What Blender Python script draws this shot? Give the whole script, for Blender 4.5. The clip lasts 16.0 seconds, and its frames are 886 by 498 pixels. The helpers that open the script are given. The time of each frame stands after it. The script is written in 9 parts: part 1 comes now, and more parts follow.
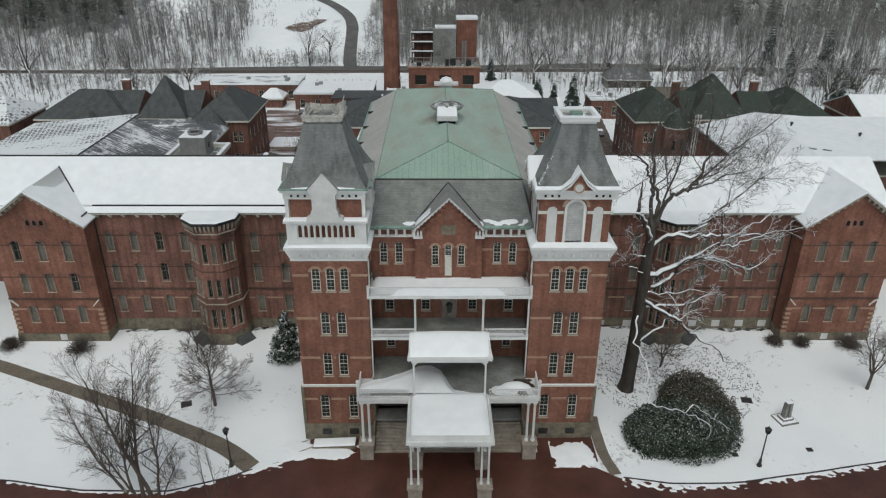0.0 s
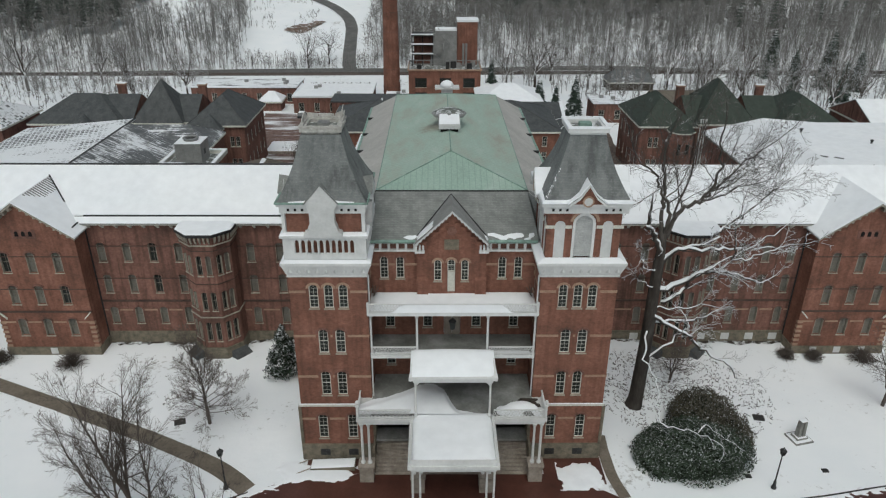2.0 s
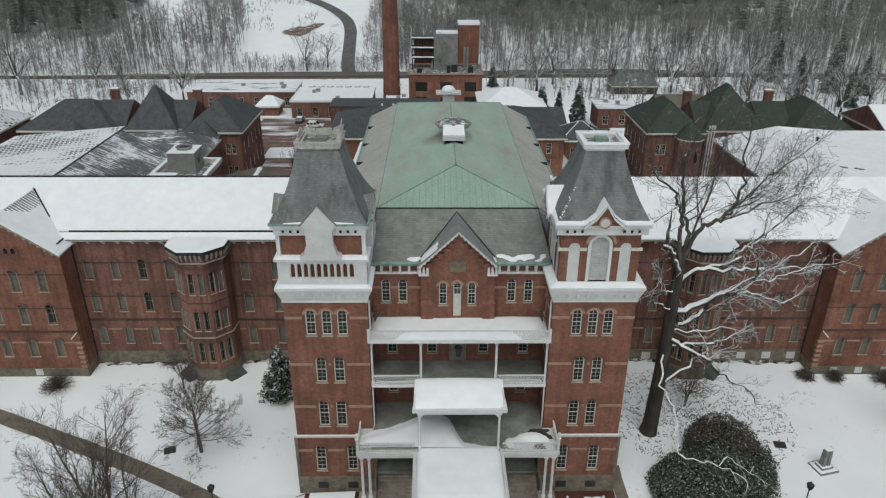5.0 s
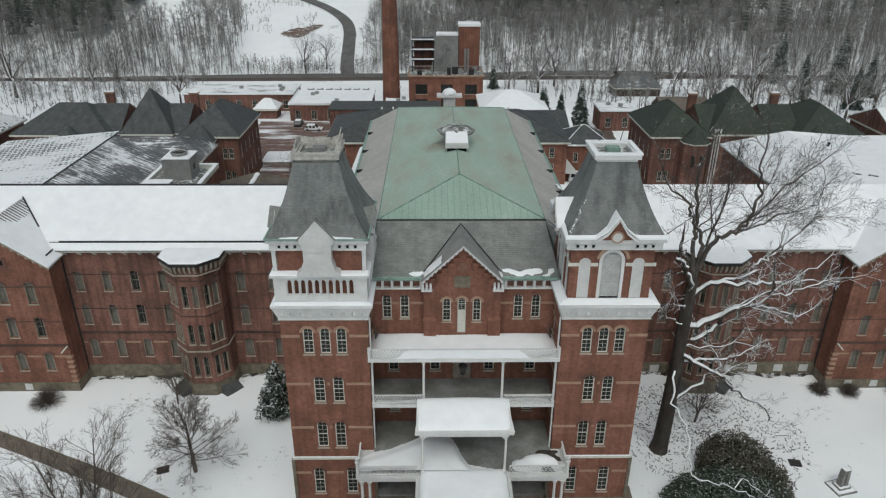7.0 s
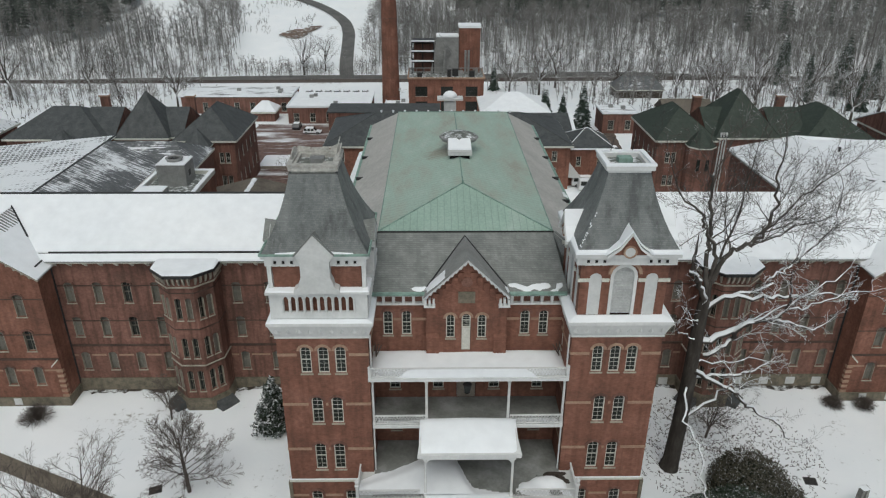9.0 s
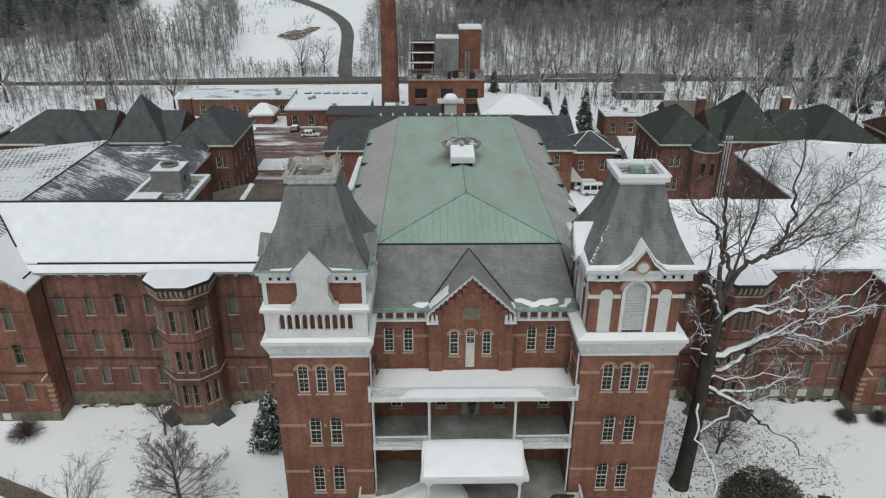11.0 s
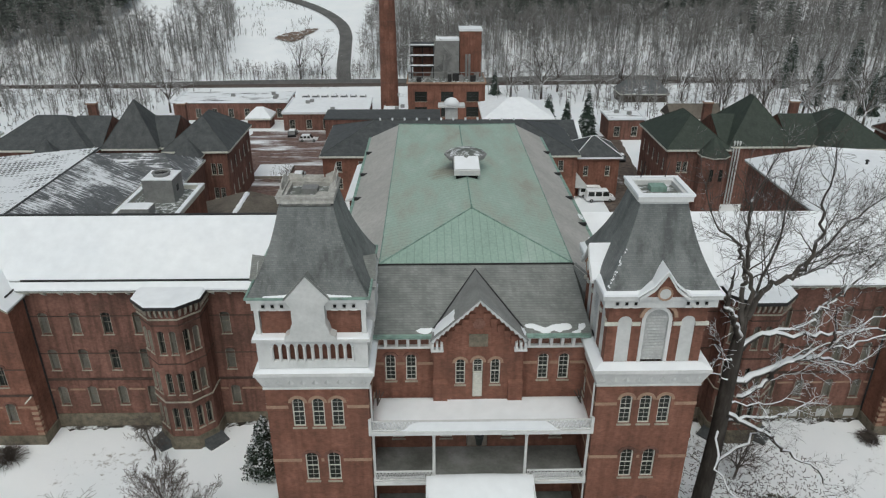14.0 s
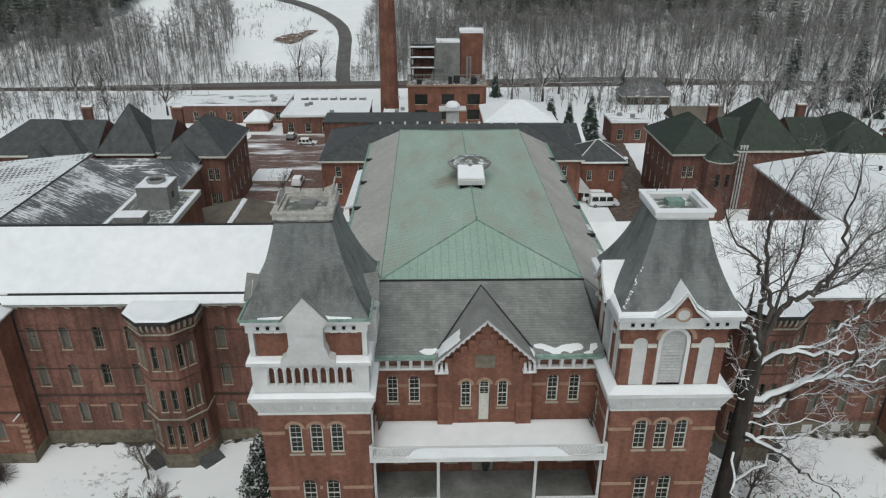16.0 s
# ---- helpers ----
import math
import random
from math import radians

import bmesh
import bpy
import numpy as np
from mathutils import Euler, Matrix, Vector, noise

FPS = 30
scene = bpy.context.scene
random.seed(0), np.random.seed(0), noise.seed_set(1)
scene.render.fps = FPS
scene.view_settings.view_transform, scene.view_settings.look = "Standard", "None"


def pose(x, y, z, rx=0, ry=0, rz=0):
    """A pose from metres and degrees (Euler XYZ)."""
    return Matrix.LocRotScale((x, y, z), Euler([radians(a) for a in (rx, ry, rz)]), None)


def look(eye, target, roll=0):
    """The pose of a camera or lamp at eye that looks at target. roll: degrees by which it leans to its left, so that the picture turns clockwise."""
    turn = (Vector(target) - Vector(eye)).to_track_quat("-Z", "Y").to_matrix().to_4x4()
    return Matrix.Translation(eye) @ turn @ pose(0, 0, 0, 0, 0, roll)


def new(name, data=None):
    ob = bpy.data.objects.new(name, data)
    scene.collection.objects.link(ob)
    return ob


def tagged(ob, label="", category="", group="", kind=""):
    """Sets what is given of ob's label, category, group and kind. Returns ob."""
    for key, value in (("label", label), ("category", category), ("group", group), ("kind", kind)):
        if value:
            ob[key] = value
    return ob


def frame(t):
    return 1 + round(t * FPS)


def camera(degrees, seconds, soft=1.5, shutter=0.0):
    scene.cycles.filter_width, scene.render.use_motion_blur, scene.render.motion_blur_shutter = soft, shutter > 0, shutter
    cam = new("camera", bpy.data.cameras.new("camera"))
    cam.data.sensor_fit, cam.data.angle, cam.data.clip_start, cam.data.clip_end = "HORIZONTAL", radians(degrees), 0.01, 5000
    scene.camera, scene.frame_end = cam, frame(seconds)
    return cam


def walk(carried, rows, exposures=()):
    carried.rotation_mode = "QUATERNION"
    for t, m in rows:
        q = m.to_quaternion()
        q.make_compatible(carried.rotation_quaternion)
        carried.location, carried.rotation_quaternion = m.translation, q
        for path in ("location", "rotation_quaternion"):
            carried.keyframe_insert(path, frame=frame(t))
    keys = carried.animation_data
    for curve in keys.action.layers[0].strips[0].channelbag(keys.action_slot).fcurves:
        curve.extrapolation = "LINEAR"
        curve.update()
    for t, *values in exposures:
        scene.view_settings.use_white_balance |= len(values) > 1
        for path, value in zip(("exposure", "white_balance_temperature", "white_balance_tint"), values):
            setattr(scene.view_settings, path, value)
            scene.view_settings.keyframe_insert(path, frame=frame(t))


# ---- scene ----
# seconds, eye in metres, degrees of looking down, yaw and roll
PATH = [
    (0.0, -1.236, -53.749, 45.176, 25.564, -0.639, 0.267),
    (1.0, -1.377, -52.417, 45.237, 25.544, -0.676, 0.294),
    (2.0, -1.531, -51.055, 45.263, 25.520, -0.710, 0.310),
    (3.0, -1.693, -49.680, 45.262, 25.493, -0.741, 0.318),
    (4.0, -1.857, -48.308, 45.243, 25.466, -0.771, 0.317),
    (5.0, -2.019, -46.951, 45.212, 25.441, -0.802, 0.310),
    (6.0, -2.178, -45.616, 45.174, 25.419, -0.833, 0.297),
    (7.0, -2.330, -44.312, 45.133, 25.400, -0.866, 0.280),
    (8.0, -2.475, -43.040, 45.093, 25.385, -0.900, 0.259),
    (9.0, -2.612, -41.801, 45.056, 25.374, -0.936, 0.236),
    (10.0, -2.742, -40.591, 45.023, 25.365, -0.974, 0.211),
    (11.0, -2.866, -39.404, 44.994, 25.358, -1.012, 0.186),
    (12.0, -2.986, -38.232, 44.967, 25.350, -1.049, 0.161),
    (13.0, -3.107, -37.063, 44.942, 25.341, -1.085, 0.137),
    (14.0, -3.231, -35.881, 44.914, 25.326, -1.117, 0.115),
    (15.0, -3.364, -34.667, 44.880, 25.303, -1.145, 0.097),
    (16.0, -3.511, -33.402, 44.834, 25.269, -1.165, 0.082),
]
EXPOSURE = -0.68
cam = camera(64.67, 16.0, 1.2)
walk(cam, [(t, pose(x, y, z, 90 - down, 0, yaw) @ pose(0, 0, 0, 0, 0, roll)) for t, x, y, z, down, yaw, roll in PATH], [(0.0, EXPOSURE, 6250, 3.2), (16.0, EXPOSURE + 0.06, 6250, 3.2)])

# ---- world and sun: a closed winter overcast ----
world = bpy.data.worlds.new("overcast")
scene.world = world
world.use_nodes = True
wn, wl = world.node_tree.nodes, world.node_tree.links
sky = wn.new("ShaderNodeTexSky")
sky.sky_type, sky.sun_disc = "NISHITA", False
sky.sun_elevation, sky.sun_rotation = radians(59), radians(184)
sky.dust_density, sky.air_density, sky.ozone_density = 6.0, 1.0, 1.0
soft_sky = wn.new("ShaderNodeHueSaturation")
soft_sky.inputs["Saturation"].default_value = 0.48
wl.new(sky.outputs[0], soft_sky.inputs["Color"])
wl.new(soft_sky.outputs[0], wn["Background"].inputs[0])
wn["Background"].inputs[1].default_value = 0.13
sun = new("sun", bpy.data.lights.new("sun", "SUN"))
sun.data.energy, sun.data.angle, sun.data.color = 0.9, radians(50), (1.0, 0.98, 0.95)
sun.matrix_world = look((-4, -46, 95), (0, 10, 0))

# ---- materials ----


def material(name, base, rough=0.8, spec=0.3, metal=0.0):
    """A principled material; returns it with its node tree's tools."""
    m = bpy.data.materials.new(name)
    m.use_nodes = True
    n, l = m.node_tree.nodes, m.node_tree.links
    b = n["Principled BSDF"]
    b.inputs["Base Color"].default_value = (*base, 1)
    b.inputs["Roughness"].default_value = rough
    b.inputs["Specular IOR Level"].default_value = spec
    b.inputs["Metallic"].default_value = metal
    return m, n, l, b


def coords(n, l, scale=(1, 1, 1)):
    g = n.new("ShaderNodeNewGeometry")
    mp = n.new("ShaderNodeMapping")
    mp.inputs["Scale"].default_value = scale
    l.new(g.outputs["Position"], mp.inputs["Vector"])
    return mp.outputs[0]


def noise_tex(n, l, vec, scale, detail=4, rough=0.55):
    t = n.new("ShaderNodeTexNoise")
    t.inputs["Scale"].default_value, t.inputs["Detail"].default_value = scale, detail
    t.inputs["Roughness"].default_value = rough
    l.new(vec, t.inputs["Vector"])
    return t.outputs["Fac"]


def ramp(n, l, fac, stops):
    r = n.new("ShaderNodeValToRGB")
    e = r.color_ramp.elements
    e[0].position, e[1].position = stops[0][0], stops[-1][0]
    e[0].color, e[1].color = (*stops[0][1], 1), (*stops[-1][1], 1)
    for p, c in stops[1:-1]:
        e.new(p).color = (*c, 1)
    l.new(fac, r.inputs[0])
    return r.outputs[0]


def mix(n, l, fac, a, b, mode="MIX"):
    m = n.new("ShaderNodeMix")
    m.data_type, m.blend_type = "RGBA", mode
    for sock, v in ((m.inputs[0], fac), (m.inputs[6], a), (m.inputs[7], b)):
        if isinstance(v, (int, float)):
            sock.default_value = v
        elif isinstance(v, tuple):
            sock.default_value = (*v, 1)
        else:
            l.new(v, sock)
    return m.outputs[2]


def maths(n, l, op, a, b=0.0):
    m = n.new("ShaderNodeMath")
    m.operation = op
    for sock, v in ((m.inputs[0], a), (m.inputs[1], b)):
        if isinstance(v, (int, float)):
            sock.default_value = v
        else:
            l.new(v, sock)
    return m.outputs[0]


def bump(n, l, b, height, strength=0.3, distance=0.02):
    k = n.new("ShaderNodeBump")
    k.inputs["Strength"].default_value, k.inputs["Distance"].default_value = strength, distance
    l.new(height, k.inputs["Height"])
    l.new(k.outputs[0], b.inputs["Normal"])


def up_facing(n, l, low=0.45, high=0.7):
    g = n.new("ShaderNodeNewGeometry")
    s = n.new("ShaderNodeSeparateXYZ")
    l.new(g.outputs["Normal"], s.inputs[0])
    m = n.new("ShaderNodeMapRange")
    m.inputs[1].default_value, m.inputs[2].default_value = low, high
    l.new(s.outputs[2], m.inputs[0])
    return m.outputs[0]


def brick_material(name, dark, mid, light, soot=0.55, reach=0.45):
    m, n, l, b = material(name, mid, 0.88, 0.2)
    v = coords(n, l)
    big = ramp(n, l, noise_tex(n, l, v, 0.35, 5), [(0.3, dark), (0.5, mid), (0.72, light)])
    streak = noise_tex(n, l, coords(n, l, (2.0, 2.0, 0.13)), 1.0, 5)
    big = mix(n, l, maths(n, l, "MULTIPLY", ramp(n, l, streak, [(reach, (0, 0, 0)), (reach + 0.25, (1, 1, 1))]), soot), big, tuple(c * 0.55 for c in dark))
    # courses and single bricks
    w = n.new("ShaderNodeTexBrick")
    w.inputs["Scale"].default_value = 1.0
    w.inputs["Brick Width"].default_value, w.inputs["Row Height"].default_value = 0.22, 0.075
    w.inputs["Mortar Size"].default_value, w.inputs["Bias"].default_value = 0.008, 0.0
    w.inputs["Color1"].default_value, w.inputs["Color2"].default_value = (0.85, 0.85, 0.85, 1), (1.15, 1.1, 1.1, 1)
    w.inputs["Mortar"].default_value = (0.95, 1.0, 1.05, 1)
    g = n.new("ShaderNodeNewGeometry")
    s, c = n.new("ShaderNodeSeparateXYZ"), n.new("ShaderNodeCombineXYZ")
    l.new(g.outputs["Position"], s.inputs[0])
    l.new(maths(n, l, "ADD", s.outputs[0], s.outputs[1]), c.inputs[0])
    l.new(s.outputs[2], c.inputs[1])
    l.new(c.outputs[0], w.inputs["Vector"])
    col = mix(n, l, 0.8, big, w.outputs["Color"], "MULTIPLY")
    fine = ramp(n, l, noise_tex(n, l, v, 3.0, 4), [(0.3, (0.8, 0.8, 0.8)), (0.7, (1.15, 1.15, 1.15))])
    l.new(mix(n, l, 1.0, col, fine, "MULTIPLY"), b.inputs["Base Color"])
    bump(n, l, b, w.outputs["Fac"], 0.15, 0.01)
    return m


def mottled(name, stops, scale=1.0, fine=6.0, rough=0.8, spec=0.3, metal=0.0, bump_by=0.2, stretch=(1, 1, 1), grain=0.16):
    m, n, l, b = material(name, stops[0][1], rough, spec, metal)
    v = coords(n, l, stretch)
    a = ramp(n, l, noise_tex(n, l, v, scale, 6, 0.6), stops)
    f = noise_tex(n, l, v, fine, 4)
    g = ramp(n, l, f, [(0.25, (1 - grain,) * 3), (0.75, (1 + grain * 0.9,) * 3)])
    l.new(mix(n, l, 1.0, a, g, "MULTIPLY"), b.inputs["Base Color"])
    bump(n, l, b, f, bump_by, 0.03)
    return m


def snow_over(name, under, amount=0.5, scale=0.8, stretch=(1, 1, 1), low=0.3, high=0.6, under2=None):
    """A surface with snow lying in patches on its upward faces."""
    m, n, l, b = material(name, under, 0.85, 0.25)
    v = coords(n, l, stretch)
    p = noise_tex(n, l, v, scale, 6, 0.65)
    p = ramp(n, l, p, [(max(0.0, 0.97 - amount * 0.94 - 0.06), (0, 0, 0)), (min(1.0, 1.0 - amount * 0.94 + 0.06), (1, 1, 1))])
    fac = maths(n, l, "MULTIPLY", p, up_facing(n, l, low, high))
    u = ramp(n, l, noise_tex(n, l, coords(n, l), 1.3, 5), [(0.3, tuple(c * 0.65 for c in under)), (0.7, under2 or tuple(c * 1.25 for c in under))])
    l.new(mix(n, l, fac, u, (0.82, 0.84, 0.86)), b.inputs["Base Color"])
    bump(n, l, b, p, 0.3, 0.04)
    return m


BRICK = brick_material("red_brick", (0.158, 0.080, 0.058), (0.217, 0.103, 0.072), (0.29, 0.144, 0.104), 0.45)
BRICK_OLD = brick_material("weathered_brick", (0.130, 0.076, 0.060), (0.198, 0.104, 0.080), (0.270, 0.142, 0.110), 0.7, 0.44)
SNOW = mottled("snow", [(0.3, (0.82, 0.845, 0.87)), (0.7, (0.87, 0.885, 0.90))], 0.15, 0.9, 0.7, 0.2, 0, 0.12, grain=0.05)
WHITE = mottled("white_paint", [(0.25, (0.53, 0.54, 0.53)), (0.6, (0.66, 0.665, 0.655))], 0.5, 5, 0.55, 0.3, 0, 0.03, (1, 1, 0.5), grain=0.06)
CREAM = mottled("cream_paint", [(0.3, (0.54, 0.54, 0.48)), (0.7, (0.66, 0.655, 0.59))], 1.5, 8, 0.6, 0.3, 0, 0.05)
STONE = mottled("sandstone_trim", [(0.3, (0.29, 0.18, 0.13)), (0.7, (0.40, 0.28, 0.20))], 1.2, 9, 0.9, 0.2)
SILL = mottled("weathered_sill", [(0.3, (0.31, 0.28, 0.225)), (0.7, (0.44, 0.41, 0.345))], 1.5, 8, 0.85, 0.2)
BASESTONE = mottled("rubble_base_stone", [(0.3, (0.10, 0.095, 0.07)), (0.5, (0.17, 0.15, 0.115)), (0.75, (0.25, 0.21, 0.16))], 1.4, 7, 0.92, 0.2, 0, 0.6)
GLASS, _n, _l, _b = material("window_glass", (0.028, 0.031, 0.028), 0.12, 0.25)
BLIND = mottled("boarded_pane", [(0.3, (0.13, 0.125, 0.105)), (0.7, (0.20, 0.19, 0.165))], 0.8, 8, 0.6, 0.3)
BOARD = mottled("painted_board", [(0.3, (0.50, 0.51, 0.50)), (0.7, (0.61, 0.615, 0.605))], 0.7, 5, 0.6, 0.3, 0, 0.04, grain=0.07)
LOUVRE = mottled("grey_louvre", [(0.3, (0.42, 0.43, 0.43)), (0.7, (0.58, 0.59, 0.58))], 1.2, 7, 0.6, 0.3)
DARK = mottled("dark_void", [(0.3, (0.012, 0.012, 0.013)), (0.7, (0.022, 0.021, 0.02))], 1, 4, 0.9, 0.1)
PORCHFLOOR = mottled("grey_porch_floor", [(0.3, (0.11, 0.112, 0.10)), (0.5, (0.19, 0.192, 0.18)), (0.75, (0.33, 0.335, 0.325))], 0.4, 5, 0.7, 0.3)
STEP = mottled("brown_step_stone", [(0.3, (0.21, 0.18, 0.15)), (0.7, (0.36, 0.32, 0.275))], 1.2, 6, 0.85, 0.25)
IRON = mottled("dark_iron", [(0.3, (0.02, 0.02, 0.02)), (0.7, (0.05, 0.05, 0.05))], 3, 9, 0.5, 0.4, 0.3)
WETBRICK = mottled("wet_brick_paving", [(0.3, (0.055, 0.024, 0.019)), (0.5, (0.085, 0.035, 0.026)), (0.75, (0.12, 0.055, 0.042))], 0.35, 5, 0.32, 0.45, 0, 0.15)
ASPHALT = mottled("grey_asphalt", [(0.3, (0.10, 0.10, 0.098)), (0.7, (0.16, 0.158, 0.15))], 0.3, 5, 0.75, 0.3)
PATHSTONE = mottled("path_paving", [(0.3, (0.13, 0.11, 0.085)), (0.7, (0.21, 0.18, 0.145))], 0.5, 4, 0.7, 0.3)
BARK = snow_over("snowy_bark", (0.075, 0.062, 0.052), 0.66, 1.1, (1, 1, 1), 0.25, 0.6)
BARK_DRY = snow_over("bare_bark", (0.105, 0.088, 0.076), 0.35, 1.4, (1, 1, 1), 0.35, 0.8)
TWIG, _n, _l, _b = material("far_twigs", (0.21, 0.203, 0.194), 0.9, 0.15)
TWIG_PALE = snow_over("snow_dusted_twigs", (0.235, 0.227, 0.215), 0.45, 0.9, (1, 1, 1), 0.3, 0.7)
TWIG_DARK, _n, _l, _b = material("far_dark_trunks", (0.105, 0.10, 0.095), 0.9, 0.15)
JAMB = mottled("weathered_pale_jamb", [(0.3, (0.26, 0.235, 0.19)), (0.7, (0.42, 0.39, 0.33))], 2, 8, 0.8, 0.2)
OLDFRAME = mottled("weathered_dark_frame", [(0.3, (0.15, 0.135, 0.11)), (0.7, (0.25, 0.23, 0.19))], 2, 8, 0.8, 0.2)
GRATE = mottled("iron_grate", [(0.3, (0.03, 0.03, 0.03)), (0.7, (0.07, 0.065, 0.06))], 3, 12, 0.7, 0.3)


def slate_material(name, dark, light, snowy=0.0, streak=(0.5, 0.5, 3.0), stained=0.22, row=0.16, held=0.0):
    """Rows of slates, darker and lighter one by one, with stains that run down the slope."""
    m, n, l, b = material(name, dark, 0.62, 0.35)
    g = n.new("ShaderNodeNewGeometry")
    s, c = n.new("ShaderNodeSeparateXYZ"), n.new("ShaderNodeCombineXYZ")
    l.new(g.outputs["Position"], s.inputs[0])
    w = n.new("ShaderNodeTexBrick")
    w.inputs["Scale"].default_value = 1.0
    w.inputs["Brick Width"].default_value, w.inputs["Row Height"].default_value = 0.27, row
    w.inputs["Mortar Size"].default_value = 0.012
    w.inputs["Color1"].default_value, w.inputs["Color2"].default_value = (0.80, 0.805, 0.81, 1), (1.16, 1.16, 1.15, 1)
    w.inputs["Mortar"].default_value = (0.66, 0.66, 0.67, 1)
    l.new(maths(n, l, "ADD", s.outputs[0], maths(n, l, "MULTIPLY", s.outputs[1], 0.73)), c.inputs[0])
    l.new(s.outputs[2], c.inputs[1])
    l.new(c.outputs[0], w.inputs["Vector"])
    v = coords(n, l, (1.2, 1.2, 0.25))
    base = ramp(n, l, noise_tex(n, l, v, 0.8, 6, 0.62), [(0.3, dark), (0.72, light)])
    stain = noise_tex(n, l, coords(n, l, (1.1, 1.1, 0.05)), 1.0, 5, 0.6)
    base = mix(n, l, ramp(n, l, stain, [(0.47, (0, 0, 0)), (0.66, (stained, stained, stained))]), base, tuple(c * 0.62 for c in dark))
    lichen = noise_tex(n, l, coords(n, l), 2.3, 5, 0.7)
    base = mix(n, l, ramp(n, l, lichen, [(0.58, (0, 0, 0)), (0.72, (0.5, 0.5, 0.5))]), base, tuple(c * 1.3 for c in light))
    col = mix(n, l, 0.6, base, w.outputs["Color"], "MULTIPLY")
    if snowy:
        p = noise_tex(n, l, coords(n, l, streak), 1.0, 3, 0.6)
        big = noise_tex(n, l, coords(n, l), 0.1, 4, 0.6)
        fine = noise_tex(n, l, coords(n, l), 1.7, 4, 0.7)
        sumup = maths(n, l, "ADD", maths(n, l, "MULTIPLY", fine, 0.25), maths(n, l, "ADD", maths(n, l, "MULTIPLY", p, 0.5), big))
        if held:
            # snow caught in the courses between the slates
            k = n.new("ShaderNodeTexBrick")
            k.inputs["Scale"].default_value, k.inputs["Brick Width"].default_value, k.inputs["Row Height"].default_value = 1.0, 0.75, 1.1
            k.inputs["Mortar Size"].default_value, k.inputs["Mortar Smooth"].default_value = 0.16, 0.6
            l.new(g.outputs["Position"], k.inputs["Vector"])
            sumup = maths(n, l, "ADD", sumup, maths(n, l, "MULTIPLY", k.outputs["Fac"], held))
        fac = ramp(n, l, sumup, [(1.03 - snowy * 0.35, (0, 0, 0)), (1.12 - snowy * 0.35, (1, 1, 1))])
        col = mix(n, l, fac, col, (0.8, 0.82, 0.84))
    l.new(col, b.inputs["Base Color"])
    bump(n, l, b, w.outputs["Fac"], 0.35, 0.02)
    return m


SLATE = slate_material("grey_slate", (0.175, 0.183, 0.175), (0.28, 0.288, 0.272), stained=0.12, row=0.085)
SLATE_TOWER = slate_material("stained_tower_slate", (0.135, 0.145, 0.143), (0.225, 0.236, 0.229), stained=0.85, row=0.11)
SLATE_REAR = slate_material("dark_rear_slate", (0.052, 0.057, 0.059), (0.10, 0.106, 0.106))
SLATE_SNOW = slate_material("slate_with_snow", (0.10, 0.106, 0.11), (0.17, 0.176, 0.18), 0.36, (0.3, 4.2, 0.3))
SLATE_SNOWIER = slate_material("slate_under_snow", (0.10, 0.106, 0.11), (0.17, 0.176, 0.18), 0.60, (0.5, 2.2, 0.5), held=0.22)
SLATE_GREEN = slate_material("dark_green_shingle", (0.032, 0.043, 0.034), (0.054, 0.07, 0.054))


def seamed(name, stops, pitch, across, relief=0.4, stain=None):
    """Sheet metal with standing seams every pitch metres."""
    m, n, l, b = material(name, stops[0][1], 0.55, 0.35)
    col = ramp(n, l, noise_tex(n, l, coords(n, l, (1, 0.35, 1)), 0.45, 6, 0.62), stops)
    g = n.new("ShaderNodeNewGeometry")
    s = n.new("ShaderNodeSeparateXYZ")
    l.new(g.outputs["Position"], s.inputs[0])
    if stain:
        # brown run-off round the ventilator
        x, y, rx, ry = stain
        dx = maths(n, l, "DIVIDE", maths(n, l, "SUBTRACT", s.outputs[0], x), rx)
        dy = maths(n, l, "DIVIDE", maths(n, l, "SUBTRACT", s.outputs[1], y), ry)
        d = maths(n, l, "SQRT", maths(n, l, "ADD", maths(n, l, "MULTIPLY", dx, dx), maths(n, l, "MULTIPLY", dy, dy)))
        d = maths(n, l, "ADD", d, maths(n, l, "MULTIPLY", noise_tex(n, l, coords(n, l, (0.5, 1.6, 1)), 0.9, 6, 0.65), 1.1))
        col = mix(n, l, ramp(n, l, d, [(0.75, (0.85, 0.85, 0.85)), (1.45, (0, 0, 0))]), col, (0.28, 0.27, 0.215))
    saw = maths(n, l, "PINGPONG", s.outputs[across], pitch / 2)
    line = maths(n, l, "LESS_THAN", saw, 0.035)
    f = noise_tex(n, l, coords(n, l), 5.0, 4)
    col = mix(n, l, 1.0, col, ramp(n, l, f, [(0.3, (0.88, 0.88, 0.88)), (0.7, (1.1, 1.1, 1.1))]), "MULTIPLY")
    l.new(mix(n, l, maths(n, l, "MULTIPLY", line, 0.3), col, tuple(c * 0.5 for c in stops[0][1])), b.inputs["Base Color"])
    bump(n, l, b, line, relief, 0.03)
    return m


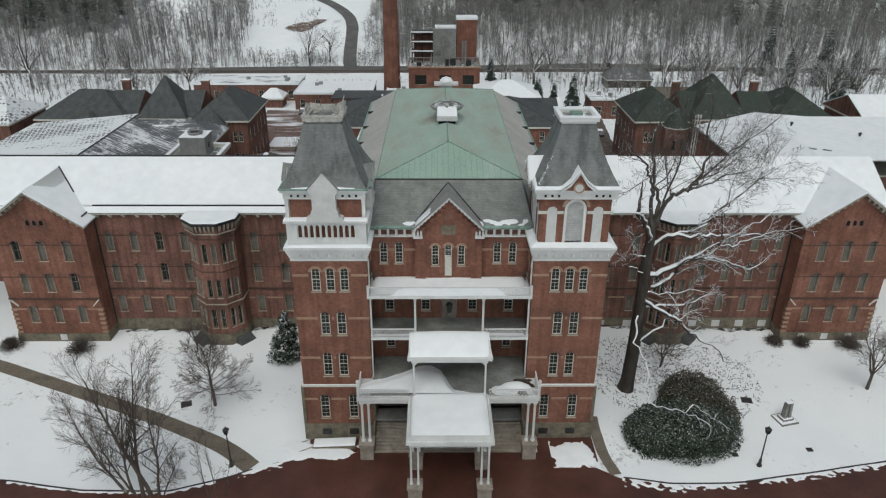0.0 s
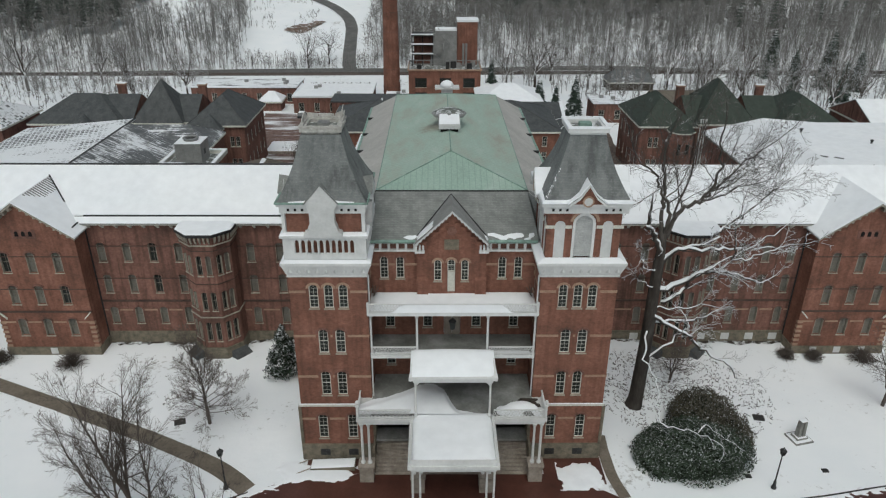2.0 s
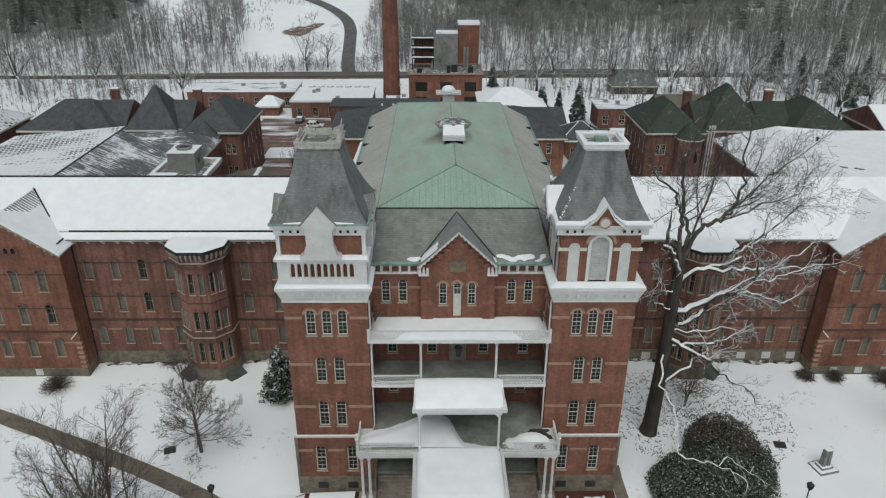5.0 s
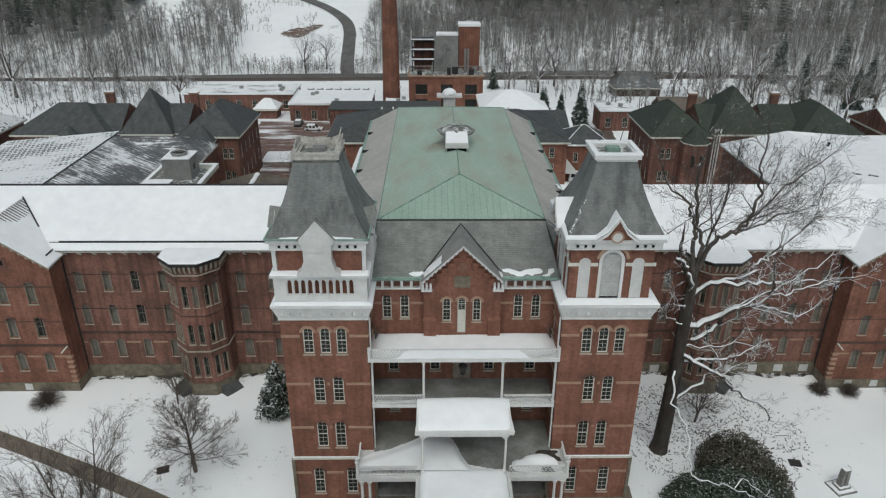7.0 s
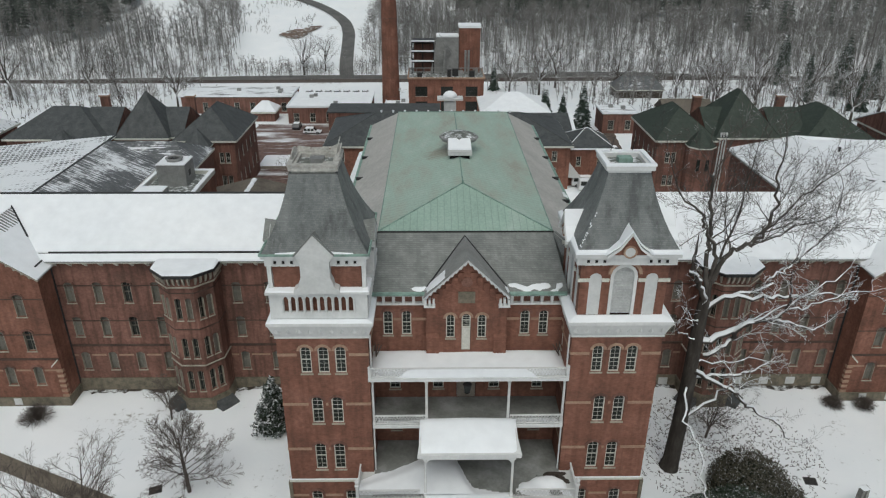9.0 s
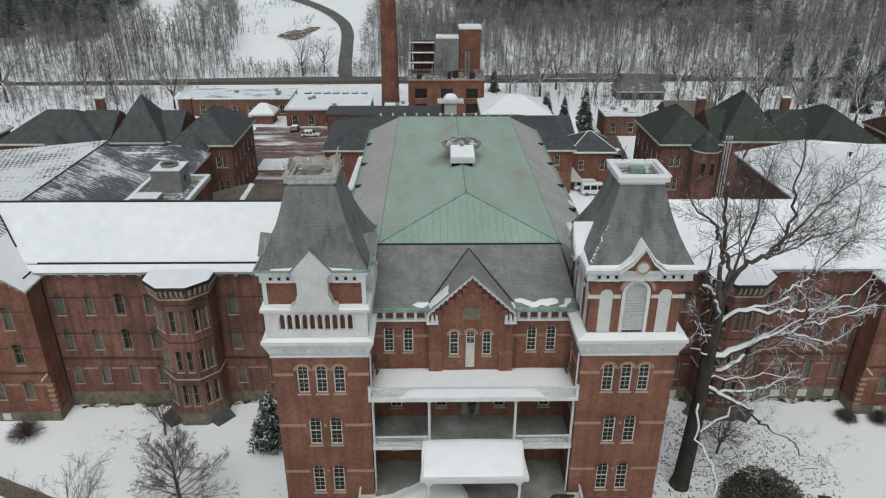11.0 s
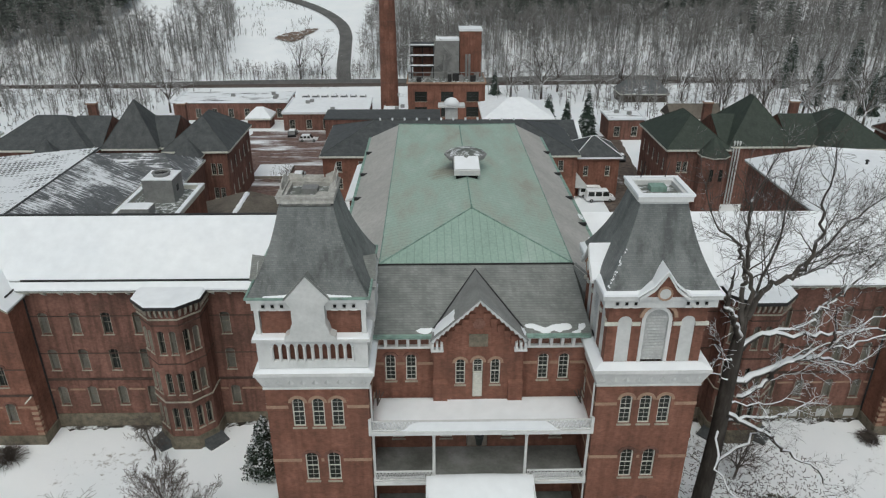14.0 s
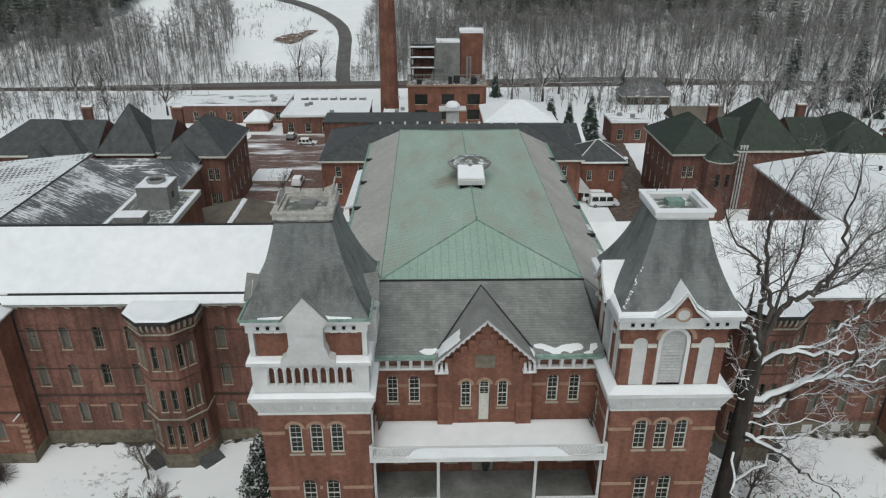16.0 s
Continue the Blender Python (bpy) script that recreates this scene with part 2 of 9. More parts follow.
COPPER_SIDE = seamed("green_roof_side_sheets", [(0.30, (0.33, 0.33, 0.275)), (0.42, (0.365, 0.42, 0.355)), (0.56, (0.36, 0.47, 0.40)), (0.78, (0.44, 0.515, 0.455))], 0.55, 1, stain=(-1.6, 25.0, 4.2, 4.6))
COPPER_FRONT = seamed("green_roof_front_sheets", [(0.28, (0.295, 0.40, 0.335)), (0.5, (0.33, 0.45, 0.378)), (0.75, (0.395, 0.49, 0.43))], 0.55, 0)
VERDIGRIS = mottled("verdigris_copper", [(0.3, (0.15, 0.20, 0.17)), (0.5, (0.22, 0.33, 0.28)), (0.75, (0.31, 0.43, 0.37))], 1.6, 6, 0.6, 0.3)
MEMBRANE = mottled("grey_roof_membrane", [(0.3, (0.37, 0.363, 0.34)), (0.5, (0.43, 0.42, 0.395)), (0.75, (0.49, 0.48, 0.455))], 0.25, 3, 0.75, 0.3)
GABLE_ROOF = mottled("grey_gable_slate", [(0.3, (0.21, 0.212, 0.205)), (0.7, (0.29, 0.292, 0.282))], 0.7, 5, 0.7, 0.3, 0, 0.15)
GALV = mottled("galvanised_metal", [(0.3, (0.22, 0.22, 0.215)), (0.7, (0.33, 0.33, 0.32))], 0.9, 5, 0.5, 0.4, 0.3)
LEAF = snow_over("evergreen_leaves", (0.046, 0.066, 0.043), 0.42, 4.5, (1, 1, 1), 0.3, 0.75)
NEEDLE = snow_over("snowy_needles", (0.034, 0.05, 0.038), 0.4, 0.9, (1, 1, 1), 0.35, 0.8)
SHRUBTWIG = mottled("shrub_twigs", [(0.3, (0.06, 0.05, 0.045)), (0.7, (0.12, 0.10, 0.09))], 2, 9, 0.9, 0.2)
VANPAINT, _n, _l, _b = material("white_car_paint", (0.72, 0.73, 0.74), 0.3, 0.5)
RUBBER, _n, _l, _b = material("tyre_rubber", (0.02, 0.02, 0.02), 0.8, 0.3)
MOSSY = mottled("bronze_green_statue", [(0.3, (0.16, 0.16, 0.145)), (0.7, (0.26, 0.26, 0.24))], 2, 8, 0.7, 0.3)

# ---- helpers for meshes ----


def part(name, bm, mat, parent=None, label="", smooth=False):
    me = bpy.data.meshes.new(name)
    if len(bm.verts) < 2500:
        bmesh.ops.remove_doubles(bm, verts=bm.verts[:], dist=0.0005)
    bmesh.ops.recalc_face_normals(bm, faces=bm.faces[:])
    if smooth:
        for f in bm.faces:
            f.smooth = True
    bm.to_mesh(me)
    bm.free()
    for m in (mat if isinstance(mat, (list, tuple)) else [mat]):
        me.materials.append(m)
    ob = new(name, me)
    if parent:
        ob.parent = parent
    if label:
        ob["label"] = label
    return ob


def thing(name, m, label, category, group="", kind=""):
    ob = new(name)
    ob.matrix_basis = m
    ob.empty_display_size = 0.3
    return tagged(ob, label, category, group, kind)


def box(bm, x0, x1, y0, y1, z0, z1, mi=0):
    vs = [bm.verts.new((x, y, z)) for z in (z0, z1) for y in (y0, y1) for x in (x0, x1)]
    for a, b, c, d in ((0, 1, 3, 2), (4, 6, 7, 5), (0, 4, 5, 1), (2, 3, 7, 6), (0, 2, 6, 4), (1, 5, 7, 3)):
        bm.faces.new((vs[a], vs[b], vs[c], vs[d])).material_index = mi


def hexa(bm, low, high):
    """A solid between two quads given in the same order."""
    a, b = [bm.verts.new(p) for p in low], [bm.verts.new(p) for p in high]
    n = len(a)
    bm.faces.new(a)
    bm.faces.new(b)
    for i in range(n):
        bm.faces.new((a[i], a[(i + 1) % n], b[(i + 1) % n], b[i]))


def prism_y(bm, poly, y0, y1):
    """A polygon in x and z, drawn out from y0 to y1."""
    hexa(bm, [(x, y0, z) for x, z in poly], [(x, y1, z) for x, z in poly])


def prism_x(bm, poly, x0, x1):
    hexa(bm, [(x0, y, z) for y, z in poly], [(x1, y, z) for y, z in poly])


def prism_z(bm, poly, z0, z1):
    hexa(bm, [(x, y, z0) for x, y in poly], [(x, y, z1) for x, y in poly])


def slab(bm, corners, thick):
    """A sloping sheet of even thickness below the given corners."""
    hexa(bm, [(x, y, z - thick) for x, y, z in corners], corners)


def tube(bm, a, b, r0, r1, sides=8):
    a, b = Vector(a), Vector(b)
    d = (b - a).normalized()
    u = d.orthogonal().normalized()
    w = d.cross(u)
    ring = [[bm.verts.new(p + (u * math.cos(k * math.tau / sides) + w * math.sin(k * math.tau / sides)) * r) for k in range(sides)] for p, r in ((a, r0), (b, r1))]
    for k in range(sides):
        bm.faces.new((ring[0][k], ring[0][(k + 1) % sides], ring[1][(k + 1) % sides], ring[1][k]))
    bm.faces.new(ring[0][::-1])
    bm.faces.new(ring[1])


def lathe(bm, profile, centre=(0, 0), sides=12):
    """Turns (radius, z) pairs round an upright axis."""
    rings = []
    for r, z in profile:
        rings.append([bm.verts.new((centre[0] + r * math.cos(k * math.tau / sides), centre[1] + r * math.sin(k * math.tau / sides), z)) for k in range(sides)])
    for p, q in zip(rings, rings[1:]):
        for k in range(sides):
            bm.faces.new((p[k], p[(k + 1) % sides], q[(k + 1) % sides], q[k]))
    bm.faces.new(rings[0][::-1])
    bm.faces.new(rings[-1])


def smooth_step(a, b, x):
    t = min(1.0, max(0.0, (x - a) / (b - a)))
    return t * t * (3 - 2 * t)


def arch(u0, u1, spring, top, steps=8):
    """Points of an arch from (u0, spring) over the top to (u1, spring)."""
    um, r = (u0 + u1) / 2, (u1 - u0) / 2
    return [(um - r * math.cos(math.pi * i / steps), spring + (top - spring) * math.sin(math.pi * i / steps)) for i in range(steps + 1)]


def wall(bm, u0, u1, z0, z1, th, holes, m):
    """An upright wall along u with thickness th inward (+v) and real openings (u0, u1, z0, z1, arch height) in it, set by the matrix m."""
    sub = bmesh.new()
    us = sorted({u0, u1, *[h[0] for h in holes], *[h[1] for h in holes]})
    zs = sorted({z0, z1, *[h[2] for h in holes], *[h[3] for h in holes]})
    us, zs = [u for u in us if u0 <= u <= u1], [z for z in zs if z0 <= z <= z1]
    for za, zb in zip(zs, zs[1:]):
        run = None
        for ua, ub in list(zip(us, us[1:])) + [(None, None)]:
            solid = ua is not None and not any(h[0] < (ua + ub) / 2 < h[1] and h[2] < (za + zb) / 2 < h[3] for h in holes)
            if solid:
                run = (run[0], ub) if run else (ua, ub)
            elif run:
                box(sub, run[0], run[1], 0, th, za, zb)
                run = None
    for h in holes:
        rise = h[4] if len(h) > 4 else 0
        if rise:
            pts = arch(h[0], h[1], h[3] - rise, h[3])
            k = len(pts) // 2
            prism_y(sub, [(h[0], h[3])] + pts[:k + 1], 0, th)
            prism_y(sub, [(h[1], h[3])] + pts[k:][::-1], 0, th)
    sub.transform(m)
    tmp = bpy.data.meshes.new("tmp")
    sub.to_mesh(tmp)
    sub.free()
    bm.from_mesh(tmp)
    bpy.data.meshes.remove(tmp)


def arched_ring(bm, u0, u1, spring, top, width, v0, v1, steps=8):
    inner, outer = arch(u0, u1, spring, top, steps), arch(u0 - width, u1 + width, spring, top + width, steps)
    for i in range(steps):
        prism_y(bm, [inner[i], inner[i + 1], outer[i + 1], outer[i]], v0, v1)


WINDOW_MESHES = {}


def window(parent, m, w, h, rise, style="sash", hood=None, sill=True, pane_mat=None, frame_mat=None):
    """A window in the local frame of the wall (u across, z up, v inward): frame with glazing bars, pane, sill and hood."""
    key = (round(w, 2), round(h, 2), round(rise, 2), style)
    if key not in WINDOW_MESHES:
        bm = bmesh.new()
        t, d0, d1 = (0.075, 0.10, 0.20) if style == "sash" else (0.06, 0.25, 0.34)
        box(bm, -w / 2, -w / 2 + t, d0, d1, 0, h - rise)
        box(bm, w / 2 - t, w / 2, d0, d1, 0, h - rise)
        box(bm, -w / 2 + t, w / 2 - t, d0, d1, 0, t)
        if rise:
            arched_ring(bm, -w / 2 + t, w / 2 - t, h - rise, h - t, t, d0, d1)
        else:
            box(bm, -w / 2 + t, w / 2 - t, d0, d1, h - t, h)
        if style == "sash":
            box(bm, -w / 2 + t, w / 2 - t, 0.11, d1 - 0.02, h * 0.5 - 0.025, h * 0.5 + 0.025)
            box(bm, -0.009, 0.009, d0 + 0.045, d1 - 0.03, t, h - t)
            for k in (0.18, 0.34, 0.66, 0.82):
                box(bm, -w / 2 + t, w / 2 - t, d0 + 0.045, d1 - 0.035, h * k - 0.008, h * k + 0.008)
        elif style == "plain":
            box(bm, -w / 2 + t, w / 2 - t, d0 + 0.01, d1 - 0.02, h * 0.5 - 0.03, h * 0.5 + 0.03)
            box(bm, -0.012, 0.012, d0 + 0.02, d1 - 0.03, t, h - t)
            for sx in (-1, 1):
                box(bm, sx * (w / 2 - 0.02) - 0.02, sx * (w / 2 - 0.02) + 0.02, -0.02, d0 - 0.002, 0, h - rise, 1)
        fm = bpy.data.meshes.new("window")
        bmesh.ops.recalc_face_normals(bm, faces=bm.faces[:])
        bm.to_mesh(fm)
        bm.free()
        bm = bmesh.new()
        pts = [(-w / 2 + 0.02, 0.02), (w / 2 - 0.02, 0.02)] + (arch(-w / 2 + 0.02, w / 2 - 0.02, h - rise, h - 0.02)[::-1] if rise else [(w / 2 - 0.02, h - 0.02), (-w / 2 + 0.02, h - 0.02)])
        prism_y(bm, pts, *((0.165, 0.185) if style == "sash" else (0.31, 0.33)))
        pm = bpy.data.meshes.new("pane")
        bmesh.ops.recalc_face_normals(bm, faces=bm.faces[:])
        bm.to_mesh(pm)
        bm.free()
        bm = bmesh.new()
        box(bm, -w / 2 - 0.07, w / 2 + 0.07, -0.09, 0.12, -0.1, -0.002)
        sm = bpy.data.meshes.new("sill")
        bmesh.ops.recalc_face_normals(bm, faces=bm.faces[:])
        bm.to_mesh(sm)
        bm.free()
        bm = bmesh.new()
        if rise:
            arched_ring(bm, -w / 2 - 0.01, w / 2 + 0.01, h - rise, h + 0.01, 0.2, -0.06, 0.05)
        else:
            box(bm, -w / 2 - 0.1, w / 2 + 0.1, -0.05, 0.05, h + 0.002, h + 0.24)
        bmesh.ops.remove_doubles(bm, verts=bm.verts[:], dist=0.0005)
        hm = bpy.data.meshes.new("hood")
        bmesh.ops.recalc_face_normals(bm, faces=bm.faces[:])
        bm.to_mesh(hm)
        bm.free()
        fm.materials.append(CREAM)
        if style == "plain":
            fm.materials.append(JAMB)
        pm.materials.append(GLASS)
        sm.materials.append(SILL)
        hm.materials.append(STONE)
        WINDOW_MESHES[key] = (fm, pm, sm, hm)
    fm, pm, sm, hm = WINDOW_MESHES[key]

    def own(name, me, par, mat):
        o = new(name, me)
        o.parent = par
        if mat:
            o.material_slots[0].link = "OBJECT"
            o.material_slots[0].material = mat
        return o
    f = own("window", fm, parent, frame_mat)
    f.matrix_basis = m
    own("pane", pm, f, pane_mat)
    if sill:
        own("sill", sm, f, None)
    if hood:
        own("hood", hm, f, hood)
    return f


def side(x, y, z, turn):
    """The frame of a wall face at a point, turned about z: 0 faces -y, 90 faces +x, -90 faces -x."""
    return pose(x, y, z, 0, 0, turn)


# ---- the ground ----


def ground_z(x, y):
    z = -0.85 - 1.1 * smooth_step(13, 27, abs(x))
    z = z + (-2.2 - z) * smooth_step(32, 60, y)
    z = z + (-6.0 - z) * smooth_step(120, 195, y)
    if y > 196:
        z += 0.215 * (y - 196) * smooth_step(190, 215, y) + 2.5 * (noise.noise((x * 0.012, y * 0.016, 0.3))) * smooth_step(200, 240, y)
        z += 14 * smooth_step(-60, -260, x) * smooth_step(200, 330, y)
    return z + 0.06 * noise.noise((x * 0.25, y * 0.25, 1.7)) * (1 - smooth_step(100, 200, y))


def draped(name, rows, mat, lift, label, category):
    """A strip laid over the ground: rows of points across it, one row after another."""
    bm = bmesh.new()
    grid = [[bm.verts.new((x, y, ground_z(x, y) + lift)) for x, y in r] for r in rows]
    for p, q in zip(grid, grid[1:]):
        for k in range(len(p) - 1):
            bm.faces.new((p[k], p[k + 1], q[k + 1], q[k]))
    for f in bm.faces:
        if f.normal.z < 0:
            f.normal_flip()
    return tagged(part(name, bm, mat, smooth=True), label, category, kind="structure")


def ground_sheet():
    bm = bmesh.new()
    xs = sorted({*[x * 2.0 for x in range(-40, 41)], *[s * (80 + 8 * k) for k in range(1, 30) for s in (-1, 1)], *[s * (340 + 160 * k) for k in range(1, 10) for s in (-1, 1)]})
    ys = sorted({*[y * 2.0 for y in range(-20, 32)], *[62 + 6 * k for k in range(1, 65)], *[-40 - 60 * k for k in range(1, 16)], *[446 + 120 * k for k in range(1, 12)]})
    grid = [[bm.verts.new((x, y, ground_z(x, min(y, 640)))) for x in xs] for y in ys]
    for p, q in zip(grid, grid[1:]):
        for k in range(len(p) - 1):
            bm.faces.new((p[k], p[k + 1], q[k + 1], q[k]))
    m = ground_material()
    return tagged(part("ground", bm, m, smooth=True), "snow-covered lawn and valley ground with thin bare patches", "ground", kind="structure")


def ground_material():
    m, n, l, b = material("snowy_ground", (0.8, 0.82, 0.84), 0.75, 0.2)
    v = coords(n, l)
    snow = ramp(n, l, noise_tex(n, l, v, 0.12, 5), [(0.3, (0.83, 0.86, 0.88)), (0.7, (0.90, 0.915, 0.925))])
    grass = ramp(n, l, noise_tex(n, l, v, 2.0, 5), [(0.3, (0.07, 0.055, 0.03)), (0.7, (0.16, 0.13, 0.08))])
    a = noise_tex(n, l, v, 0.09, 4)
    c = noise_tex(n, l, v, 1.6, 6, 0.7)
    s = maths(n, l, "ADD", maths(n, l, "MULTIPLY", a, 0.55), maths(n, l, "MULTIPLY", c, 0.45))
    fac = ramp(n, l, s, [(0.60, (0, 0, 0)), (0.69, (0.9, 0.9, 0.9))])
    l.new(mix(n, l, fac, snow, grass), b.inputs["Base Color"])
    bump(n, l, b, noise_tex(n, l, v, 0.9, 8, 0.68), 0.45, 0.14)
    return m


ground_sheet()

# ---- the two front towers ----
TOWER_HALF, TOWER_DEEP = 3.22, 6.6
TOWER_WINDOWS = [
    # sill, height, centres, width
    (1.52, 2.70, (-1.35, 1.35), 0.86),
    (6.40, 2.55, (-0.78, 0.66), 0.84),
    (10.86, 2.40, (-0.72, 0.74), 0.84),
    (15.36, 2.25, (-1.25, 0.0, 1.22), 0.78),
]


def concave_roof(bm, half0, half1, z0, z1, cy, steps=10, bell=0.42):
    """A square roof that sweeps in from the eaves and rises to a small flat."""
    rings = []
    for i in range(steps + 1):
        t = i / steps
        half = half0 + (half1 - half0) * ((1 - bell) * t + bell * (1 - (1 - t) ** 2.4))
        z = z0 + (z1 - z0) * t
        rings.append([bm.verts.new((sx * half, cy + sy * half, z)) for sx, sy in ((-1, -1), (1, -1), (1, 1), (-1, 1))])
    for p, q in zip(rings, rings[1:]):
        for k in range(4):
            bm.faces.new((p[k], p[(k + 1) % 4], q[(k + 1) % 4], q[k]))
    bm.faces.new(rings[-1])
    bm.faces.new(rings[0][::-1])


def square_ring(bm, half, cy, th, z0, z1):
    """A square collar round the tower: outer half width, thickness and heights."""
    box(bm, -half, half, cy - half, cy - half + th, z0, z1)
    box(bm, -half, half, cy + half - th, cy + half, z0, z1)
    box(bm, -half, -half + th, cy - half + th, cy + half - th, z0, z1)
    box(bm, half - th, half, cy - half + th, cy + half - th, z0, z1)


def mound(bm, x0, x1, y0, y1, z, h, seed, nx=14, ny=10, edge=0.6, ragged=0.0, often=0.55):
    """A soft sheet of lying snow with rounded rim over a flat place; z may be a function."""
    zf = z if callable(z) else (lambda x, y: z)
    rows = []
    for j in range(ny + 1):
        row = []
        for i in range(nx + 1):
            x, y = x0 + (x1 - x0) * i / nx, y0 + (y1 - y0) * j / ny
            e = min(x - x0, x1 - x, y - y0, y1 - y)
            if ragged > 1:
                b = min(1.0, e / edge)
                f = math.sqrt(min(1, max(0, 0.9 * b - 0.42 + ragged * noise.noise((x * often, y * often * 1.6, seed + 9)) * min(1.0, 1.6 * b))))
            else:
                f = math.sqrt(min(1, max(0, e / edge + (ragged * noise.noise((x * often, y * often * 1.6, seed + 9)) if ragged else 0))))
            row.append(bm.verts.new((x, y, zf(x, y) + (0.01 if f > 0 or not ragged else -0.06) + h * f * (0.9 + 0.2 * noise.noise((x * 0.5, y * 0.5, seed))))))
        rows.append(row)
    for p, q in zip(rows, rows[1:]):
        for k in range(nx):
            bm.faces.new((p[k], p[k + 1], q[k + 1], q[k]))


WEATHERED = mottled("weathered_board", [(0.3, (0.30, 0.29, 0.26)), (0.55, (0.46, 0.45, 0.42)), (0.75, (0.62, 0.61, 0.58))], 1.8, 7, 0.85, 0.2)


def tower(cx, name, label, belfry):
    tw = thing(name, pose(cx, 0, 0), label, "tower", "front towers")
    H, D = TOWER_HALF, TOWER_DEEP
    cy = D / 2
    inner = 1 if cx < 0 else -1
    # brick shaft, four walls
    for turn, nm in ((0, "front_wall"), (90, "side_wall"), (-90, "side_wall"), (180, "back_wall")):
        bm = bmesh.new()
        holes = []
        if turn != 180:
            for sill, h, centres, w in TOWER_WINDOWS:
                if turn == 0:
                    holes += [(c - w / 2, c + w / 2, sill, sill + h, w * 0.42) for c in centres]
                elif sill > 15 or (turn == 90) != (inner == 1):
                    holes += [(-w / 2, w / 2, sill, sill + h, w * 0.42)]
        m = {0: side(0, 0, 0, 0), 90: side(H, cy, 0, 90), -90: side(-H, cy, 0, -90), 180: side(0, D, 0, 180)}[turn]
        u = H if turn in (0, 180) else H - 0.45
        wall(bm, -u, u, 0.4, 18.6, 0.45, holes, m)
        part(nm, bm, BRICK, tw)
        for a, b, z0, z1, rise in holes:
            window(tw, m @ pose((a + b) / 2, 0, z0), b - a, z1 - z0, rise, hood=BRICK_OLD if z0 < 15 else STONE)
    # floor plates keep the shaft dark inside
    bm = bmesh.new()
    for z in (5.0, 9.6, 14.2, 18.3):
        box(bm, -H + 0.46, H - 0.46, 0.46, D - 0.46, z, z + 0.2)
    part("floor_plate", bm, DARK, tw)
    bm = bmesh.new()
    box(bm, -H - 0.22, H + 0.22, -0.22, D + 0.2, -4.6, 0.85)
    part("stone_base", bm, BASESTONE, tw)
    for a in (-1.3, 1.3):
        bm = bmesh.new()
        box(bm, a - 0.45, a + 0.45, -0.24, -0.2, -0.3, 0.4)
        box(bm, a - 0.03, a + 0.03, -0.26, -0.24, -0.3, 0.4)
        part("cellar_grille", bm, IRON, tw)
    # lower storey stands a little proud, closed by a stone course with snow on it
    bm = bmesh.new()
    square_ring(bm, H + 0.16, cy + 0.0, 0.3, 5.16, 5.36)
    part("string_course", bm, CREAM, tw)
    bm = bmesh.new()
    square_ring(bm, H + 0.15, cy, 0.14, 5.365, 5.44)
    part("snow", bm, SNOW, tw, "thin snow on the ledge")
    for sx in (-1, 1):
        bm = bmesh.new()
        box(bm, sx * (H + 0.12) - 0.13, sx * (H + 0.12) + 0.13, -0.12, 0.6, 0.85, 5.15)
        part("corner_pilaster", bm, BASESTONE, tw)
    # stone bands between the window heads
    for z, wins in ((3.75, TOWER_WINDOWS[0]), (8.42, TOWER_WINDOWS[1]), (12.62, TOWER_WINDOWS[2]), (16.95, TOWER_WINDOWS[3])):
        edges = [-H - 0.03] + sorted(sum(([c - wins[3] / 2 - 0.22, c + wins[3] / 2 + 0.22] for c in wins[2]), [])) + [H + 0.03]
        for a, b in zip(edges[::2], edges[1::2]):
            if b - a > 0.12:
                bm = bmesh.new()
                box(bm, a, b, -0.04, 0.05, z - 0.11, z + 0.11)
                part("stone_band", bm, STONE, tw)
        for sx in (-1, 1):
            bm = bmesh.new()
            box(bm, sx * H - 0.045, sx * H + 0.045, 0.06, D, z - 0.11, z + 0.11)
            part("stone_band", bm, STONE, tw)
    for z0, z1, out in ((14.10, 14.34, 0.07),):
        bm = bmesh.new()
        if z0 == 14.10:
            square_ring(bm, H + out, cy, 0.25, z0, z1)
        else:
            box(bm, -1.9, 1.9, -out, 0.05, z0, z1)
        part("sill_course", bm, STONE if z0 != 14.10 else BRICK_OLD, tw)
    # white flared skirt and its ledge
    bm = bmesh.new()
    lo, hi = H + 0.05, H + 0.42
    hexa(bm, [(sx * lo, cy + sy * (cy + 0.05), 18.48) for sx, sy in ((-1, -1), (1, -1), (1, 1), (-1, 1))], [(sx * hi, cy + sy * (cy + 0.42), 19.55) for sx, sy in ((-1, -1), (1, -1), (1, 1), (-1, 1))])
    box(bm, -hi - 0.05, hi + 0.05, -0.47, D + 0.47, 19.55, 19.78)
    box(bm, -lo - 0.04, lo + 0.04, -0.1, D + 0.1, 18.36, 18.48)
    part("cornice_skirt", bm, WHITE, tw)
    for k in range(9):
        bm = bmesh.new()
        x = -3.0 + k * 0.75
        prism_z(bm, [(x - 0.2, -0.2), (x + 0.2, -0.2), (x, -0.31)], 18.85, 19.25)
        part("skirt_ornament", bm, BOARD, tw)
    bm = bmesh.new()
    hexa(bm, [(sx * (hi + 0.03), cy + sy * (cy + 0.45), 19.785) for sx, sy in ((-1, -1), (1, -1), (1, 1), (-1, 1))], [(sx * (hi - 0.5), cy + sy * (cy - 0.1), 20.0) for sx, sy in ((-1, -1), (1, -1), (1, 1), (-1, 1))])
    part("snow", bm, SNOW, tw, "snow on the ledge")
    if belfry:
        tower_belfry(tw, H, D, cy)
    else:
        tower_gallery(tw, H, D, cy)
    # upper cornice with its row of square holes
    bm = bmesh.new()
